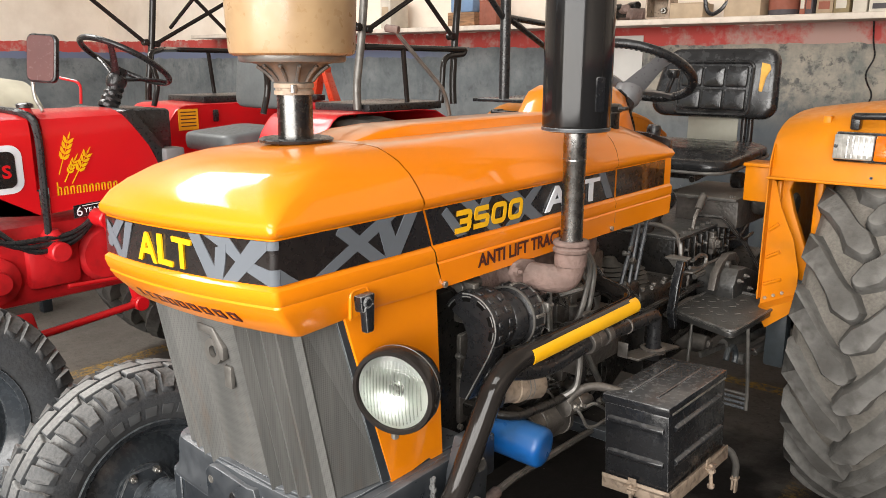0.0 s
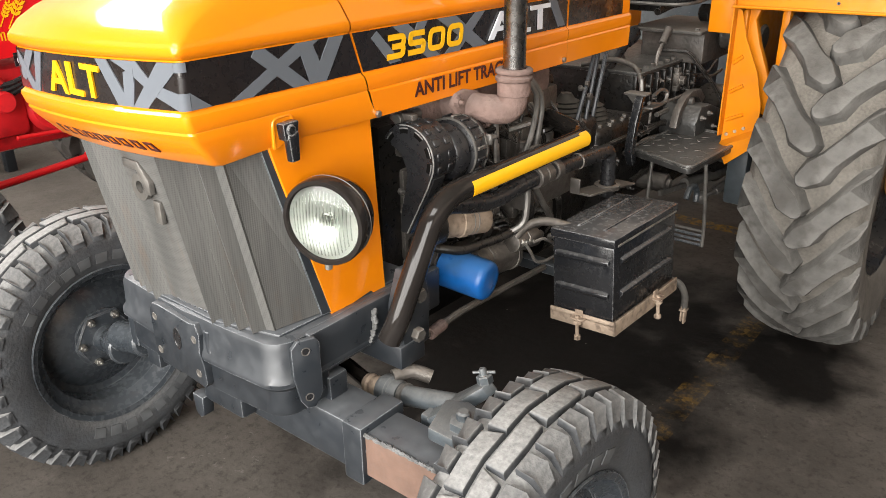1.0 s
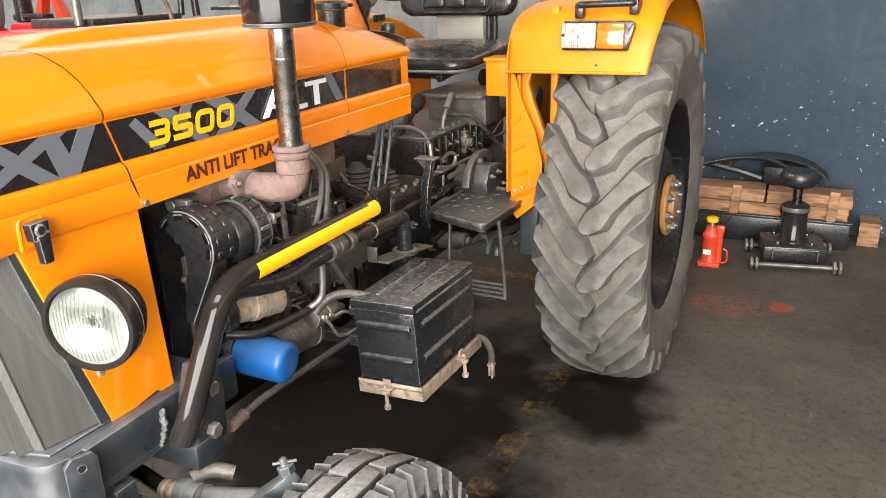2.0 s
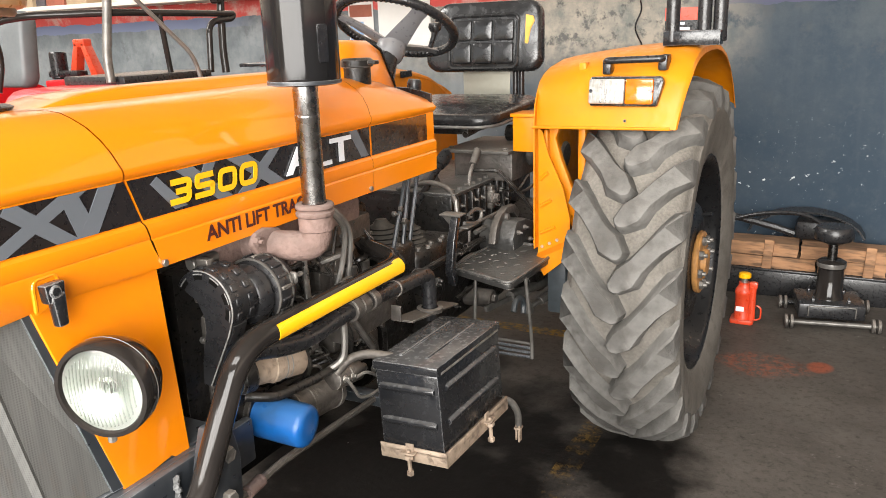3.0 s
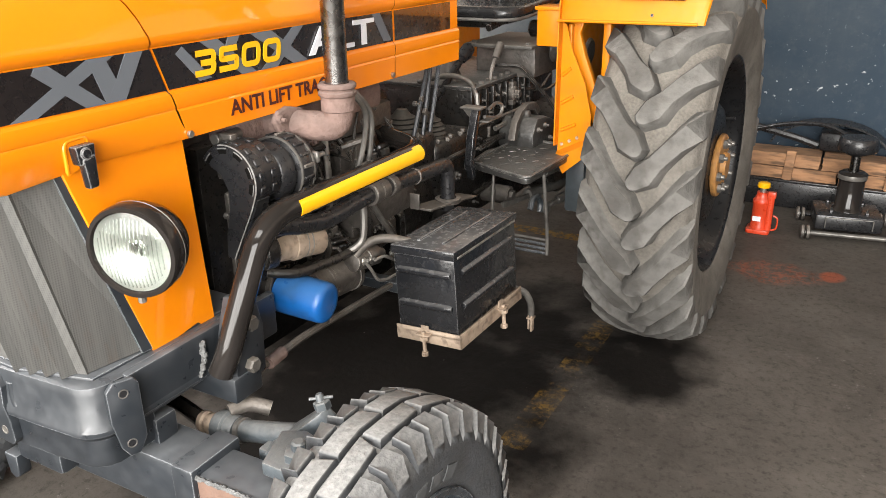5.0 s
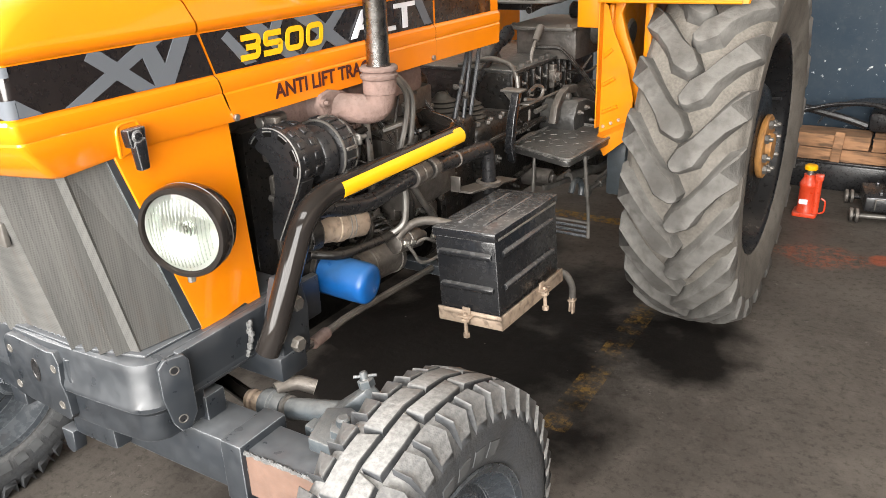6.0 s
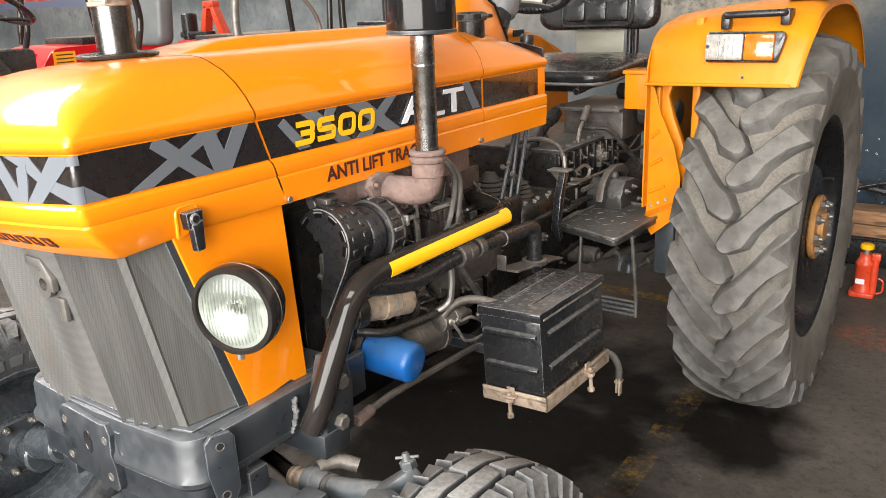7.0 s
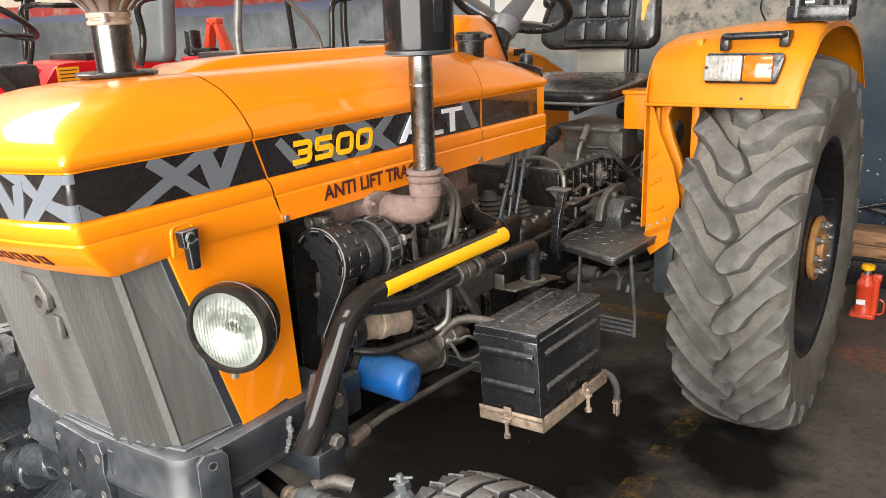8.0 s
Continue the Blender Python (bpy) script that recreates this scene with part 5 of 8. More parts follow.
# ---- chimney, silencer, guard tube ----
def air_cleaner():
    c = (0.0, 0.062, 0)
    up = (c[0], c[1], 1)
    st = part("intake_pipe", lathe([(0.0, 1.30), (0.035, 1.30), (0.0345, 1.462), (0.0, 1.462)], c, up, 32), CHROME_DARK, tractor, "dark chromed air intake pipe")
    part("clamp", lathe([(0.035, 1.456), (0.039, 1.457), (0.039, 1.464), (0.036, 1.465), (0.036, 1.469), (0.039, 1.47), (0.039, 1.478), (0.034, 1.479)], c, up, 32), TRAY, st, "worn steel clamp")
    part("clamp_screw", rod((0.037, 0.03, 1.461), (0.037, 0.03, 1.476), 0.006, seg=8), STEEL, st)
    part("rubber_collar", lathe([(0.036, 1.372), (0.046, 1.371), (0.068, 1.374), (0.074, 1.371), (0.072, 1.366), (0.05, 1.362), (0.038, 1.355)], c, up, 40), BLACK_SATIN, st, "black rubber collar round the intake pipe")
    part("cone", lathe([(0.036, 1.478), (0.042, 1.49), (0.052, 1.502), (0.068, 1.514), (0.092, 1.52)], c, up, 40), GREY_METAL, st)
    for i in range(12):
        a = 2 * math.pi * i / 12
        part("vane", tube([(c[0] + r * math.cos(a), c[1] + r * math.sin(a), z) for r, z in ((0.038, 1.482), (0.05, 1.497), (0.07, 1.511))], 0.0035, 0.01, 6, 2), GREY_METAL, st)
    part("base_ring", lathe([(0.09, 1.517), (0.1, 1.518), (0.103, 1.523), (0.103, 1.53), (0.098, 1.533)], c, up, 48), GREY_METAL, st, "grey metal ring under the bowl")
    part("bowl", lathe([(0.0, 1.53), (0.112, 1.53), (0.119, 1.534), (0.121, 1.542), (0.1255, 1.648), (0.129, 1.65), (0.13, 1.662), (0.12, 1.667), (0.0, 1.668)], c, up, 56), PLASTIC_CREAM, st, "aged cream plastic pre-cleaner bowl")
    part("bowl_lid", lathe([(0.13, 1.665), (0.132, 1.67), (0.13, 1.684), (0.09, 1.71), (0.0, 1.72)], c, up, 56), GREY_METAL, st, "grey bowl lid")


air_cleaner()
EX, EY = 0.362, 0.522
part("silencer", lathe([(0.0, 1.376), (0.062, 1.376), (0.068, 1.378), (0.0715, 1.384), (0.072, 1.39), (0.072, 1.98), (0.062, 2.0), (0.03, 2.01), (0.03, 2.1), (0, 2.1)], (EX, EY, 0), (EX, EY, 1), 48), MUFFLER, tractor, "glossy black upright exhaust silencer")
part("silencer_rim", lathe([(0.0705, 1.378), (0.0728, 1.379), (0.0732, 1.383), (0.0725, 1.386), (0.0715, 1.386)], (EX, EY, 0), (EX, EY, 1), 48), FRAME, tractor, "worn rim under the silencer")
# raised plate with unreadable marking
part("silencer_plate", moved(prism(rounded(0.022, 0.07, 0.004), "y", -0.0015, 0.0015), Matrix.Translation((EX, EY, 1.455)) @ Matrix.Rotation(radians(70), 4, "Z") @ Matrix.Translation((0, -0.0722, 0))), BLACK, tractor)
part("exhaust_pipe", join(lathe([(0.0242, 1.12), (0.0242, 1.305), (0.025, 1.307), (0.025, 1.385), (0.02, 1.385)], (EX, EY, 0), (EX, EY, 1), 28), lathe([(0.0245, 1.313), (0.0256, 1.314), (0.0256, 1.318), (0.0245, 1.319)], (EX, EY, 0), (EX, EY, 1), 28)), CHROME, tractor, "smoked chrome exhaust pipe")
part("exhaust_elbow", join(tube([(EX, EY, 1.12), (EX, EY, 1.046), (0.27, EY - 0.035, 1.05), (0.15, EY - 0.07, 1.054)], 0.0315, 0.055, 24, 10),
     lathe([(0.026, 1.112), (0.037, 1.112), (0.04, 1.115), (0.04, 1.121), (0.036, 1.124), (0.036, 1.127), (0.04, 1.13), (0.04, 1.136), (0.037, 1.139), (0.026, 1.139)], (EX, EY, 0), (EX, EY, 1), 32, True),
     lathe([(0.03, 1.08), (0.0355, 1.083), (0.0355, 1.112), (0.03, 1.115)], (EX, EY, 0), (EX, EY, 1), 32),
     moved(bevelled(prism([(-0.062, 0.02), (-0.05, 0.042), (-0.02, 0.048), (0.03, 0.036), (0.058, -0.03), (0.05, -0.05), (0.03, -0.05), (-0.01, -0.038), (-0.045, -0.005)], "x", -0.008, 0.008), 0.004, 2), Matrix.Translation((0.272, EY - 0.042, 1.046)))), RUST, tractor, "rusty brown cast exhaust elbow", smooth=50)
for y, z in ((0.428, 1.073), (0.526, 1.006)):
    part("bolt", bolt((0.28, y, z), (1, 0, 0), 0.0095, 0.01), RUST, tractor)
for sg in (1, -1):
    gt = part("guard_tube", tube([(sg * 0.324, 0.144, 0.64), (sg * 0.338, 0.156, 0.68), (sg * 0.372, 0.25, 0.925), (sg * 0.372, 0.845, 0.922), (sg * 0.2, 0.94, 0.922)], 0.025, 0.075, 18, 8), BLACK_GLOSS, tractor, "glossy black bent guard tube")
    rows = []
    for y, z_ in ((0.337, 0.9243), (0.5, 0.9237), (0.66, 0.923), (0.812, 0.9224)):
        rows.append([(sg * (0.372 + 0.0262 * math.cos(radians(t))), y, z_ + 0.0238 * math.sin(radians(t))) for t in range(-34, 70, 6)])
    part("sleeve", thick(grid(rows), 0.0012), YELLOW, gt, "bright yellow strip on the guard tube")

# ---- engine, gearbox and their fittings ----
part("engine_block", box(-0.19, 0.17, 0.3, 1.02, 0.62, 1.03, 0.02), IRON_DARK, tractor, "grimy cast engine block")
part("rocker_cover", box(-0.15, 0.14, 0.3, 1.0, 1.02, 1.075, 0.015), IRON, tractor)
part("head_flange", box(0.15, 0.2, 0.35, 0.98, 0.95, 1.01, 0.01), IRON, tractor)
part("sump_flange", box(0.16, 0.19, 0.34, 1.0, 0.6, 0.67, 0.008), IRON, tractor)
for k in range(3):
    y = 0.42 + k * 0.2
    part("cylinder_rib", box(0.165, 0.182, y - 0.06, y + 0.06, 0.7, 0.92, 0.008), IRON, tractor)
    part("injector", join(rod((0.1, y, 1.06), (0.14, y, 1.1), 0.014), tube([(0.13, y, 1.1), (0.2, y + 0.02, 1.06), (0.22, 0.75, 0.9)], 0.004, 0.03, 6)), IRON_DARK, tractor)
part("oil_pan", box(-0.16, 0.15, 0.28, 1.05, 0.48, 0.615, 0.03), NEAR_BLACK, tractor, "near-black oil pan")
part("timing_cover", box(-0.18, 0.16, 0.24, 0.3, 0.6, 1.0, 0.02), NEAR_BLACK, tractor)
part("crank_pulley", lathe([(0, 0), (0.07, 0), (0.075, 0.006), (0.066, 0.014), (0.075, 0.022), (0.07, 0.028), (0, 0.028)], (0, 0.24, 0.72), (0, 0.2, 0.72), 32), IRON_DARK, tractor)
part("exhaust_manifold", box(0.14, 0.225, 0.36, 0.9, 1.01, 1.075, 0.015), RUST, tractor)

def alternator():
    a = Vector((0.268, 0.28, 0.982))      # middle of the belt guard's front
    c = Vector((0.278, 0.36, 0.972))      # front of the alternator's body
    al = part("alternator", lathe([(0.0, 0.0), (0.05, 0.0), (0.058, 0.006), (0.062, 0.02), (0.062, 0.035), (0.057, 0.04), (0.057, 0.046), (0.068, 0.05), (0.07, 0.056), (0.07, 0.084), (0.066, 0.09), (0.066, 0.1), (0.058, 0.115), (0.045, 0.12), (0.0, 0.12)], c, c + Vector((0, 1, 0)), 40), BLACK_SATIN, tractor, "black ribbed alternator")
    for k in range(18):
        t = 2 * math.pi * k / 18
        part("fin", moved(box(-0.004, 0.004, 0.0, 0.03, 0.066, 0.074, 0.0015, 1), Matrix.Translation((c.x, c.y + 0.054, c.z)) @ Matrix.Rotation(t, 4, "Y")), IRON if k % 4 == 0 else BLACK_SATIN, al)
    part("stator_ring", lathe([(0.066, 0.048), (0.0705, 0.0485), (0.0705, 0.052), (0.066, 0.0525)], c, c + Vector((0, 1, 0)), 40), GREY_METAL, al, "bright stator edge")
    part("stator_ring", lathe([(0.066, 0.086), (0.0712, 0.0865), (0.0712, 0.09), (0.066, 0.0905)], c, c + Vector((0, 1, 0)), 40), GREY_METAL, al)
    for t in (20, 110, 200, 290):
        p = (c.x + 0.064 * math.cos(radians(t)), c.z + 0.064 * math.sin(radians(t)))
        part("through_bolt", join(rod((p[0], c.y + 0.09, p[1]), (p[0], c.y + 0.13, p[1]), 0.006, seg=8), box(p[0] - 0.012, p[0] + 0.012, c.y + 0.096, c.y + 0.106, p[1] - 0.012, p[1] + 0.012, 0.003, 1)), GREY_METAL if t == 20 else IRON, al)
    # belt guard: a comma-shaped face with slots, a ribbed band behind it, and a long leg
    R = 0.071
    arc = [(R * math.cos(radians(t)), R * math.sin(radians(t))) for t in range(152, -29, -12)]
    leg = [(0.054, -0.055), (0.03, -0.1), (-0.006, -0.168), (-0.026, -0.166), (-0.022, -0.122), (-0.004, -0.052), (-0.004, -0.022), (-0.018, 0.008), (-0.04, 0.02)]
    face = [(a.x + x, a.z + z_) for x, z_ in arc + leg]
    gd = part("belt_guard", prism(face, "y", a.y, a.y + 0.005, 0.0012, 1), BLACK_SATIN, al, "black plastic belt guard with slots")
    rim = arc + leg[:3]
    part("guard_band", thick(grid([[(a.x + x * k, y, a.z + z_ * k) for x, z_ in arc] for y, k in ((a.y + 0.004, 1.0), (a.y + 0.03, 1.02), (a.y + 0.034, 1.0), (a.y + 0.07, 0.99))]), 0.004), BLACK_SATIN, gd, "ribbed black band of the guard")
    part("leg_wall", thick(grid([[(a.x + x, y, a.z + z_) for x, z_ in arc[-1:] + leg[:3]] for y in (a.y + 0.004, a.y + 0.04)]), 0.003), BLACK_SATIN, gd)
    part("guard_edge", tube([(a.x + x * 0.985, a.y - 0.0005, a.z + z_ * 0.985) for x, z_ in arc[4:] + leg[:3]], 0.0016, 0.02, 6, 3), PALE_EDGE, gd, "pale worn edge of the guard")
    for t in (128, 86, 48, 10, -22):
        q = [(r * math.cos(radians(u)), r * math.sin(radians(u))) for r, u in ((0.061, t), (0.061, t + 11), (0.061, t + 22), (0.053, t + 21), (0.053, t + 11), (0.053, t + 1))]
        # solid dark inlay paints the shade inside the slot; nothing is cut through
        part("guard_slot", prism([(a.x + x, a.z + z_) for x, z_ in q], "y", a.y - 0.0008, a.y + 0.001), NEAR_BLACK, gd, "dark inlay in place of an open slot")
        part("slot_edge", tube([(a.x + 0.0635 * math.cos(radians(u)), a.y - 0.0005, a.z + 0.0635 * math.sin(radians(u))) for u in (t, t + 7, t + 14, t + 21)], 0.0012, 0.01, 5, 2), PALE_EDGE, gd)
    for t in range(-14, 150, 23):
        for y in (0.018, 0.052):
            part("band_rib", moved(box(-0.0085, 0.0085, -0.007, 0.007, 0.069, 0.074, 0.002, 1), Matrix.Translation((a.x, a.y + y, a.z)) @ Matrix.Rotation(radians(90 - t), 4, "Y")), BLACK_SATIN, gd)
    part("pulley", lathe([(0, 0), (0.03, 0), (0.032, 0.004), (0.024, 0.012), (0.032, 0.02), (0.03, 0.024), (0, 0.024)], (a.x, a.y + 0.05, a.z), (a.x, 0, a.z), 28), IRON_DARK, al)
    part("adjuster", box(a.x - 0.05, a.x - 0.01, a.y + 0.03, a.y + 0.05, a.z + 0.062, a.z + 0.082, 0.004), IRON, al)
    part("mounting_bolt", rod((a.x - 0.045, a.y + 0.02, a.z + 0.07), (a.x - 0.045, a.y + 0.09, a.z + 0.07), 0.012), GREY_METAL, al)


alternator()
part("oil_filter", lathe([(0, 0), (0.036, 0), (0.045, 0.006), (0.047, 0.014), (0.047, 0.11), (0.0455, 0.12), (0.041, 0.126), (0.03, 0.129), (0, 0.129)], (0.24, 0.425, 0.682), (0.383, 0.44, 0.669), 36), BLUE, tractor, "bright blue spin-on oil filter")
part("filter_head", join(rod((0.15, 0.42, 0.694), (0.246, 0.426, 0.69), 0.043), box(0.17, 0.24, 0.37, 0.44, 0.72, 0.755, 0.008), rod((0.232, 0.424, 0.691), (0.246, 0.426, 0.69), 0.05)), IRON_DARK, tractor)
ff = part("fuel_filter", lathe([(0, 0), (0.03, 0), (0.036, 0.005), (0.036, 0.062), (0.039, 0.064), (0.039, 0.078), (0.036, 0.08), (0.036, 0.135), (0.031, 0.142), (0, 0.142)], (0.255, 0.375, 0.805), (0.3, 0.515, 0.79), 30), TRAY, tractor, "dull tan metal fuel filter can")
for h in (0.088, 0.1):
    part("can_line", lathe([(0.0362, h), (0.0366, h + 0.0005), (0.0366, h + 0.0025), (0.0362, h + 0.003)], (0.255, 0.375, 0.805), (0.3, 0.515, 0.79), 30), PALE_EDGE, ff)
part("filter_bracket", join(box(0.2, 0.3, 0.36, 0.41, 0.835, 0.85, 0.004), rod((0.25, 0.36, 0.8), (0.262, 0.392, 0.8), 0.042)), IRON_DARK, ff)
part("coolant_hose", tube([(0.25, 0.3, 0.86), (0.33, 0.345, 0.878), (0.335, 0.391, 0.864), (0.335, 0.488, 0.842), (0.335, 0.62, 0.853), (0.335, 0.744, 0.852), (0.335, 0.9, 0.841), (0.335, 1.035, 0.833), (0.335, 1.042, 0.8), (0.335, 1.042, 0.7)], 0.02, 0.06, 14, 6), BLACK_SATIN, tractor, "dusty black rubber hose")
for y0, y1, z0, z1, r in ((0.655, 0.685, 0.8535, 0.853, 0.028), (0.69, 0.72, 0.853, 0.8525, 0.025), (0.735, 0.76, 0.852, 0.8515, 0.026), (0.86, 0.868, 0.844, 0.8435, 0.022)):
    part("hose_clip", rod((0.335, y0, z0), (0.335, y1, z1), r, seg=20, w=0.002), IRON, tractor, "grimy hose joint")
part("elbow_flange", lathe([(0.022, 0), (0.036, 0.001), (0.036, 0.012), (0.024, 0.014)], (0.335, 1.042, 0.722), (0.335, 1.042, 2), 20), IRON, tractor)
sm = part("starter_motor", join(lathe([(0, 0), (0.038, 0), (0.046, 0.006), (0.046, 0.05), (0.048, 0.051), (0.048, 0.062), (0.046, 0.063), (0.046, 0.15), (0.048, 0.151), (0.048, 0.165), (0.04, 0.172), (0, 0.172)], (0.255, 0.5, 0.655), (0.262, 0.8, 0.63), 32), box(0.2, 0.27, 0.5, 0.54, 0.61, 0.7, 0.01)), IRON, tractor, "grimy dark starter motor")
so = part("solenoid", lathe([(0, 0), (0.018, 0), (0.025, 0.004), (0.025, 0.05), (0.027, 0.051), (0.027, 0.058), (0.025, 0.059), (0.025, 0.1), (0.02, 0.108), (0.011, 0.11), (0.011, 0.13), (0, 0.13)], (0.3, 0.615, 0.69), (0.306, 0.75, 0.672), 24), IRON, sm, "dusty grey solenoid")
for y, z in ((0.635, 0.69), (0.665, 0.683), (0.76, 0.664)):
    part("terminal", join(rod((0.318, y, z), (0.338, y, z + 0.004), 0.0055, seg=6), rod((0.322, y, z), (0.328, y, z + 0.001), 0.01, seg=6)), STEEL, so)
part("starter_cable", tube([(0.33, 0.635, 0.69), (0.345, 0.645, 0.66), (0.345, 0.66, 0.635), (0.345, 0.7, 0.62), (0.345, 0.75, 0.618), (0.34, 0.785, 0.61)], 0.0042, 0.02, 8), DUSTY, tractor, "dusty grey cable loop")
part("starter_cable", tube([(0.335, 0.665, 0.683), (0.347, 0.69, 0.69), (0.347, 0.74, 0.66), (0.34, 0.79, 0.62)], 0.0042, 0.02, 8), DUSTY, tractor, "dusty grey cable loop")
part("battery_cable", tube([(0.31, 0.62, 0.705), (0.325, 0.655, 0.735), (0.36, 0.69, 0.74), (0.41, 0.73, 0.72)], 0.011, 0.05, 10), IRON, tractor, "thick dusty grey cable")
part("oil_pipe", tube([(0.25, 0.38, 0.745), (0.3, 0.42, 0.735), (0.305, 0.58, 0.72), (0.31, 0.68, 0.725), (0.33, 0.66, 0.8), (0.3, 0.65, 0.86)], 0.0105, 0.03, 10), IRON_DARK, tractor)
part("dipstick_tube", tube([(0.25, 0.6, 0.78), (0.27, 0.595, 0.86), (0.26, 0.6, 1.0)], 0.008, 0.03, 8), STEEL, tractor, "thin bright pipe")
part("fuel_pipe", tube([(0.3, 0.6, 1.12), (0.33, 0.636, 1.086), (0.33, 0.672, 1.044), (0.328, 0.66, 0.98), (0.325, 0.637, 0.926), (0.3, 0.63, 0.88)], 0.0065, 0.03, 8), GREY_METAL, tractor, "thin steel fuel pipe")
part("fuel_pipe", tube([(0.3, 0.59, 1.13), (0.332, 0.65, 1.086), (0.332, 0.69, 1.038), (0.33, 0.684, 0.98), (0.325, 0.677, 0.925), (0.3, 0.675, 0.87)], 0.0065, 0.03, 8), GREY_METAL, tractor, "thin steel fuel pipe")
part("pipe_clip", box(0.322, 0.336, 0.638, 0.682, 0.918, 0.932, 0.003), IRON, tractor)
part("drain_rod", tube([(0.325, 0.636, 0.87), (0.33, 0.642, 0.81), (0.33, 0.63, 0.742), (0.3, 0.6, 0.72)], 0.0085, 0.03, 8), GREY_METAL, tractor, "worn steel rod")
part("brace", rod((0.3, 0.7, 0.83), (0.3, 0.8, 0.7), 0.008, seg=8), GREY_METAL, tractor)
part("bracket", join(bevelled(prism([(0.9, 0.74), (1.0, 0.726), (1.17, 0.702), (1.17, 0.707), (1.0, 0.732), (0.9, 0.746)], "x", 0.3, 0.36), 0.001, 1), box(0.3, 0.33, 0.893, 0.899, 0.742, 0.785, 0.002)), IRON, tractor, "pale bent steel bracket")
part("injection_pump", join(box(0.16, 0.27, 0.74, 0.98, 0.72, 0.86, 0.015), *[rod((0.22, 0.78 + k * 0.06, 0.85), (0.22, 0.78 + k * 0.06, 0.9), 0.016) for k in range(3)]), IRON, tractor, "grimy fuel injection pump")
part("tie_bar", tube([(0.3, 0.26, 0.575), (0.28, 0.45, 0.567), (0.24, 1.0, 0.505)], 0.009, 0.03, 8), IRON, tractor, "thin steel rod under the engine")
part("tie_bar_end", rod((0.3, 0.3, 0.574), (0.29, 0.36, 0.571), 0.014), RUST, tractor)
rng = random.Random(5)
for k in range(46):
    y, z = rng.uniform(0.34, 1.15), rng.uniform(0.62, 1.0)
    part("bolt", bolt((0.186 if y < 1.02 else 0.2, y, z), (1, 0, 0), rng.uniform(0.006, 0.011), 0.01, rng.random() < 0.4), IRON if k % 3 else GREY_METAL, tractor)
for k in range(7):
    y = 0.36 + rng.random() * 0.6
    part("engine_boss", box(0.175, 0.2 + rng.random() * 0.03, y, y + 0.03 + rng.random() * 0.05, 0.66 + rng.random() * 0.2, 0.9 + rng.random() * 0.06, 0.01), IRON, tractor)
for k in range(5):
    y = 0.5 + k * 0.11
    part("thin_pipe", tube([(0.19, y, 0.98), (0.22, y + 0.02, 0.93), (0.21, y + 0.08, 0.8), (0.2, y + 0.03, 0.7)], 0.005, 0.04, 6), IRON_DARK, tractor)

rng = random.Random(21)
for k in range(26):
    y, z = rng.uniform(0.45, 0.85), rng.uniform(0.66, 0.97)
    x = rng.uniform(0.19, 0.25)
    dy, dz = rng.uniform(0.05, 0.16), rng.uniform(-0.12, 0.05)
    part("engine_pipe", tube([(x - 0.03, y, z), (x + 0.02, y + dy * 0.4, z + 0.02), (x + 0.015, y + dy * 0.8, z + dz * 0.5), (x - 0.03, y + dy, z + dz)], rng.choice((0.004, 0.005, 0.008)), 0.04, 7, 4), rng.choice((IRON_DARK, IRON_DARK, IRON_DARK, BLACK_GLOSS, IRON)), tractor)
for k in range(22):
    y, z = rng.uniform(0.45, 1.0), rng.uniform(0.62, 0.95)
    w, h = rng.uniform(0.02, 0.06), rng.uniform(0.015, 0.05)
    part("casting_lug", moved(box(-0.012, 0.022, -w / 2, w / 2, -h / 2, h / 2, 0.005), pose(0.2, y, z, rng.uniform(-25, 25))), rng.choice((IRON, IRON, IRON_DARK, GREY_METAL)), tractor)
    part("bolt", bolt((0.222, y, z), (1, 0, 0.1), rng.uniform(0.007, 0.011), 0.01), rng.choice((IRON_DARK, GREY_METAL, IRON)), tractor)
for k in range(24):
    y, z = rng.uniform(1.32, 2.0), rng.uniform(0.56, 0.95)
    part("bolt", bolt((0.2, y, z), (1, 0, 0), rng.uniform(0.008, 0.013), 0.012), rng.choice((GREY_METAL, IRON, IRON_DARK)), tractor)
for k in range(10):
    y, z = rng.uniform(1.35, 2.0), rng.uniform(0.6, 0.92)
    part("gearbox_rod", tube([(0.215, y, z), (0.225, y + 0.14, z + rng.uniform(-0.03, 0.03)), (0.215, y + 0.26, z + rng.uniform(-0.05, 0.05))], rng.choice((0.006, 0.009)), 0.04, 7), rng.choice((DUSTY, IRON, IRON_DARK)), tractor)
part("clutch_housing", lathe([(0, 0), (0.19, 0), (0.2, 0.01), (0.2, 0.04), (0.19, 0.05), (0.185, 0.12), (0.165, 0.2), (0.15, 0.29), (0, 0.29)], (0, 1.02, 0.625), (0, 1.3, 0.625), 36), IRON_DARK, tractor, "grimy black bell housing")
part("shift_cover", join(box(0.05, 0.235, 1.17, 1.42, 0.76, 0.842, 0.022, 3), box(0.09, 0.22, 1.03, 1.19, 0.78, 0.884, 0.02, 3), box(0.05, 0.245, 1.16, 1.43, 0.782, 0.794, 0.004)), IRON_DARK, tractor, "oily dark shift cover")
for k in range(6):
    part("cover_bolt", bolt((0.215 + 0.012 * (k % 2), 1.2 + k * 0.04, 0.842), (0.2, 0, 1), 0.008, 0.01, False), IRON, tractor)
part("gearbox", join(box(-0.17, 0.2, 1.28, 1.85, 0.52, 0.83, 0.03), box(-0.17, 0.212, 1.42, 1.9, 0.815, 0.836, 0.004)), IRON_DARK, tractor, "oily dark gearbox casing")
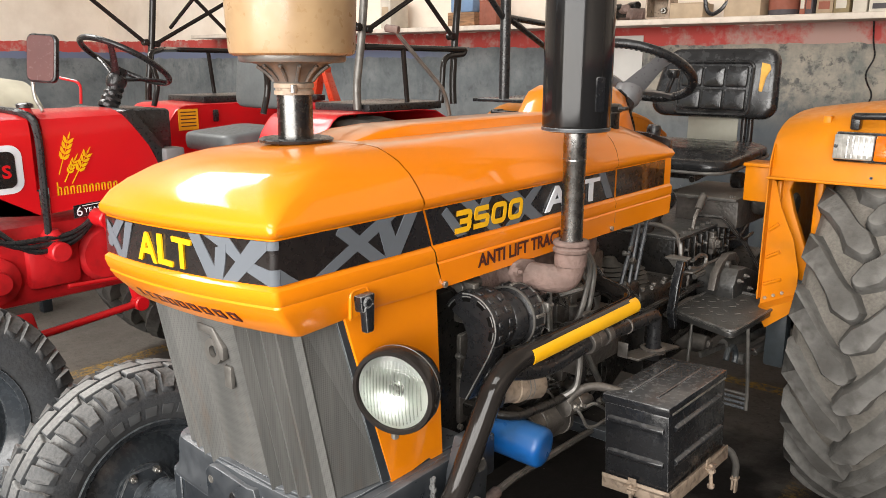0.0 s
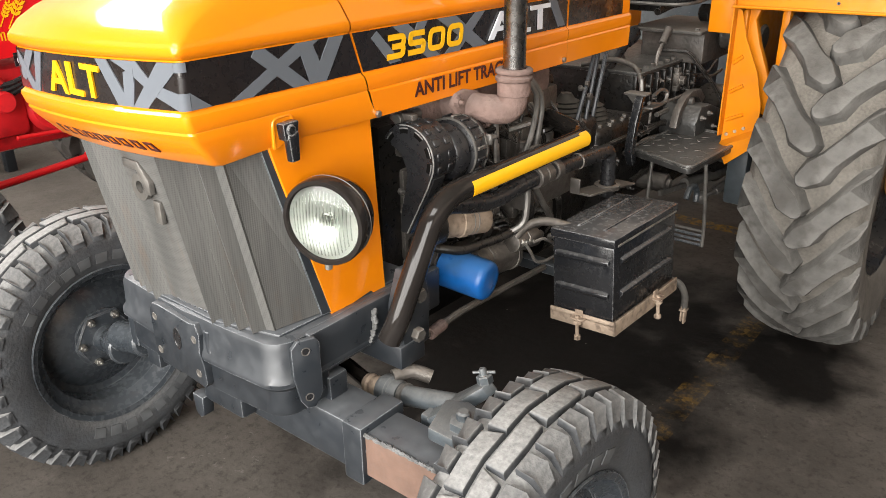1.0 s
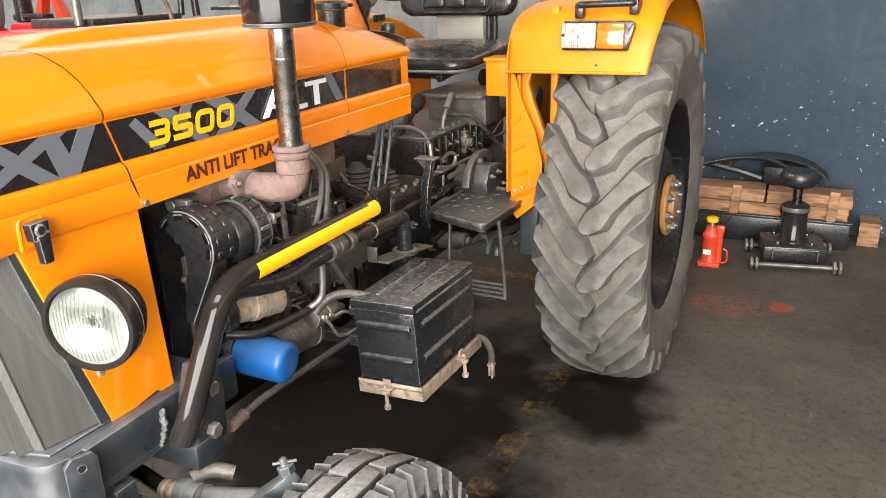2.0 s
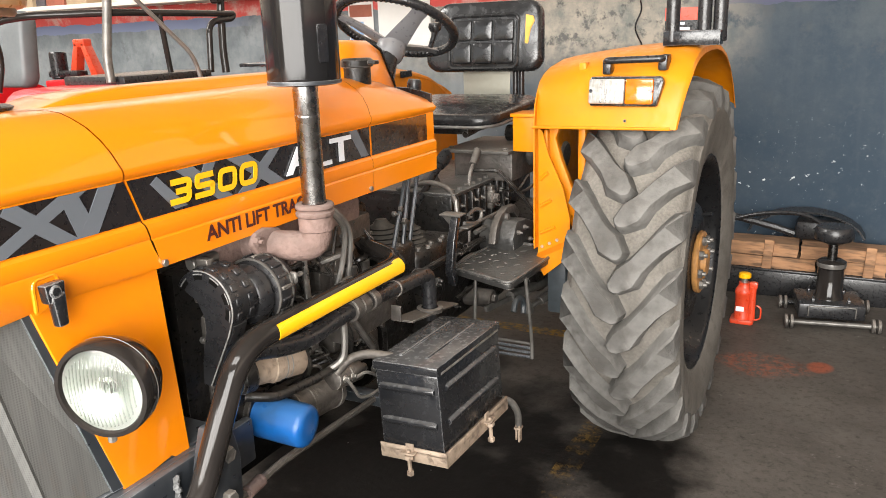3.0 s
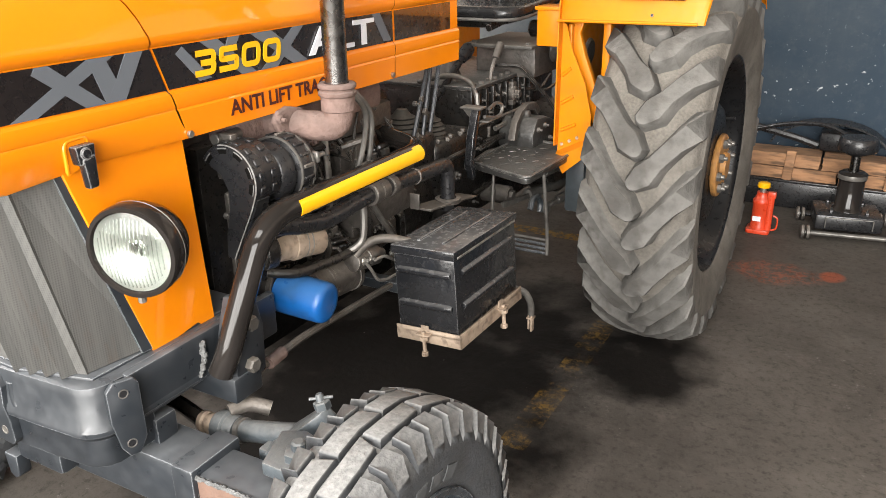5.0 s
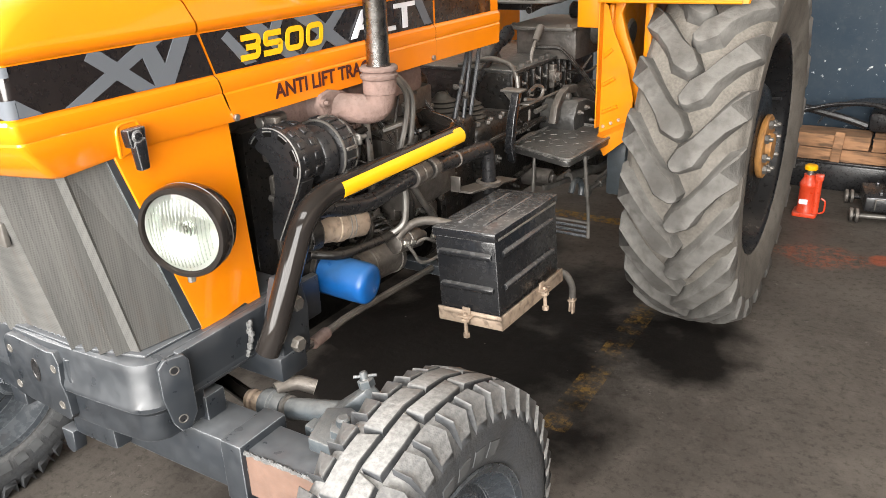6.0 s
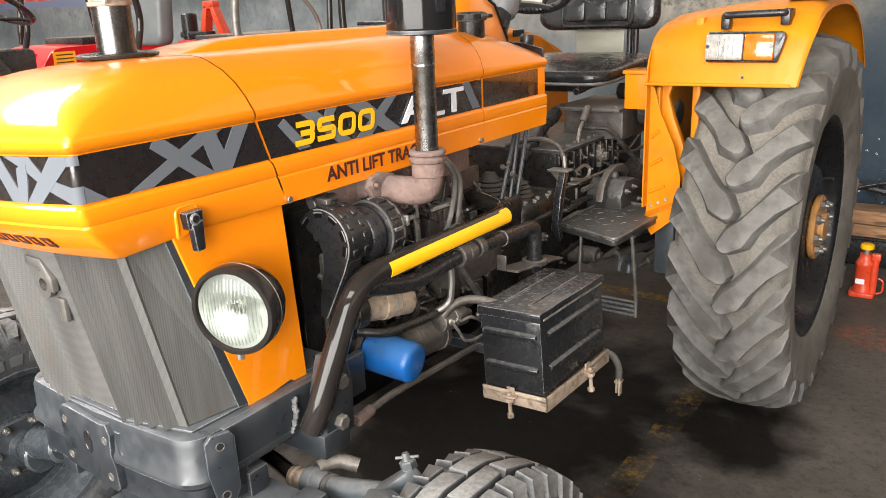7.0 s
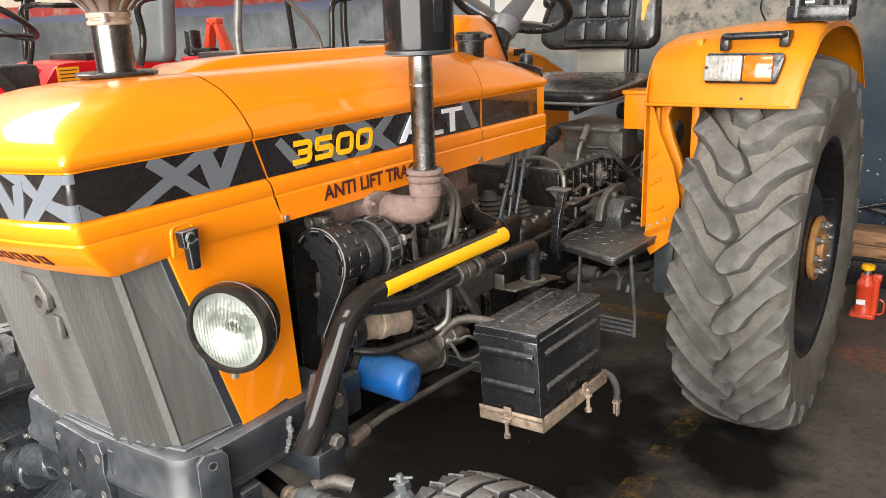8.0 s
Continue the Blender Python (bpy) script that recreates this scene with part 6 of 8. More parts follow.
part("gearbox_cover", box(-0.16, 0.205, 1.45, 1.95, 0.82, 0.956, 0.008), IRON_DARK, tractor)
part("differential_casing", box(-0.2, 0.2, 1.75, 2.2, 0.48, 0.95, 0.04), IRON_DARK, tractor)
part("gearbox_lid", box(-0.15, 0.222, 1.44, 1.96, 0.954, 0.966, 0.003), BOARD, tractor, "dusty gearbox lid")
part("lever_tower", lathe([(0.05, 0), (0.046, 0.02), (0.03, 0.05), (0.026, 0.08), (0, 0.08)], (0.06, 1.55, 0.964), (0.06, 1.55, 2), 20), IRON, tractor)
part("shift_rod", tube([(0.02, 1.42, 0.975), (0.13, 1.46, 1.0), (0.2, 1.455, 0.98), (0.225, 1.44, 0.94)], 0.0085, 0.04, 10), IRON, tractor, "bent steel shift rod")
part("rod_end", join(rod((0.225, 1.441, 0.95), (0.236, 1.43, 0.89), 0.0085, seg=8), rod((0.233, 1.433, 0.905), (0.236, 1.43, 0.885), 0.011, seg=8)), GREY_METAL, tractor, "bright bare rod end")
for k in range(9):
    y = 1.47 + k * 0.052
    part("lid_bolt", bolt((0.2, y, 0.966), (0, 0, 1), 0.009, 0.009, False), GREY_METAL if k % 2 else IRON, tractor)
    part("casing_rib", box(0.2, 0.222, y, y + 0.018, 0.866 - 0.02 * (k % 3), 0.95, 0.004), IRON_DARK, tractor)
    part("casing_bolt", bolt((0.204, y + 0.035, 0.915 - 0.05 * (k % 2)), (1, 0, 0), 0.009, 0.012), IRON if k % 3 else GREY_METAL, tractor)
part("side_valve", join(rod((0.2, 1.73, 0.9), (0.235, 1.73, 0.9), 0.026, seg=18), rod((0.23, 1.73, 0.9), (0.25, 1.73, 0.9), 0.015, seg=6), box(0.2, 0.23, 1.715, 1.745, 0.86, 0.94, 0.004)), IRON, tractor, "worn side valve")
part("lift_housing", box(0.06, 0.29, 1.76, 2.05, 0.95, 1.055, 0.012), IRON, tractor, "grimy hydraulic lift housing")
part("lift_cover", box(0.045, 0.3, 1.7, 2.07, 1.055, 1.067, 0.004), DUSTY, tractor, "dusty steel lift cover")
for x, y in ((0.07, 1.73), (0.17, 1.73), (0.275, 1.73), (0.275, 1.88), (0.275, 2.03)):
    part("lid_bolt", bolt((x, y, 1.067), (0, 0, 1), 0.009, 0.008, False), IRON, tractor)
part("lift_shaft", rod((0.3, 1.9, 1.04), (0.44, 1.9, 1.03), 0.05, seg=24), IRON, tractor)
part("rear_axle", rod((-0.8, 2.01, 0.645), (0.8, 2.01, 0.645), 0.085, seg=28), IRON_DARK, tractor, "dark rear axle casing")
part("brake_housing", rod((0.2, 2.01, 0.66), (0.33, 2.01, 0.66), 0.18, seg=36), IRON_DARK, tractor)
for y0, z0, y1, z1 in ((1.076, 0.875, 1.152, 1.016), (1.13, 0.872, 1.18, 1.016), (1.165, 0.857, 1.227, 1.013)):
    part("control_rod", tube([(0.2, y0 + 0.004, z0 - 0.02), (0.205, y0, z0), (0.2, y1, z1), (0.195, y1 + (y1 - y0) * 0.6, z1 + (z1 - z0) * 0.6)], 0.0066, 0.02, 8), FRAME, tractor)
part("rod_foot", tube([(0.205, 1.1, 0.885), (0.21, 1.13, 0.866), (0.212, 1.191, 0.814), (0.2, 1.2, 0.79)], 0.008, 0.02, 8), IRON, tractor)
for x, y, z in ((0.15, 1.109, 0.88), (0.15, 1.26, 0.84)):
    part("gaiter", lathe([(0.054, 0), (0.048, 0.009), (0.055, 0.014), (0.042, 0.021), (0.051, 0.027), (0.038, 0.034), (0.046, 0.04), (0.034, 0.047), (0.04, 0.053), (0.026, 0.06), (0.016, 0.075), (0, 0.075)], (x, y, z), (x, y, 2), 28), GAITER, tractor, "dusty black rubber gaiter")
part("gear_lever", join(tube([(0.1, 1.4, 0.93), (0.1, 1.5, 0.985), (0.1, 1.6, 1.045)], 0.012, 0.05, 10), lathe([(0, 0), (0.017, 0), (0.024, 0.03), (0.023, 0.06), (0.012, 0.075), (0, 0.077)], (0.1, 1.575, 1.03), (0.1, 1.66, 1.078), 18)), BLACK_SATIN, tractor, "black gear lever with a fat grip")
part("range_lever", join(tube([(0.2, 1.58, 0.74), (0.2, 1.59, 0.95), (0.2, 1.6, 1.0), (0.2, 1.66, 1.06)], 0.0065, 0.05, 8), rod((0.2, 1.63, 1.03), (0.2, 1.67, 1.075), 0.013)), IRON, tractor, "dusty range lever")
part("hydraulic_lever", tube([(0.18, 1.66, 1.005), (0.27, 1.68, 1.005), (0.33, 1.76, 0.9), (0.37, 1.82, 0.8)], 0.0075, 0.02, 8), IRON_DARK, tractor, "bent steel lever")
pd = part("clutch_pedal", bevelled(prism([(1.318, 0.93), (1.345, 0.925), (1.315, 0.85), (1.296, 0.77), (1.31, 0.725), (1.29, 0.712), (1.268, 0.765), (1.285, 0.85)], "x", 0.268, 0.292), 0.003), BLACK, tractor, "worn black pedal arm")
part("pedal_pad", join(box(0.232, 0.304, 1.308, 1.354, 0.925, 0.932, 0.003), bevelled(prism([(0.236, 0.926), (0.272, 0.926), (0.272, 0.888)], "y", 1.318, 1.324), 0.001, 1)), DUSTY, pd, "worn grey pedal pad")
part("stirrup", join(tube([(0.3, 1.345, 0.9), (0.305, 1.42, 0.883), (0.308, 1.452, 0.89), (0.305, 1.464, 0.915), (0.3, 1.43, 0.93), (0.298, 1.38, 0.918)], 0.0058, 0.018, 8), box(0.285, 0.315, 1.34, 1.42, 0.882, 0.888, 0.002)), GREY_METAL, tractor, "bent bright steel stirrup")
part("brake_rod", tube([(0.24, 1.35, 0.843), (0.26, 1.386, 0.86), (0.262, 1.727, 0.857)], 0.0048, 0.02, 8), DUSTY, tractor, "thin steel brake rod")
part("brake_lever", bevelled(prism([(1.6, 0.765), (1.622, 0.822), (1.664, 0.856), (1.72, 0.872), (1.788, 0.866), (1.838, 0.828), (1.812, 0.812), (1.778, 0.838), (1.72, 0.846), (1.68, 0.834), (1.65, 0.808), (1.632, 0.762)], "x", 0.262, 0.288), 0.004, 2), IRON, tractor, "arched worn brake lever")
part("lever_pivot", rod((0.25, 1.7, 0.84), (0.3, 1.7, 0.84), 0.013, seg=10), GREY_METAL, tractor)
part("brake_casing", bevelled(prism([(1.66, 0.72), (1.655, 0.775), (1.69, 0.83), (1.775, 0.822), (1.9, 0.78), (1.94, 0.712)], "x", 0.2, 0.335), 0.012, 2), BOARD, tractor, "dusty dark brake casing")
for y, z in ((1.69, 0.79), (1.75, 0.795), (1.8, 0.74)):
    part("casing_bolt", bolt((0.335, y, z), (1, 0, 0), 0.009, 0.01), IRON, tractor)

# foot board with studs, its hoop step and stays
BOARD_EDGE = soft_outline([(0.226, 1.4), (0.462, 1.308), (0.482, 1.72), (0.24, 1.765)], 0.028)
fb = part("foot_board", join(prism(BOARD_EDGE, "z", 0.712, 0.733, 0.004), tube([(x, y, 0.7355) for x, y in BOARD_EDGE + BOARD_EDGE[:1]], 0.0055, 0.006, 8, 1)), BOARD, tractor, "dusty dark steel foot board with rolled rim and raised pattern")
rng = random.Random(8)
for i in range(6):
    for j in range(8):
        x = 0.254 + i * 0.037 + rng.uniform(-0.004, 0.004)
        y = 1.425 + j * 0.043 - 0.39 * (x - 0.226) * (1 - j / 9) + rng.uniform(-0.004, 0.004)
        if rng.random() < 0.8:
            part("stud", moved(box(-0.012, 0.012, -0.004, 0.004, 0, rng.uniform(0.0014, 0.003), 0.001, 1), Matrix.Translation((x, y, 0.733)) @ Matrix.Rotation(radians((45 if (i + j) % 2 else -45) + rng.uniform(-12, 12)), 4, "Z")), BOARD, fb)
part("hoop_step", tube([(0.47, 1.42, 0.72), (0.472, 1.465, 0.5), (0.472, 1.466, 0.432)], 0.006, 0.05, 8), GREY_METAL, fb, "thin bent rod step")
part("hoop_step", tube([(0.262, 1.5, 0.72), (0.262, 1.48, 0.5), (0.262, 1.466, 0.432)], 0.006, 0.05, 8), GREY_METAL, fb)
for k in range(4):
    part("step_bar", rod((0.258, 1.466, 0.436 + k * 0.016), (0.474, 1.466, 0.436 + k * 0.016), 0.005, seg=8), GREY_METAL if k == 3 else FRAME, fb)
part("foot_board", box(-0.49, -0.2, 1.3, 1.68, 0.722, 0.735, 0.004), FRAME, tractor, "dark steel foot board")
part("lower_link", join(tube([(0.3, 1.7, 0.55), (0.33, 2.0, 0.52), (0.36, 2.5, 0.5)], 0.018, 0.05, 10), rod((0.34, 1.75, 0.62), (0.36, 2.2, 0.6), 0.016)), GREY_METAL, tractor, "worn steel lift link")
part("check_chain", tube([(0.3, 1.8, 0.64), (0.36, 1.95, 0.58), (0.42, 2.05, 0.62)], 0.012, 0.04, 6), STEEL, tractor)
part("turnbuckle", join(rod((0.34, 1.79, 0.482), (0.37, 1.86, 0.5), 0.009), bevelled(rod((0.36, 1.84, 0.494), (0.4, 1.94, 0.522), 0.017, seg=8), 0.003, 1), rod((0.395, 1.93, 0.52), (0.42, 2.0, 0.54), 0.009), rod((0.325, 1.79, 0.478), (0.35, 1.79, 0.478), 0.022)), GREY_METAL, tractor, "worn adjustable link")
part("chain_hook", tube([(0.32, 1.68, 0.5), (0.32, 1.7, 0.535), (0.32, 1.75, 0.535), (0.322, 1.775, 0.5), (0.325, 1.76, 0.468)], 0.011, 0.02, 8), LINK_GREY, tractor, "dusty steel hook")
part("pivot_boss", join(rod((0.18, 1.551, 0.589), (0.3, 1.551, 0.589), 0.032, seg=20), rod((0.3, 1.551, 0.589), (0.312, 1.551, 0.589), 0.018, seg=6)), IRON, tractor, "worn pivot boss")
part("link_bar", bevelled(prism([(1.47, 0.588), (1.69, 0.556), (1.7, 0.538), (1.48, 0.566)], "x", 0.3, 0.312), 0.002), GREY_METAL, tractor, "flat steel link bar")
part("link_bracket", box(0.43, 0.5, 1.72, 1.78, 0.5, 0.72, 0.012), LINK_GREY, tractor, "dusty blue-grey link bracket")

# ---- battery box on its tray ----
def battery_box():
    m = pose(0.476, 0.835, 0.645, 0, -3.5, -2.0)
    bb = part("battery_box", moved(bevelled(box(-0.085, 0.085, -0.16, 0.16, -0.124, 0.07, 0.0), 0.006, 2), m), BLACK, tractor, "black pressed steel battery box")
    part("box_lid", moved(join(box(-0.089, 0.089, -0.165, 0.165, 0.068, 0.092, 0.005), *[moved(tube([(x, -0.12, 0.0925), (x, 0.12, 0.0925)], 0.004, 0.01, 8), Matrix.Identity(4)) for x in (-0.035, 0.035)]), m), BLACK, bb, "dusty black battery box lid")
    for z in (-0.055, 0.03):
        part("pressed_rib", moved(lathe([(0, 0), (0.007, 0.002), (0.0095, 0.01), (0.0095, 0.138), (0.007, 0.148), (0, 0.15)], (-0.075, -0.161, z), (0.075, -0.161, z), 12), m), BLACK, bb)
        part("pressed_rib", moved(lathe([(0, 0), (0.007, 0.002), (0.0095, 0.012), (0.0095, 0.25), (0.007, 0.262), (0, 0.264)], (0.086, -0.132, z), (0.086, 0.132, z), 12), m), BLACK, bb)
    part("bright_edge", moved(box(0.0865, 0.0905, -0.15, 0.15, 0.07, 0.076, 0.001, 1), m), STEEL, bb, "worn bright lid edge")
    part("tray", moved(join(box(-0.09, 0.094, -0.166, 0.166, -0.134, -0.125, 0.002), box(0.09, 0.094, -0.166, 0.166, -0.155, -0.118, 0.001), box(-0.09, 0.094, -0.166, -0.162, -0.155, -0.118, 0.001)), m), TRAY, bb, "rusty bare steel battery tray")
    for x, y, a in ((-0.005, -0.172, 0), (0.1, 0.04, 90)):
        clamp = join(box(-0.02, 0.02, -0.012, 0.006, 0.0, 0.004, 0.0015, 1), box(-0.011, 0.011, 0.003, 0.007, 0.0, 0.022, 0.001, 1), rod((0, -0.003, -0.045), (0, -0.003, 0.01), 0.005, seg=8), rod((0, -0.003, -0.014), (0, -0.003, -0.004), 0.011, seg=6), rod((0, -0.003, -0.056), (0, -0.003, -0.044), 0.009, seg=6))
        part("clamp_bolt", moved(clamp, m @ Matrix.Translation((x, y, -0.13)) @ Matrix.Rotation(radians(a), 4, "Z")), TRAY, bb, "rusty clamp bolt")
    part("cable_end", tube([(0.56, 1.0, 0.52), (0.582, 1.025, 0.505), (0.592, 1.05, 0.46), (0.59, 1.055, 0.42)], 0.0095, 0.02, 10), GREY_METAL, bb, "dusty grey cable with bare copper end")
    part("copper_end", join(box(0.583, 0.589, 1.046, 1.064, 0.378, 0.424, 0.002), box(0.591, 0.597, 1.046, 1.064, 0.372, 0.424, 0.002), box(0.58, 0.6, 1.043, 1.067, 0.41, 0.417, 0.002)), TRAY, bb)
    part("tray_arm", box(0.15, 0.45, 0.86, 0.9, 0.5, 0.53, 0.004), FRAME, bb)


battery_box()

# ---- fenders ----
FPROF = [(1.6, 1.165), (1.604, 1.2), (1.612, 1.25), (1.628, 1.3), (1.655, 1.34), (1.7, 1.372), (1.76, 1.392), (1.85, 1.405), (1.98, 1.41), (2.1, 1.408), (2.2, 1.398), (2.32, 1.37), (2.43, 1.325), (2.53, 1.26), (2.63, 1.16)]


RED_PROF = [(1.6, 1.165), (1.615, 1.22), (1.66, 1.3), (1.71, 1.365), (1.74, 1.385), (1.78, 1.393), (1.9, 1.395), (2.1, 1.395), (2.3, 1.395), (2.45, 1.385), (2.55, 1.34), (2.6, 1.27), (2.63, 1.16)]


def fender(parent, sg, paint, lamp=True, prof=FPROF, crown=1.0):
    x0 = 0.425
    rows = []
    for y, z in prof:
        # the front flares outwards as it rises, and the crown falls towards the seat
        x1 = 0.873 + 0.03 * (min(1.0, (z - 1.165) / 0.18) if y < 1.8 else 1.0)
        q = max(0.0, min(1.0, (z - 1.22) / 0.16)) if y < 1.9 else 1.0
        rows.append([(sg * x, y - dz * crown * (1 - q) * 0.4, z + dz * crown * q) for x, dz in ((x0, -0.06), (x0 + 0.003, -0.05), (x0 + 0.02, -0.041), (x0 + 0.1, -0.028), (x0 + 0.22, -0.012), (x0 + 0.34, -0.002), (x1 - 0.05, 0.0), (x1 - 0.018, -0.004), (x1 - 0.004, -0.014), (x1, -0.03))])
    x1 = 0.873
    f = part("fender", thick(grid(rows), 0.003), paint, parent, "painted sheet steel rear fender")
    part("lip", tube([(sg * x0, 1.601, 1.165), (sg * (x1 - 0.02), 1.601, 1.168)], 0.005, 0.01, 8), paint, f)
    inner = [(1.602, 1.17)] + [(y, z - 0.058 * crown * min(1.0, max(0.0, (z - 1.2) / 0.16))) for y, z in prof[1:-1]] + [(2.58, 1.1), (2.58, 0.9), (2.3, 0.75), (1.95, 0.735), (1.8, 0.74), (1.7, 0.76), (1.6, 0.765)]
    part("inner_panel", prism(inner, "x", min(sg * 0.428, sg * 0.432), max(sg * 0.428, sg * 0.432)), paint, f, "painted inner fender panel")
    plate = [(0.43, 1.16), (0.445, 1.149), (0.468, 1.069), (0.515, 0.969), (0.54, 0.868), (0.54, 0.79), (0.43, 0.735)]
    part("plate_foot", thick(grid([[(sg * 0.43, 1.638, 0.737), (sg * 0.54, 1.638, 0.792)], [(sg * 0.432, 1.612, 0.722), (sg * 0.542, 1.612, 0.777)], [(sg * 0.462, 1.61, 0.672), (sg * 0.552, 1.61, 0.75)]]), 0.004), paint, f)
    part("front_plate", prism([(sg * x, z_) for x, z_ in plate], "y", 1.636, 1.640), paint, f, "painted pressed front plate of the fender")
    for k in range(3):
        part("pressing", tube([(sg * 0.437, 1.635, 0.81 + k * 0.09), (sg * (0.49 - 0.012 * k), 1.635, 0.835 + k * 0.09)], 0.006, 0.01, 8), paint, f)
        part("bolt", bolt((sg * (0.445 + 0.026 * k), 1.636, 0.765 + k * 0.013), (0, -1, 0), 0.006, 0.005, False), TRAY, f)
    part("stay", join(bevelled(prism([(sg * x, z_) for x, z_ in ((0.437, 1.16), (0.445, 1.08), (0.5, 0.92), (0.53, 0.83), (0.562, 0.83), (0.556, 0.9), (0.495, 1.05), (0.475, 1.12), (0.49, 1.16))], "y", 1.68, 1.71), 0.004, 2), box(min(sg * 0.44, sg * 0.455), max(sg * 0.44, sg * 0.455), 1.66, 1.69, 0.74, 1.15, 0.004)), paint, f)
    part("stay", box(min(sg * 0.55, sg * 0.575), max(sg * 0.55, sg * 0.575), 1.68, 1.72, 0.78, 1.36, 0.006), paint, f)
    for k in range(3):
        part("pressing", tube([(sg * 0.4275, 1.64, 0.84 + k * 0.09), (sg * 0.4275, 1.72, 0.87 + k * 0.09)], 0.006, 0.01, 8), paint, f)
        part("bolt", bolt((sg * 0.427, 1.62 + k * 0.05, 0.785 + k * 0.01), (-sg, 0, 0), 0.008, 0.006, False), paint, f)
    part("screw", bolt((sg * 0.72, 1.603, 1.19), (0, -1, 0), 0.005, 0.004, False), BLACK, f)
    if lamp:
        la = part("side_lamp", moved(bevelled(prism([(-0.108, -0.044), (0.094, -0.044), (0.112, 0.03), (0.104, 0.044), (-0.108, 0.044)], "y", -0.02, 0.012), 0.006, 2), pose(sg * 0.72, 1.616, 1.275, -8)), BLACK, f, "black side lamp housing")
        part("clear_lens", moved(bevelled(box(-0.108, 0.0, -0.034, -0.018, -0.038, 0.036, 0.0), 0.006, 2), pose(sg * 0.72, 1.616, 1.275, -8)), CLEAR, la, "clear lens")
        part("amber_lens", moved(bevelled(box(0.002, 0.085, -0.034, -0.018, -0.038, 0.036, 0.0), 0.006, 2), pose(sg * 0.72, 1.616, 1.275, -8)), AMBER, la, "amber lens")
        for k in range(7):
            part("lens_rib", moved(box(-0.1 + k * 0.014, -0.094 + k * 0.014, -0.0352, -0.033, -0.034, 0.032, 0.0005, 1), pose(sg * 0.72, 1.616, 1.275, -8)), CHROME if k in (2, 3) else CLEAR, la)
        for xs in (-0.1, 0.078):
            part("lens_screw", moved(rod((xs, -0.037, 0.0), (xs, -0.03, 0.0), 0.006, seg=10), pose(sg * 0.72, 1.616, 1.275, -8)), BLACK, la)
        part("handle", join(tube([(sg * 0.655, 1.648, 1.362), (sg * 0.655, 1.618, 1.366), (sg * 0.82, 1.618, 1.37), (sg * 0.82, 1.66, 1.37)], 0.0105, 0.012, 10), box(sg * 0.655 - 0.013, sg * 0.655 + 0.013, 1.622, 1.66, 1.325, 1.37, 0.005), box(sg * 0.82 - 0.013, sg * 0.82 + 0.013, 1.625, 1.69, 1.335, 1.38, 0.005)), BLACK_SATIN, f, "black grab handle")
    return f


fender(tractor, 1, ORANGE_DULL)
fender(tractor, -1, ORANGE_DULL).location = (0, 0.2, -0.06)   # the tractor leans to its right
part("tool_box", bevelled(prism([(1.63, 1.08), (1.72, 1.08), (1.72, 1.2), (1.63, 1.2)], "x", 0.345, 0.424), 0.004), ORANGE_DULL, tractor, "small orange steel tool box")
part("tool_box_lid", box(0.34, 0.424, 1.622, 1.73, 1.192, 1.204, 0.003), ORANGE_DULL, tractor)
HUB = material("worn_orange_hub", (0.36, 0.175, 0.05), 0.6, vary=0.25, scale=14, grime=0.5, grime_colour=(0.1, 0.06, 0.04), bump=0.2)
rear_wheel(tractor, 0.752, 2.04, 0.645, 1, HUB, RUBBER_REAR, RIM_REAR)
rear_wheel(tractor, -0.752, 2.04, 0.645, -1, HUB, RUBBER_REAR, RIM_REAR)

# canopy posts on the fenders
for sg in (1, -1):
    cp = part("canopy_bracket", box(sg * 0.87 - 0.085, sg * 0.87 + 0.085, 1.78, 1.84, 1.4, 1.445, 0.004) if sg > 0 else box(-0.78, -0.52, 1.63, 2.0, 1.362, 1.376, 0.004), BLACK, tractor, "black steel canopy bracket")
    for x, y in (((0.81, 1.8), (0.9, 1.82), (0.945, 1.83)) if sg > 0 else ((-0.65, 1.67),)):
        part("canopy_post", rod((x, y, 1.41 if sg > 0 else 1.365), (x, y, 2.3), 0.021, seg=20), BLACK_SATIN, tractor, "dark upright canopy post")

for p, q in (((1.685, 1.69), (1.99, 1.57)), ((1.65, 1.69), (1.35, 1.93)), ((1.69, 1.69), (1.95, 1.675))):
    part("canopy_brace", rod((-0.65, p[0], p[1]), (-0.65, q[0], q[1]), 0.012, seg=10), BLACK_SATIN, tractor, "dark canopy brace")

st = part("stay_rod", tube([(-0.53, 0.905, 1.618), (-0.463, 1.075, 1.425), (-0.455, 1.095, 1.33), (-0.44, 1.12, 0.98), (-0.18, 1.14, 0.9)], 0.0068, 0.04, 10), GREY_METAL, tractor, "bent grey steel stay rod")
part("rod_end", rod((-0.56, 0.9, 1.622), (-0.515, 0.912, 1.616), 0.012, seg=12), RUST, st, "rusty rod end")

# ---- dash, steering wheel, seat ----
hump = []
for y, zt, w in ((0.93, 1.37, 0.15), (0.955, 1.405, 0.15), (0.985, 1.44, 0.15), (1.04, 1.457, 0.15), (1.12, 1.455, 0.148), (1.16, 1.44, 0.145), (1.19, 1.405, 0.142), (1.235, 1.345, 0.14), (1.26, 1.24, 0.14)):
    far = 0.55   # the cowl is narrower on its right
    hump.append([(w + 0.03, y, zt - 0.13), (w + 0.015, y, zt - 0.06), (w, y, zt - 0.018), (w - 0.02, y, zt - 0.004), (0, y, zt + 0.003), ((-w + 0.02) * far, y, zt - 0.004), (-w * far, y, zt - 0.018), ((-w - 0.015) * far, y, zt - 0.06), ((-w - 0.03) * far, y, zt - 0.13)])
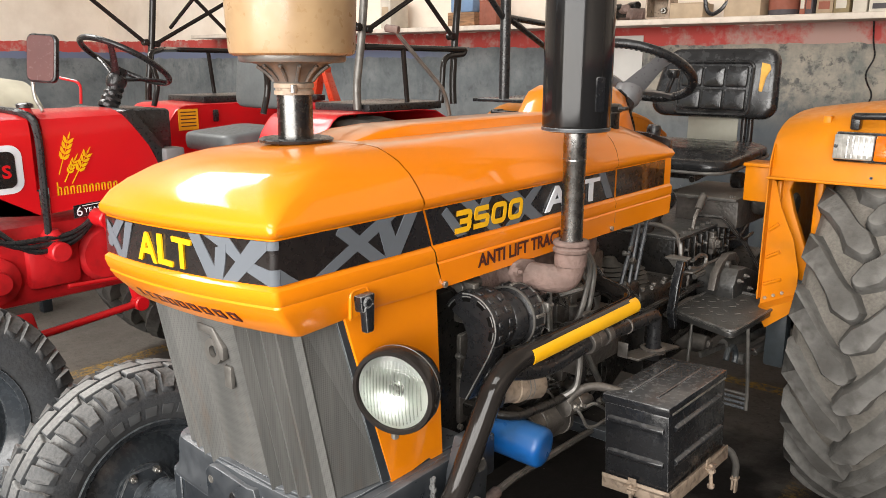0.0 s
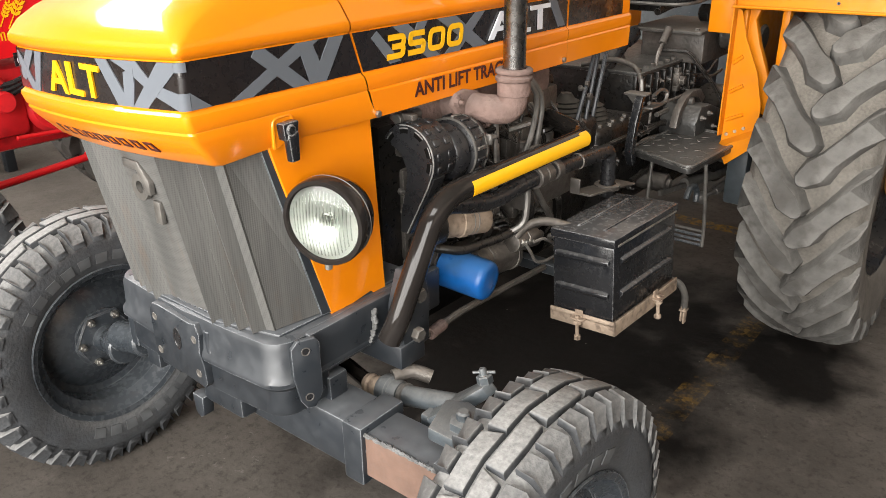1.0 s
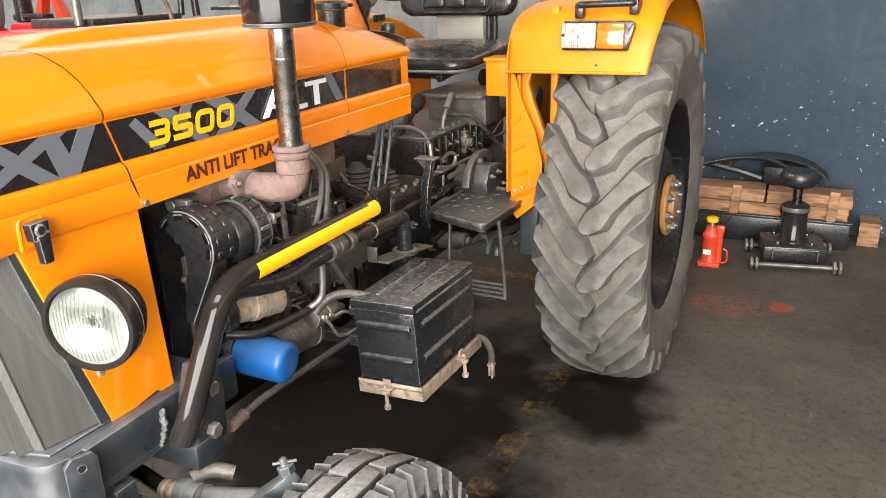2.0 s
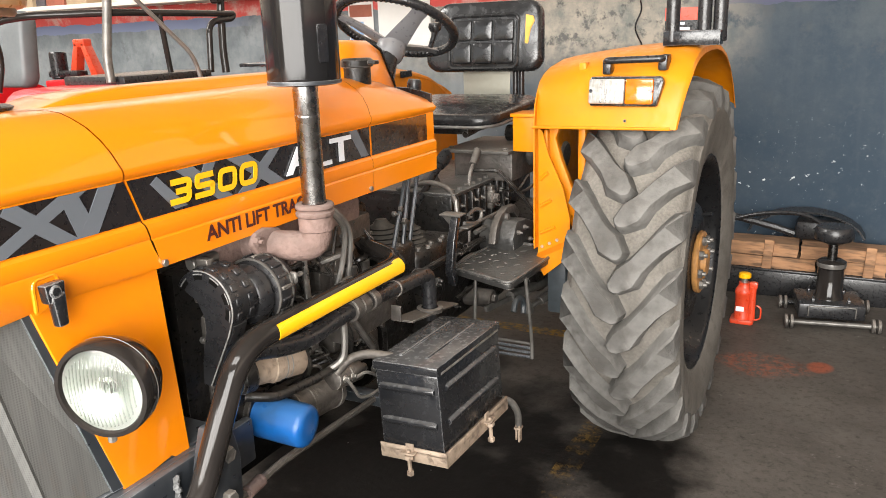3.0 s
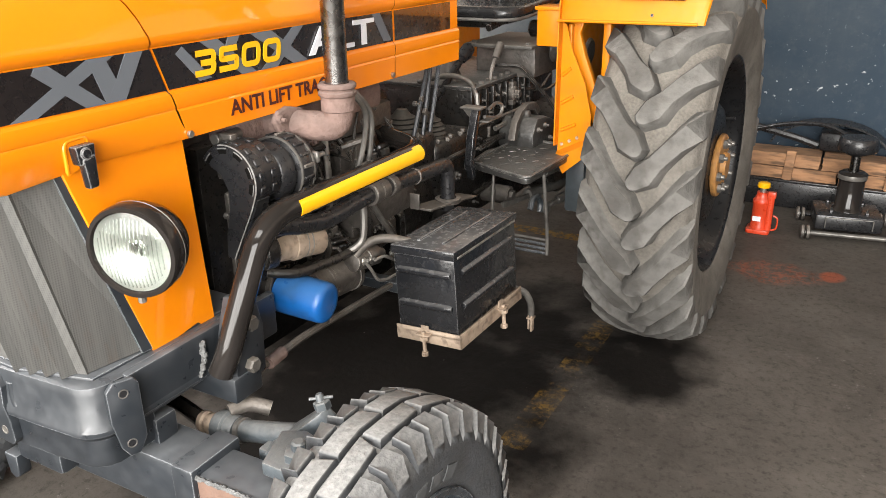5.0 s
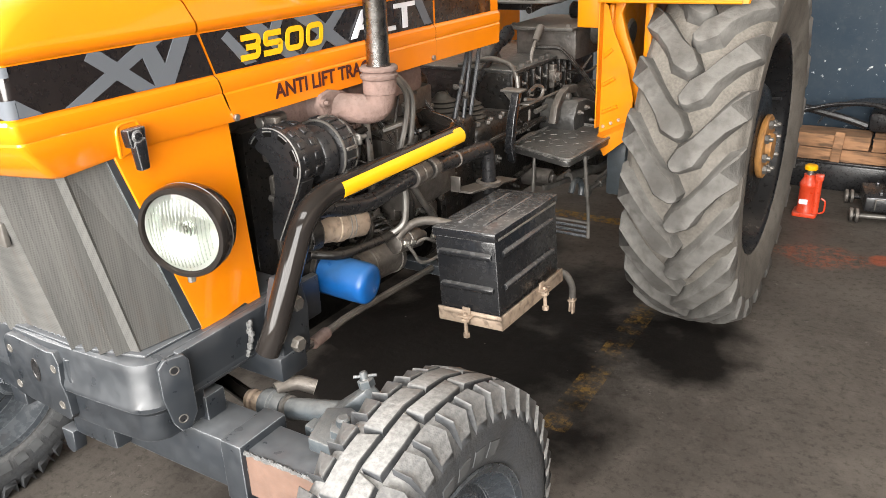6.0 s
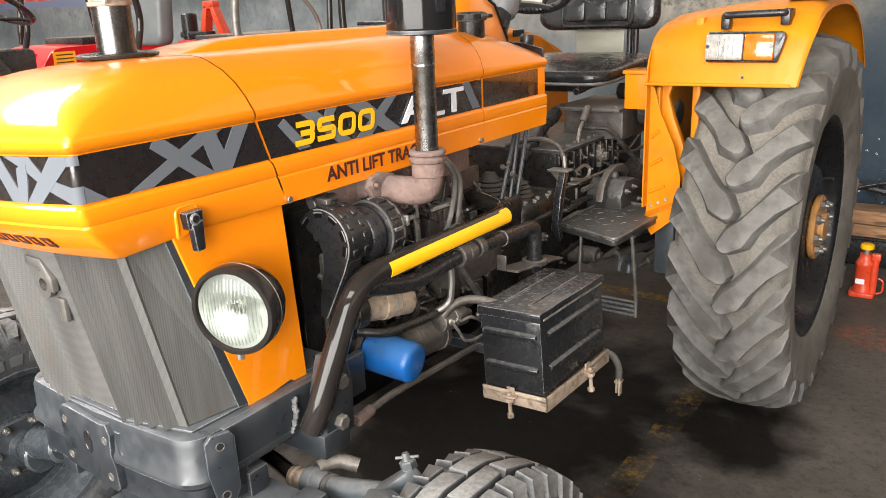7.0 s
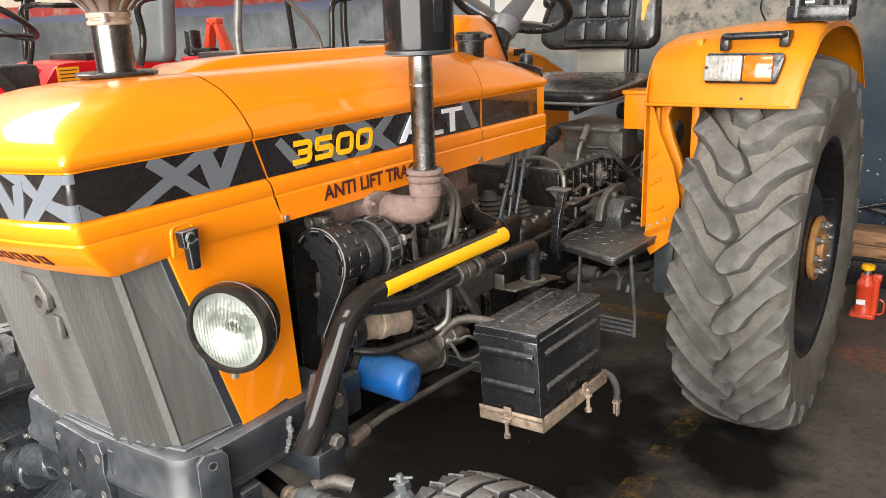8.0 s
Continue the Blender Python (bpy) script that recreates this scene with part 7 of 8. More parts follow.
part("dash_cowl", thick(grid(hump), 0.003), ORANGE, tractor, "orange instrument cowl")
part("dash_cover", thick(grid([[(x * 1.02, y + 0.004, z + 0.006) for x, y, z in r[2:-2]] for r in hump[5:]]), 0.004), BLACK_SATIN, tractor, "black dash cover")
part("dash_knob", lathe([(0, 0), (0.019, 0), (0.021, 0.012), (0.021, 0.03), (0.017, 0.04), (0, 0.042)], (0.19, 1.262, 1.298), (0.2, 1.262, 1.4), 16), BLACK_SATIN, tractor, "small black knob beside the cowl")
part("knob_stalk", rod((0.19, 1.262, 1.2), (0.19, 1.262, 1.3), 0.008), BLACK_SATIN, tractor)
part("filler_cap", join(lathe([(0, 0), (0.028, 0), (0.035, 0.004), (0.035, 0.052), (0.042, 0.054), (0.042, 0.07), (0.036, 0.075), (0, 0.076)], (0.185, 0.98, 1.335), (0.185, 0.98, 2), 24), box(0.128, 0.246, 0.968, 0.992, 1.394, 1.404, 0.003)), IRON_DARK, tractor, "dark filler cap")
ROUND = Matrix.Translation((0.0, 1.5, 1.488)) @ Matrix.Rotation(radians(-28), 4, "X")


def steering_wheel(parent, m, r, rim_mat, spoke_mat, spokes=((100, 0.03), (220, 0.03), (340, 0.03)), grips=True, deep=0.06):
    ring = lathe([(r + 0.014 * math.cos(a), 0.014 * math.sin(a)) for a in (2 * math.pi * k / 12 for k in range(12))], (0, 0, 0), (0, 0, 1), 56, True)
    w = part("steering_wheel", moved(ring, m), rim_mat, parent, "black steering wheel rim")
    if grips:
        for k in range(72):
            a = 2 * math.pi * k / 72
            part("grip", moved(box(r - 0.016, r - 0.006, -0.006, 0.006, -0.012, 0.003, 0.003, 1), m @ Matrix.Rotation(a, 4, "Z")), rim_mat, w)
    # spokes rise from a sunken boss to the rim
    for a, wide in spokes:
        sp = bmesh.new()
        rows = []
        for u in (0.0, 0.15, 0.4, 0.7, 0.9, 1.0):
            rr, zz = 0.02 + (r - 0.022) * u, -deep * (1 - u) ** 1.3
            hw = wide * (1.0 - 0.5 * u + (0.25 * (u - 0.8) / 0.2 if u > 0.8 else 0))
            rows.append([sp.verts.new((rr, yy * hw, zz + dz)) for yy, dz in ((-1, -0.005), (-0.75, 0.004), (0, 0.007), (0.75, 0.004), (1, -0.005), (0, -0.012))])
        for p, q in zip(rows, rows[1:]):
            for k in range(6):
                sp.faces.new((p[k], p[(k + 1) % 6], q[(k + 1) % 6], q[k]))
        sp.faces.new(rows[0][::-1])
        sp.faces.new(rows[-1])
        part("spoke", moved(sp, m @ Matrix.Rotation(radians(a), 4, "Z")), spoke_mat, w, smooth=60)
    part("boss", moved(lathe([(0, 0.012), (0.032, 0.01), (0.045, 0.002), (0.048, -0.02), (0.04, -0.05), (0.03, -0.06), (0.03, -0.12), (0, -0.12)], (0, 0, 0), (0, 0, 1), 28), m @ Matrix.Translation((0, 0, -deep))), spoke_mat, w)
    return w


steering_wheel(tractor, ROUND, 0.192, BLACK_SATIN, GREY_PLASTIC, ((208, 0.04), (325, 0.04), (70, 0.03)))
part("steering_column", rod((0, 1.46, 1.42), (0, 1.3, 1.2), 0.035), BLACK_SATIN, tractor)
part("horn_knob", join(rod((0.08, 1.58, 1.42), (0.1, 1.58, 1.47), 0.008), lathe([(0, 0), (0.016, 0), (0.022, 0.012), (0.02, 0.026), (0, 0.03)], (0.1, 1.58, 1.468), (0.1, 1.58, 2), 16)), BLACK_SATIN, tractor)


def cushion(w, d, h, r, mat, name, parent, m, label, puff=0.012, n=14):
    """A padded slab with rounded corners and a soft crown."""
    ring = rounded(w, d, r, 5)
    rows = []
    for z, s in ((0, 0.94), (h * 0.1, 0.985), (h * 0.45, 1.0), (h * 0.8, 0.985), (h * 0.95, 0.95), (h, 0.88), (h + puff * 0.35, 0.74), (h + puff * 0.6, 0.6), (h + puff * 0.85, 0.42), (h + puff, 0.22)):
        rows.append([(x * s, y * s, z) for x, y in ring])
    bm = bmesh.new()
    vs = [[bm.verts.new(p) for p in row] for row in rows]
    k = len(ring)
    for a, b in zip(vs, vs[1:]):
        for i in range(k):
            bm.faces.new((a[i], a[(i + 1) % k], b[(i + 1) % k], b[i]))
    bm.faces.new(vs[0][::-1])
    bm.faces.new(vs[-1])
    return part(name, moved(bm, m), mat, parent, label, smooth=60)


def driver_seat(parent):
    s = cushion(0.5, 0.5, 0.042, 0.08, LEATHER, "seat", parent, pose(0.03, 1.86, 1.17, 3.5), "worn black vinyl seat cushion")
    for v in s.data.vertices:
        k = max(0.0, (v.co.z - 1.2) / 0.05)
        v.co.z += min(1.0, k) * 0.007 * (math.sin(v.co.x * 31 + v.co.y * 9) * math.sin(v.co.y * 37 - v.co.x * 7))
    part("seat_edge", tube([(0.03 + x * 1.01, 1.86 + y * 1.01, 1.172 + y * 0.06) for x, y in rounded(0.5, 0.5, 0.08, 3) + [rounded(0.5, 0.5, 0.08, 3)[0]]], 0.006, 0.01, 6, 1), GREY_METAL, s, "grey seat edge")
    part("seat_spring", join(box(-0.1, 0.15, 1.7, 1.98, 1.12, 1.15, 0.006), tube([(0.14, 1.7, 1.12), (0.15, 1.95, 1.15)], 0.012, 0.02, 8), rod((0.2, 1.93, 1.1), (0.24, 1.93, 1.1), 0.03)), IRON_DARK, s)
    m = pose(0.035, 2.14, 1.436, 82, 0, 0)
    b = cushion(0.49, 0.262, 0.06, 0.055, LEATHER, "backrest", parent, m, "black vinyl backrest with six padded squares, torn at a corner", 0.008)
    for v in b.data.vertices:
        v.co.x = 0.035 + (v.co.x - 0.035) * (1 - 0.55 * max(0.0, v.co.z - 1.36)) + (0.02 if v.co.z > 1.44 else 0.0) * (v.co.z - 1.44) / 0.12
    for i in range(3):
        for j in range(2):
            cushion(0.081, 0.078, 0.017, 0.01, LEATHER, "padded_square", b, m @ pose(0.01 + (i - 1) * 0.087, (j - 0.5) * 0.085 - 0.022, 0.058), "", 0.0025)
    part("piping", moved(tube([(x + 0.01, y - 0.022, 0.066) for x, y in rounded(0.285, 0.195, 0.02, 3) + [rounded(0.285, 0.195, 0.02, 3)[0]]], 0.007, 0.01, 8, 1), m), LEATHER, b)
    part("torn_foam", moved(prism([(0.18, -0.03), (0.193, -0.032), (0.201, 0.02), (0.215, 0.05), (0.21, 0.068), (0.18, 0.075)], "z", 0.05, 0.0645, 0.002), m), FOAM, b, "torn strip of orange foam")
    part("back_plate", box(-0.07, 0.13, 2.13, 2.135, 1.2, 1.36, 0.002), PLATE_GREY, parent, "plain grey-green steel back plate")
    for x in (0.15, 0.175):
        part("back_post", rod((x, 2.14, 1.15), (x, 2.14, 1.42), 0.011), BLACK_SATIN, parent)


driver_seat(tractor)
part("fender_label", box(-0.424, -0.42, 2.235, 2.335, 1.28, 1.308, 0.002, 1), BLACK, tractor)

# ---- red tractor parked beside ----
red = thing("tractor", "red farm tractor with gold ear-of-wheat decal and bare canopy frame", "tractor", (-1.898, -0.27, 0.228))
red.scale = (0.85, 0.85, 0.85)
hood_prof = [(0.25, 0.93), (0.252, 1.0), (0.252, 1.2), (0.248, 1.25), (0.236, 1.283), (0.2, 1.3), (0.1, 1.306), (0.0, 1.308)]


def red_shell(y0, y1, low0, low1, slant):
    full = hood_prof + [(-x, z) for x, z in hood_prof[-2::-1]]
    rows = []
    for k in range(5):
        y = y0 + (y1 - y0) * k / 4
        lo = low0 + (low1 - low0) * k / 4
        rows.append([(x, y + (slant * (1.3 - z) if k == 4 else 0), lo + (z - 0.93) * (1.308 - lo) / 0.378) for x, z in full])
    return grid(rows)


part("bonnet_front", red_shell(-0.45, 0.615, 0.95, 0.95, 0), RED, red, "glossy red bonnet")
part("bonnet_rear", red_shell(0.665, 1.06, 0.9, 0.93, 0.5), RED, red, "glossy red rear bonnet panel")
part("rubber_strap", tube([(0.256, 0.64, 0.74), (0.258, 0.645, 1.2), (0.25, 0.635, 1.29), (0.2, 0.6, 1.312), (0, 0.59, 1.318), (-0.24, 0.6, 1.29)], 0.016, 0.05, 8), BLACK_SATIN, red, "black rubber seal strap over the bonnet")
for lo, hi in ((0.43, 0.62), (0.67, 1.1)):
    part("side_panel", bevelled(prism([(lo, 0.94), (hi, 0.94), (hi - 0.1 if lo > 0.5 else hi, 0.92 if lo < 0.5 else 0.91), (lo + 0.02, 0.93 if lo < 0.5 else 0.905)], "x", 0.244, 0.25), 0.002, 1), RED, red)
part("side_skirt", bevelled(prism([(0.665, 0.95), (1.2, 1.0), (1.0, 0.9), (0.665, 0.88)], "x", 0.244, 0.252), 0.002, 1), RED, red)
part("front_skirt", bevelled(prism([(-0.4, 0.98), (0.62, 0.98), (0.62, 0.88), (0.5, 0.9), (0.42, 1.0), (-0.4, 1.0)], "x", 0.244, 0.252), 0.002, 1), RED, red)
bd = part("badge_frame", moved(prism(rounded(0.4, 0.2, 0.05), "x", 0.25, 0.256, 0.002), pose(0, 0.37, 1.085)), VINYL_WHITE, red, "silver framed badge")
part("badge_panel", moved(prism(rounded(0.34, 0.15, 0.03), "x", 0.256, 0.2585), pose(0, 0.37, 1.085)), BLACK, bd)
lettering("badge_letter", "S", Matrix.Translation((0.259, 0.485, 1.05)) @ SIDE, 0.055, 0.036, RED, bd, 0.001, 0.03)


def wheat(y, z, s, turn, lift):
    """One ear of wheat cut from gold vinyl: a stalk and paired grains."""
    bits = [prism([(-0.0025, 0), (0.0025, 0), (0.001, s), (-0.001, s)], "x", 0, 0.0007)]
    f = s / 0.16
    for k in range(4):
        for sd in (1, -1):
            h = s * (0.42 + 0.15 * k)
            g = [(sd * a * f, b * f) for a, b in ((0.001, 0), (0.011, 0.0), (0.021, 0.012), (0.023, 0.03), (0.011, 0.021), (0.004, 0.011))]
            bits.append(moved(prism(g if sd > 0 else g[::-1], "x", 0, 0.0012), Matrix.Translation((0, 0, h))))
    bits.append(moved(prism([(-0.004, 0), (0.004, 0), (0.001, 0.03), (-0.001, 0.03)], "x", 0, 0.0012), Matrix.Translation((0, 0, s))))
    return moved(join(*bits), Matrix.Translation((0.2525 + lift, y, z)) @ Matrix.Rotation(radians(-turn), 4, "X"))


for y, z, s, turn in ((0.715, 1.045, 0.16, 20), (0.735, 1.01, 0.105, 30), (0.765, 1.0, 0.15, 32)):
    part("wheat_ear", wheat(y, z, s, turn, (y - 0.715) * 0.08), VINYL_YELLOW, red, "gold vinyl ear of wheat")
# brand script as plain gold bars
for k in range(10):
    y = 0.7 + k * 0.028
    part("script_bar", join(prism([(y, 0.955), (y + 0.006, 0.955), (y + 0.006, 0.99 if k else 1.012), (y, 0.99 if k else 1.012)], "x", 0.2525, 0.2537),
                            prism([(y + 0.014, 0.955), (y + 0.019, 0.955), (y + 0.019, 0.985), (y + 0.014, 0.985)], "x", 0.2525, 0.2537), prism([(y, 0.985), (y + 0.018, 0.985), (y + 0.018, 0.99), (y, 0.99)], "x", 0.2525, 0.2537)), VINYL_YELLOW, red)
st = part("sticker", prism([(0.76, 0.845), (1.0, 0.858), (1.0, 0.915), (0.76, 0.902)], "x", 0.2522, 0.2534), BLACK, red, "black sticker with white print")
lettering("sticker_number", "6", Matrix.Translation((0.2536, 0.772, 0.853)) @ SIDE, 0.042, 0.026, VINYL_WHITE, st, 0.0008)
lettering("sticker_word", "YEAR", Matrix.Translation((0.2536, 0.806, 0.866)) @ SIDE, 0.021, 0.08, VINYL_WHITE, st, 0.0008)
part("sticker_bar", prism([(0.8, 0.895), (0.9, 0.9), (0.9, 0.903), (0.8, 0.898)], "x", 0.2535, 0.2542), VINYL_WHITE, st)
part("radiator_cap", join(lathe([(0, 0), (0.03, 0), (0.026, 0.02), (0.02, 0.03), (0, 0.03)], (0.17, 0.64, 1.3), (0.17, 0.64, 2), 20)), RED, red)
part("radiator_cap_top", lathe([(0, 0), (0.034, 0), (0.034, 0.014), (0.026, 0.02), (0, 0.02)], (0.17, 0.64, 1.328), (0.17, 0.64, 2), 12), BLACK_SATIN, red, "black radiator cap")
mi = part("mirror", moved(bevelled(prism(rounded(0.15, 0.2, 0.03), "y", -0.012, 0.012), 0.006, 2), pose(0.21, 0.72, 1.53, -6, 3, 24)), BLACK_SATIN, red, "black framed rear-view mirror on a stalk")
part("mirror_glass", moved(prism(rounded(0.134, 0.184, 0.026), "y", -0.0145, -0.0125), pose(0.21, 0.72, 1.53, -6, 3, 24)), MIRROR, mi, "mirror glass")
part("mirror_stalk", tube([(0.2, 0.7, 1.31), (0.16, 0.69, 1.36), (0.15, 0.69, 1.42), (0.15, 0.705, 1.5)], 0.008, 0.03, 8), STEEL, mi)
part("dash_trim", bevelled(prism([(1.02, 1.3), (1.07, 1.31), (1.22, 1.12), (1.24, 1.0), (1.19, 1.0), (1.17, 1.1)], "x", -0.25, 0.262), 0.008), BLACK_SATIN, red, "black rubber dash trim")
part("dash_box", box(-0.2, 0.2, 1.1, 1.3, 1.0, 1.3, 0.02), BLACK_SATIN, red)
part("lamp_bracket", box(0.2, 0.3, 1.2, 1.3, 1.02, 1.12, 0.01), GREY_PLASTIC, red)
steering_wheel(red, Matrix.Translation((0.0, 1.2, 1.52)) @ Matrix.Rotation(radians(-30), 4, "X"), 0.215, BLACK_SATIN, BLACK_SATIN, ((70, 0.024), (190, 0.024), (310, 0.024)), False, 0.09)
part("column_gaiter", lathe([(0.045, 0.0), (0.05, 0.015), (0.042, 0.03), (0.048, 0.045), (0.04, 0.06), (0.045, 0.075), (0.036, 0.09), (0.042, 0.105), (0.03, 0.13), (0.025, 0.2)], (0, 1.09, 1.3), (0, 1.2, 1.52), 24), BLACK_SATIN, red, "black corrugated column gaiter")
part("red_lever", tube([(-0.12, 1.02, 1.32), (-0.12, 1.03, 1.42), (-0.24, 0.99, 1.44)], 0.007, 0.04, 8), RED, red)
cushion(0.44, 0.42, 0.09, 0.07, GREY_SEAT, "seat", red, pose(0.02, 1.8, 1.07, 4), "grey vinyl seat cushion with pale edge")
rb = cushion(0.42, 0.36, 0.09, 0.05, GREY_SEAT, "backrest", red, pose(0.06, 2.02, 1.44, 84, 0, 0), "grey vinyl backrest with embossed oval")
part("embossed_oval", moved(lathe([(0.05, 0), (0.056, 0.004), (0.062, 0)], (0, 0, 0), (0, 0, 1), 32), pose(0.06, 2.02, 1.44, 84) @ Matrix.Translation((0.02, 0.03, 0.098)) @ Matrix.Diagonal((1.1, 0.8, 1, 1))), GREY_SEAT, rb)
for sg in (1, -1):
    f = fender(red, sg, RED, False, RED_PROF, 0.15)
    f.location = (0, 0, -0.115)
    part("fender_mat", box(min(sg * 0.5, sg * 0.9), max(sg * 0.5, sg * 0.9), 1.95, 2.5, 1.275, 1.315, 0.006), BLACK_SATIN, red, "black board on the fender")
    w = rear_wheel(red, sg * 0.715, 2.02, 0.645, sg, RED_DULL, RUBBER_REAR, RIM)
    w.location.z, w.scale = (0.645 - 0.228) / 0.85, (1.176, 1.176, 1.176)
    # hand rail of bent tube and canopy posts
    part("hand_rail", tube([(sg * 0.5, 1.62, 1.27), (sg * 0.5, 1.66, 1.4), (sg * 0.52, 1.62, 1.56), (sg * 0.6, 1.75, 1.585), (sg * 0.85, 2.0, 1.59), (sg * 0.87, 2.74, 1.585), (sg * 0.87, 2.72, 1.56), (sg * 0.87, 2.55, 1.545), (sg * 0.87, 2.53, 1.3)], 0.016, 0.06, 10), BLACK_GLOSS, red, "black bent tube hand rail")
    part("rail_post", rod((sg * 0.86, 2.27, 1.3), (sg * 0.86, 2.24, 1.585), 0.013), BLACK_GLOSS, red)
    dy, dz = (0.0, 0.0) if sg > 0 else (-0.13, -0.05)   # this tractor leans too
    for y0, y1 in ((1.92, 1.965), (2.66, 2.68)):
        y0, y1 = y0 + dy, y1 + dy
        part("canopy_post", tube([(sg * 0.85, y0, 1.29), (sg * 0.84, y0 + 0.005, 1.4), (sg * 0.84, y1, 1.62), (sg * 0.84, y1 + 0.09, 2.35)], 0.02, 0.05, 12), GREY_METAL if y0 < 2 and sg > 0 else BLACK_GLOSS, red, "upright canopy post")
    for p, q in (((2.0, 1.672), (2.64, 2.0)), ((1.93, 1.68), (1.4, 2.08)), ((2.64, 1.655), (2.18, 2.05))):
        part("canopy_brace", join(rod((sg * 0.855, p[0] + dy, p[1] + dz), (sg * 0.855, q[0] + dy, q[1] + dz), 0.0125, seg=10), rod((sg * 0.825, p[0] + dy, p[1] + dz), (sg * 0.87, p[0] + dy, p[1] + dz), 0.02, seg=10)), BLACK_GLOSS, red, "black canopy brace with a bolted end")
part("fender_label", box(-0.424, -0.42, 1.72, 1.85, 1.13, 1.25, 0.001, 1), YEL_LABEL, red, "orange-yellow warning label")
part("fender_catch", box(-0.424, -0.4, 1.95, 1.98, 1.17, 1.24, 0.006), BLACK_SATIN, red)
for k in range(5):
    part("label_line", box(-0.42, -0.4192, 1.735, 1.835, 1.15 + k * 0.02, 1.156 + k * 0.02, 0), PRINT, red)
part("canopy_rail", join(rod((-0.84, 1.96, 2.1), (0.84, 1.96, 2.1), 0.012), rod((-0.84, 2.68, 2.1), (0.84, 2.68, 2.1), 0.012)), BLACK_GLOSS, red)
part("front_crossbrace", rod((-0.84, 1.97, 1.72), (-0.2, 1.97, 2.1), 0.011), BLACK_GLOSS, red)
part("hitch_bracket", join(moved(prism([(-0.13, 0), (-0.07, 0), (-0.02, 0.2), (-0.05, 0.21)], "y", -0.03, 0.03, 0.006), pose(-0.32, 2.75, 1.26)), moved(prism([(0.13, 0), (0.07, 0), (0.0, 0.2), (0.03, 0.21)], "y", -0.03, 0.03, 0.006), pose(-0.32, 2.75, 1.26)), box(-0.38, -0.28, 2.72, 2.78, 1.44, 1.49, 0.01)), JACK_RED, red, "bright red A-shaped hitch bracket")
part("hitch_block", join(rod((-0.5, 2.7, 1.26), (-0.5, 2.7, 1.42), 0.05), box(-0.56, -0.3, 2.66, 2.74, 1.27, 1.31, 0.01)), BLACK_SATIN, red)
part("rear_body", box(-0.2, 0.2, 1.3, 2.9, 0.5, 1.0, 0.03), RED_DULL, red, "red rear axle casing")
part("platform", box(-0.45, 0.45, 2.55, 2.85, 1.22, 1.26, 0.01), RED_DULL, red)
part("engine_casting", join(box(-0.2, 0.2, -0.4, 1.3, 0.48, 0.84, 0.04), box(0.18, 0.24, 0.55, 0.78, 0.55, 0.78, 0.03)), RED_DULL, red, "red painted engine casting")
part("timing_boss", lathe([(0, 0), (0.12, 0), (0.13, 0.02), (0.11, 0.05), (0, 0.055)], (0.2, 0.9, 0.66), (0.5, 0.9, 0.66), 32), RED_DULL, red)
part("pump_boss", lathe([(0, 0), (0.1, 0), (0.1, 0.03), (0.05, 0.05), (0.045, 0.08), (0, 0.08)], (0.2, 0.42, 0.62), (0.5, 0.42, 0.62), 28), RED_DULL, red)
part("steering_box", join(rod((0.2, 0.66, 0.72), (0.33, 0.66, 0.72), 0.045), lathe([(0, 0), (0.04, 0), (0.045, 0.03), (0.03, 0.05), (0, 0.05)], (0.24, 0.66, 0.76), (0.24, 0.66, 1), 20)), RED_DULL, red)
part("drop_arm", join(rod((0.25, 0.86, 0.84), (0.36, 0.86, 0.84), 0.04), tube([(0.34, 0.86, 0.84), (0.35, 0.93, 0.6), (0.35, 0.97, 0.44)], 0.024, 0.1, 10), rod((0.33, 0.97, 0.43), (0.39, 0.97, 0.43), 0.035)), RED, red, "red drop arm")
part("drag_link", tube([(0.36, 0.97, 0.43), (0.4, 0.55, 0.41), (0.5, 0.0, 0.42)], 0.017, 0.05, 10), RED, red, "long red drag link")
part("link_rod", rod((0.3, 0.68, 0.56), (0.3, 1.2, 0.54), 0.01), RED, red)
part("axle_bracket", bevelled(prism([(0.3, 0.2), (0.55, 0.2), (0.58, 0.3), (0.55, 0.46), (0.3, 0.46)], "x", 0.2, 0.24), 0.02), RED_DULL, red, "red bracket plate")
part("front_axle", box(-0.55, 0.55, -0.05, 0.05, 0.42, 0.52, 0.01), RED_DULL, red)
for k in range(3):
    part("hose", tube([(0.24, 0.3 + k * 0.06, 0.86), (0.28, 0.45 + k * 0.05, 0.78 - k * 0.03), (0.27, 0.75, 0.78 - k * 0.02), (0.24, 0.88, 0.86)], 0.012, 0.08, 8), BLACK_SATIN, red, "black hose")
part("foot_plate", box(0.2, 0.5, 1.25, 1.62, 0.6, 0.615, 0.004), BLACK, red)
for sg in (1, -1):
    w = front_wheel(red, sg * 0.65, -0.02, 0.365, 0, sg)
    w.location.z, w.scale = (0.424 - 0.228) / 0.85, (1.367, 1.367, 1.367)

# ---- cream tank beyond the red tractor ----
tank = thing("tank", "cream painted rounded metal tank on a stand", "tank", (-3.95, 0.75, 0))
part("tank_body", lathe([(0, -0.5), (0.2, -0.48), (0.3, -0.42), (0.32, -0.3), (0.32, 0.3), (0.3, 0.42), (0.2, 0.48), (0, 0.5)], (0, 0, 1.1), (0, 1, 1.1), 40), CANVAS, tank, "cream rounded tank")
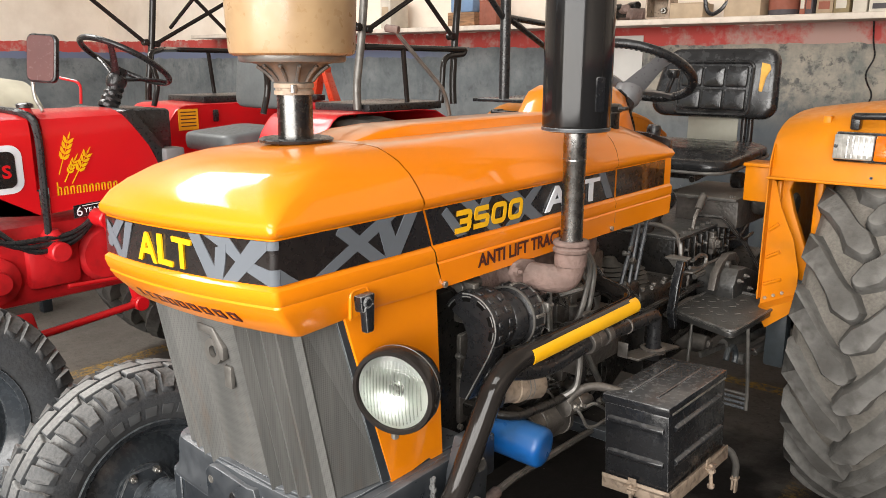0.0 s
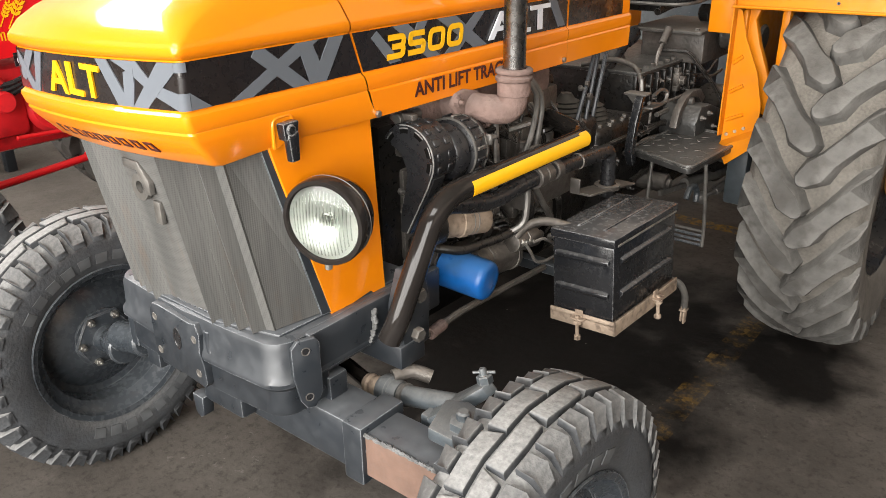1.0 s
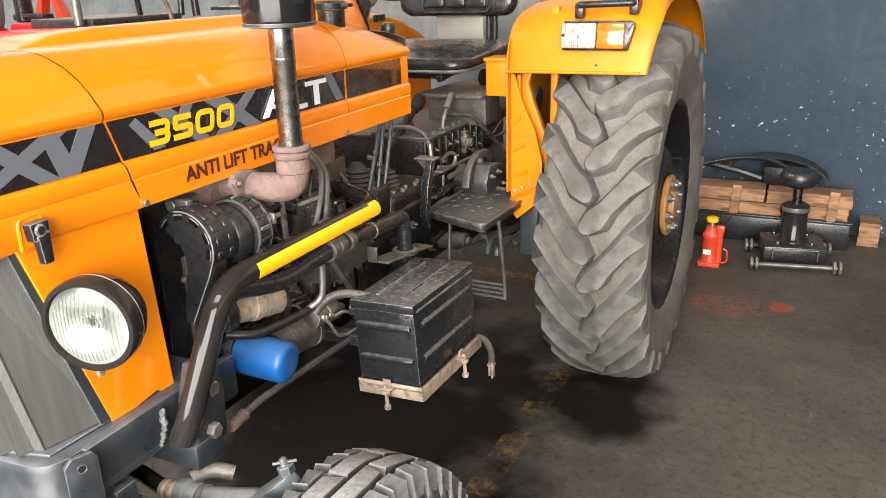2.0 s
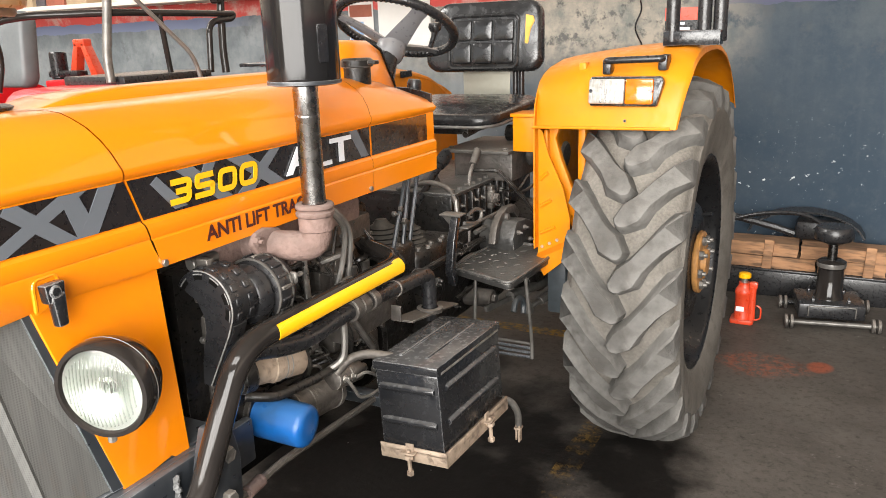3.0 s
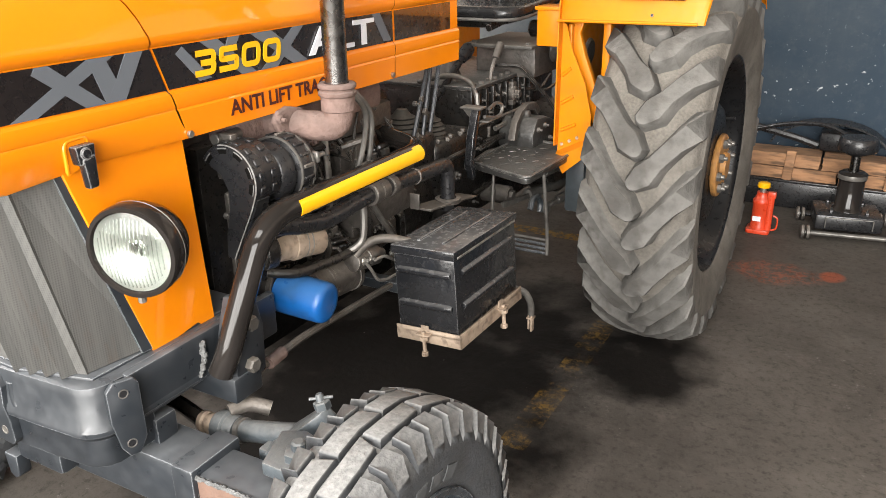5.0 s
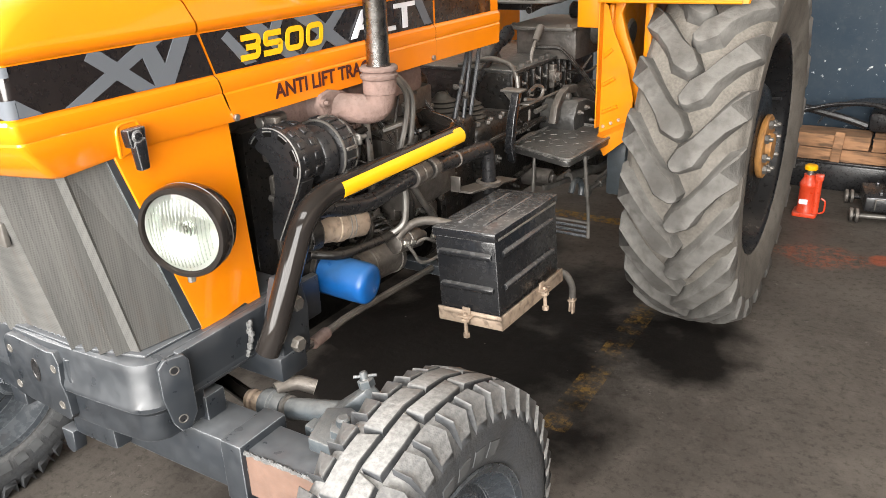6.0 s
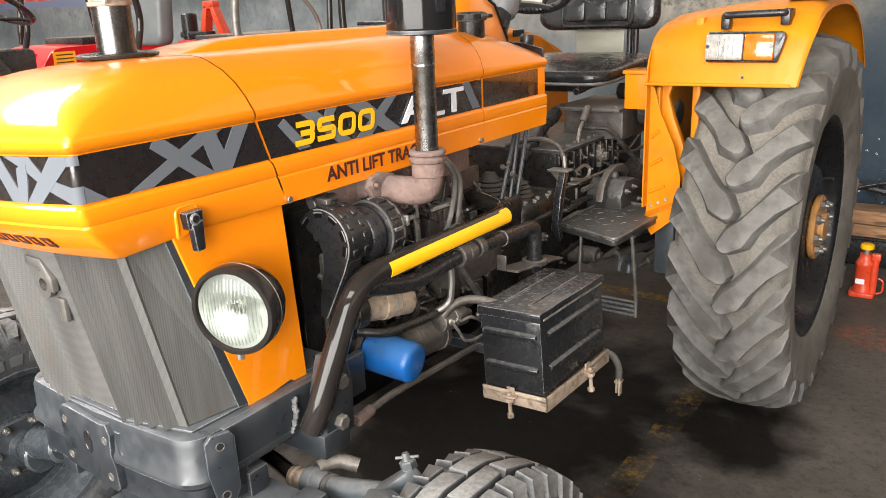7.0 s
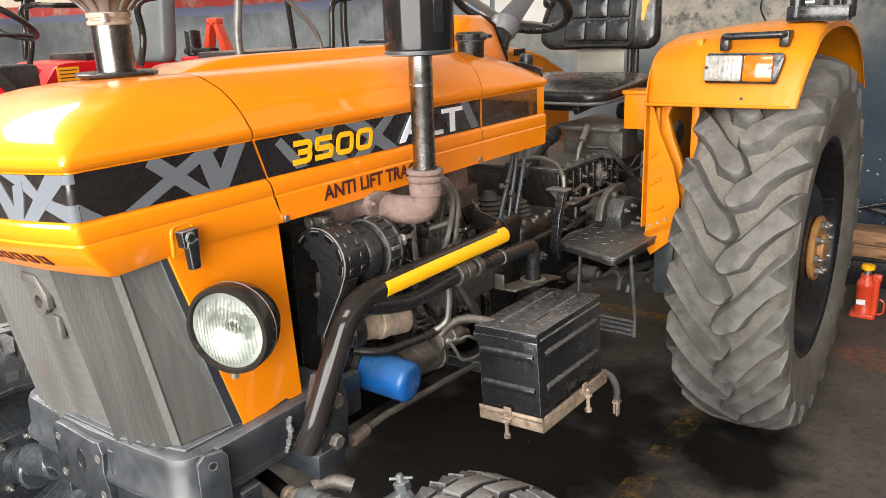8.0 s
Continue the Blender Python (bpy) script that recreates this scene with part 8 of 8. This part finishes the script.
for y in (-0.3, 0.3):
    part("tank_stand", join(box(-0.3, 0.3, y - 0.03, y + 0.03, 0.72, 0.8, 0.008), box(-0.3, -0.24, y - 0.03, y + 0.03, 0, 0.75, 0.006), box(0.24, 0.3, y - 0.03, y + 0.03, 0, 0.75, 0.006)), FRAME, tank)

# ---- bottle jack, trolley jack, timbers along the wall ----
bj = thing("bottle_jack", "red hydraulic bottle jack on the floor", "jack", (0.922, 3.24, 0))
bj.scale = (0.86, 0.86, 0.97)
part("base", moved(prism(rounded(0.13, 0.12, 0.02), "z", 0, 0.022, 0.004), pose(0, 0, 0)), JACK_RED, bj, "red cast base")
part("body", lathe([(0, 0.02), (0.052, 0.02), (0.05, 0.04), (0.046, 0.05), (0.046, 0.15), (0.05, 0.155), (0.05, 0.17), (0.04, 0.185), (0.032, 0.2), (0.032, 0.215), (0, 0.215)], (0, 0, 0), (0, 0, 1), 28), JACK_RED, bj, "red jack body")
part("pump", join(rod((0.05, -0.02, 0.02), (0.05, -0.02, 0.2), 0.02), box(0.03, 0.075, -0.035, 0.0, 0.19, 0.225, 0.006)), JACK_RED, bj)
part("ram", rod((0, 0, 0.21), (0, 0, 0.245), 0.018), STEEL, bj)
part("screw_head", lathe([(0, 0), (0.034, 0), (0.036, 0.005), (0.034, 0.022), (0.024, 0.026), (0, 0.026)], (0, 0, 0.24), (0, 0, 1), 10), YELLOW, bj, "yellow screw head")
part("plate_label", prism(rounded(0.045, 0.026, 0.004), "y", -0.0485, -0.0455), VINYL_WHITE, bj, "white label").location = (-0.012, 0, 0.08)
part("carry_handle", tube([(0.075, -0.02, 0.1), (0.1, -0.02, 0.09), (0.1, -0.02, 0.03), (0.07, -0.02, 0.02)], 0.005, 0.02, 8), JACK_RED, bj)

tj = thing("transmission_jack", "black low trolley jack on small steel wheels", "jack", (1.3, 3.42, 0), 10)
part("chassis", join(box(-0.15, 0.15, -0.13, 0.12, 0.045, 0.12, 0.01), box(-0.11, 0.11, -0.135, -0.125, 0.06, 0.11, 0.003)), BLACK_SATIN, tj, "black welded chassis")
part("chassis_edge", tube([(-0.105, -0.138, 0.06), (-0.105, -0.138, 0.112), (0.105, -0.138, 0.112), (0.105, -0.138, 0.06)], 0.003, 0.004, 6), GREY_METAL, tj)
for y in (-0.16, 0.13):
    part("axle_rod", rod((-0.2, y, 0.035), (0.2, y, 0.035), 0.012), GREY_METAL if y < 0 else BLACK, tj, "round axle rod")
    for x in (-0.205, -0.18, 0.18, 0.205):
        part("wheel", lathe([(0, -0.009), (0.03, -0.009), (0.035, -0.005), (0.035, 0.005), (0.03, 0.009), (0, 0.009)], (x, y, 0.036), (x + 1, y, 0.036), 20), IRON, tj, "small grooved steel wheel")
part("cylinder", lathe([(0, 0.1), (0.075, 0.1), (0.07, 0.13), (0.062, 0.14), (0.06, 0.272), (0.066, 0.277), (0.066, 0.307), (0.05, 0.317), (0, 0.317)], (0, 0, 0), (0, 0, 1), 28), BLACK_GLOSS, tj, "oily black hydraulic cylinder")
part("cylinder_label", lathe([(0.0665, 0.281), (0.0672, 0.284), (0.0672, 0.3), (0.0665, 0.303)], (0, 0, 0), (0, 0, 1), 28), GREY_METAL, tj)
part("ram", rod((0, 0, 0.31), (0, 0, 0.41), 0.023), CHROME_DARK, tj, "bright ram")
part("saddle", lathe([(0, 0.398), (0.04, 0.398), (0.085, 0.418), (0.092, 0.428), (0.09, 0.47), (0.08, 0.484), (0.03, 0.488), (0, 0.488)], (0, 0, 0), (0, 0, 1), 16), BLACK_SATIN, tj, "black saddle plate")
for x, y in ((-0.08, -0.08), (0.08, -0.08), (-0.08, 0.08), (0.08, 0.08)):
    part("bolt", bolt((x, y, 0.12), (0, 0, 1), 0.01, 0.014), BLACK, tj)

sk = thing("steel_skid", "long black steel box section lying along the wall", "steel beam", (1.15, 3.79, 0))
part("box_section", box(-0.55, 0.42, -0.1, 0.1, 0, 0.142, 0.008), BLACK_SATIN, sk, "black painted steel box section")
part("lid", box(-0.56, 0.43, -0.105, 0.105, 0.142, 0.155, 0.003), BLACK_SATIN, sk)
rng = random.Random(11)
for k, (x0, x1, z0, z1) in enumerate(((0.55, 1.22, 0.157, 0.222), (0.6, 1.13, 0.225, 0.297), (1.25, 1.55, 0.157, 0.223), (1.145, 1.565, 0.226, 0.294), (1.62, 1.72, 0.0, 0.13))):
    t = thing("timber", "rough split brown timber lying by the wall", "timber", ((x0 + x1) / 2, (3.905 if k == 4 else 3.79) + rng.uniform(-0.01, 0.01), z0), rng.uniform(-1.2, 1.2), "timbers along the wall")
    b = box(-(x1 - x0) / 2, (x1 - x0) / 2, -0.085, 0.08, 0, z1 - z0, 0)
    bmesh.ops.subdivide_edges(b, edges=b.edges[:], cuts=3, use_grid_fill=True)
    for v in b.verts:
        v.co += Vector((rng.uniform(-1, 1), rng.uniform(-1, 1), rng.uniform(-0.6, 0.6))) * 0.004
    part("plank", b, WOOD, t)
for x in (0.98, 1.47):
    t = thing("wood_chock", "short upright wooden chock leaning on the timbers", "timber", (x, 3.69, 0.157), 0, "chocks")
    part("block", moved(box(-0.024, 0.024, -0.012, 0.012, 0, 0.16, 0.004), pose(0, 0, 0, -6, 3)), WOOD, t)
ru = thing("rubber_mudguard", "curved black rubber mudguard lying behind the timbers", "mudguard", (1.1, 3.9, 0.299))
arc = [(0.3 * math.cos(radians(a)), 0.16 * math.sin(radians(a))) for a in range(10, 171, 16)]
part("sheet", thick(grid([[(x + 0.05, y, z) for x, z in arc] for y in (-0.08, 0.05)]), 0.01), BLACK_SATIN, ru, "black rubber sheet")
part("block", box(0.0, 0.26, -0.09, 0.06, 0, 0.11, 0.03), BLACK_SATIN, ru)
part("bar", tube([(-0.4, -0.06, 0.12), (-0.1, -0.07, 0.06), (0.0, -0.07, 0.03)], 0.02, 0.05, 8), BLACK_SATIN, ru)
ho = thing("hose", "black rubber hose arched over the timbers", "hose", (1.1, 3.75, 0.299))
part("hose_body", tube([(-0.35, 0.08, 0.08), (-0.15, 0.04, 0.15), (0.05, 0.0, 0.165), (0.18, -0.05, 0.1), (0.22, -0.08, 0.06)], 0.012, 0.1, 10), BLACK_SATIN, ho)
part("ferrule", rod((0.2, -0.065, 0.085), (0.235, -0.09, 0.05), 0.016), TRAY, ho)

# ---- shelf on the wall with boxes ----
tagged(part("shelf", box(-6.0, 5.5, 3.7, 4.0, 1.74, 1.775, 0.006), CREAM_PAINT, None, "cream painted masonry shelf along the wall"), "cream painted masonry shelf along the wall", "shelf", kind="structure")
rng = random.Random(3)
TINT = [material("carton_%s" % n, c, 0.75, vary=0.15, scale=12) for n, c in (("buff", (0.4, 0.3, 0.2)), ("white", (0.5, 0.45, 0.38)), ("brick", (0.24, 0.075, 0.045)), ("slate", (0.06, 0.05, 0.055)), ("tan", (0.3, 0.22, 0.14)), ("sky", (0.16, 0.25, 0.4)), ("olive", (0.2, 0.15, 0.075)))]
x = -5.3
k = 0
while x < 2.2:
    w, h, d = rng.uniform(0.1, 0.3), rng.uniform(0.1, 0.26), rng.uniform(0.12, 0.2)
    if not -1.5 < x < 0.3 and rng.random() < (0.9 if x > -1.6 or x < -4.0 else 0.25):
        c = thing("carton", "dusty parts carton on the wall shelf", "box", (x + w / 2, 3.78 + rng.uniform(0, 0.04), 1.775), rng.uniform(-9, 9), "cartons on the shelf")
        t = TINT[rng.randrange(len(TINT))]
        part("box", box(-w / 2, w / 2, -d / 2, d / 2, 0, h, 0.004), t, c)
        part("flap", box(-w / 2 - 0.002, w / 2 + 0.002, -d / 2 - 0.002, 0.004, h - 0.004, h + 0.004, 0.002), t, c)
        part("print_panel", box(-w * 0.36, w * 0.3, -d / 2 - 0.0015, -d / 2, h * 0.3, h * 0.7, 0), TINT[rng.randrange(len(TINT))], c)
    x += w + rng.uniform(0.01, 0.06)
    k += 1
# the crowded stretch of the shelf above the seat
for x0, x1, h, d, tone, panel, words in (
        (-0.905, -0.7, 0.085, 0.17, 0, None, "low buff parts carton on the wall shelf"),
        (-0.575, -0.365, 0.1, 0.16, 0, None, "buff parts carton on the wall shelf"),
        (-0.165, -0.136, 0.2, 0.13, 2, 1, "thin red parts packet on the wall shelf"),
        (-0.128, -0.09, 0.17, 0.14, 3, 2, "thin dark parts packet on the wall shelf"),
        (-0.08, 0.004, 0.15, 0.13, 4, 2, "tan and red printed carton on the wall shelf"),
        (0.01, 0.088, 0.16, 0.14, 6, 1, "printed olive carton on the wall shelf"),
        (0.1, 0.168, 0.19, 0.13, 1, None, "dull white carton on the wall shelf"),
        (0.18, 0.3, 0.1, 0.15, 1, 3, "white carton with dark print on the wall shelf")):
    w = x1 - x0
    c = thing("carton", words, "box", ((x0 + x1) / 2, 3.8, 1.775), rng.uniform(-4, 4), "cartons on the shelf")
    part("box", box(-w / 2, w / 2, -d / 2, d / 2, 0, h, 0.004), TINT[tone], c)
    part("flap", box(-w / 2 - 0.002, w / 2 + 0.002, -d / 2 - 0.002, 0.004, h - 0.004, h + 0.004, 0.002), TINT[tone], c)
    if panel is not None:
        part("print_panel", box(-w * 0.36, w * 0.3, -d / 2 - 0.0015, -d / 2, h * 0.15, h * 0.42, 0), TINT[panel], c)
tin = thing("tin", "dark purplish printed tin on the wall shelf", "tin", (-0.268, 3.81, 1.775))
part("can", lathe([(0, 0), (0.08, 0), (0.083, 0.004), (0.081, 0.01), (0.081, 0.2), (0.083, 0.206), (0.076, 0.21), (0, 0.206)], (0, 0, 0), (0, 0, 1), 28), TINT[3], tin)
part("print_panel", lathe([(0.0814, 0.03), (0.082, 0.032), (0.082, 0.1), (0.0814, 0.102)], (0, 0, 0), (0, 0, 1), 28), TINT[2], tin)
br = thing("bracket", "tan pressed metal bracket on the wall shelf", "bracket", (-0.993, 3.79, 1.775), 5)
part("frame", join(box(-0.077, -0.065, -0.07, 0.07, 0, 0.13, 0.003), box(0.065, 0.077, -0.07, 0.07, 0, 0.13, 0.003), box(-0.077, 0.077, -0.07, 0.07, 0.0, 0.012, 0.003), box(-0.077, 0.077, -0.07, 0.07, 0.118, 0.13, 0.003), box(-0.066, 0.066, 0.05, 0.06, 0.01, 0.12, 0.002)), TRAY, br)
part("bolt", bolt((0.005, 0.05, 0.055), (0, -1, 0), 0.02, 0.03), STEEL, br)
sp = thing("spare_parts", "heap of oily dark metal parts on the wall shelf", "spare parts", (-1.2, 3.8, 1.775))
for k in range(9):
    px_, r_ = rng.uniform(-0.1, 0.07), rng.uniform(0.018, 0.04)
    part("casting", moved(rod((-0.05, 0, 0), (0.05, 0, 0), r_, seg=10, w=0.004), pose(px_, rng.uniform(-0.06, 0.06), r_ + 0.02 * (k % 4), 0, rng.uniform(-12, 12), rng.uniform(0, 180))), IRON_DARK if k % 2 else RUST, sp)
st = thing("strap", "dark bent rubber strap on the wall shelf", "strap", (-0.62, 3.72, 1.775))
part("band", tube([(-0.07, 0, 0.1), (-0.055, 0, 0.035), (-0.02, 0, 0.012), (0.03, 0, 0.04), (0.075, 0.02, 0.11)], 0.012, 0.03, 8), BLACK_SATIN, st)
pk = thing("packet", "blue and white packet on a wooden block on the shelf", "packet", (-2.56, 3.82, 1.775), 4)
part("block", box(-0.12, 0.12, -0.06, 0.06, 0, 0.1, 0.006), WOOD, pk)
part("pack", box(-0.1, 0.1, -0.05, 0.05, 0.1, 0.24, 0.012), TINT[5], pk, "blue and white pack")
po = thing("poster", "plain white paper poster pasted on the wall", "poster", (-1.4, 3.994, 1.37))
part("sheet", box(-0.2, 0.2, -0.004, 0.0, 0, 0.32, 0), PAPER, po)
po = thing("poster", "narrow red and blue printed poster on the wall", "poster", (-1.74, 3.994, 1.38))
part("sheet", box(-0.1, 0.1, -0.004, 0.0, 0, 0.3, 0), PAPER, po)
part("print_red", box(-0.09, 0.09, -0.0055, -0.004, 0.2, 0.28, 0), TINT[2], po)
part("print_blue", box(-0.09, 0.02, -0.0055, -0.004, 0.03, 0.17, 0), TINT[5], po)
si = thing("wall_sign", "small dark sign with a red band, too small to read", "sign", (0.42, 3.994, 1.38))
part("plate", box(-0.1, 0.1, -0.006, 0, 0, 0.17, 0.001, 1), BLACK, si)
part("red_band", box(-0.1, 0.1, -0.0075, -0.006, 0.1, 0.17, 0), JACK_RED, si)
for k in range(3):
    part("text_bar", box(-0.085, 0.07 - 0.03 * k, -0.0078, -0.006, 0.02 + k * 0.028, 0.034 + k * 0.028, 0), VINYL_WHITE, si)
wi = thing("wall_cable", "thin black cable hanging down the wall", "cable", (0.17, 3.985, 0))
part("cable", tube([(-0.01, 0, 1.74), (0.0, 0, 1.62), (0.02, 0, 1.55), (-0.03, 0, 1.45), (0.03, 0, 1.34), (0.0, 0, 1.28)], 0.005, 0.05, 6), BLACK_SATIN, wi)
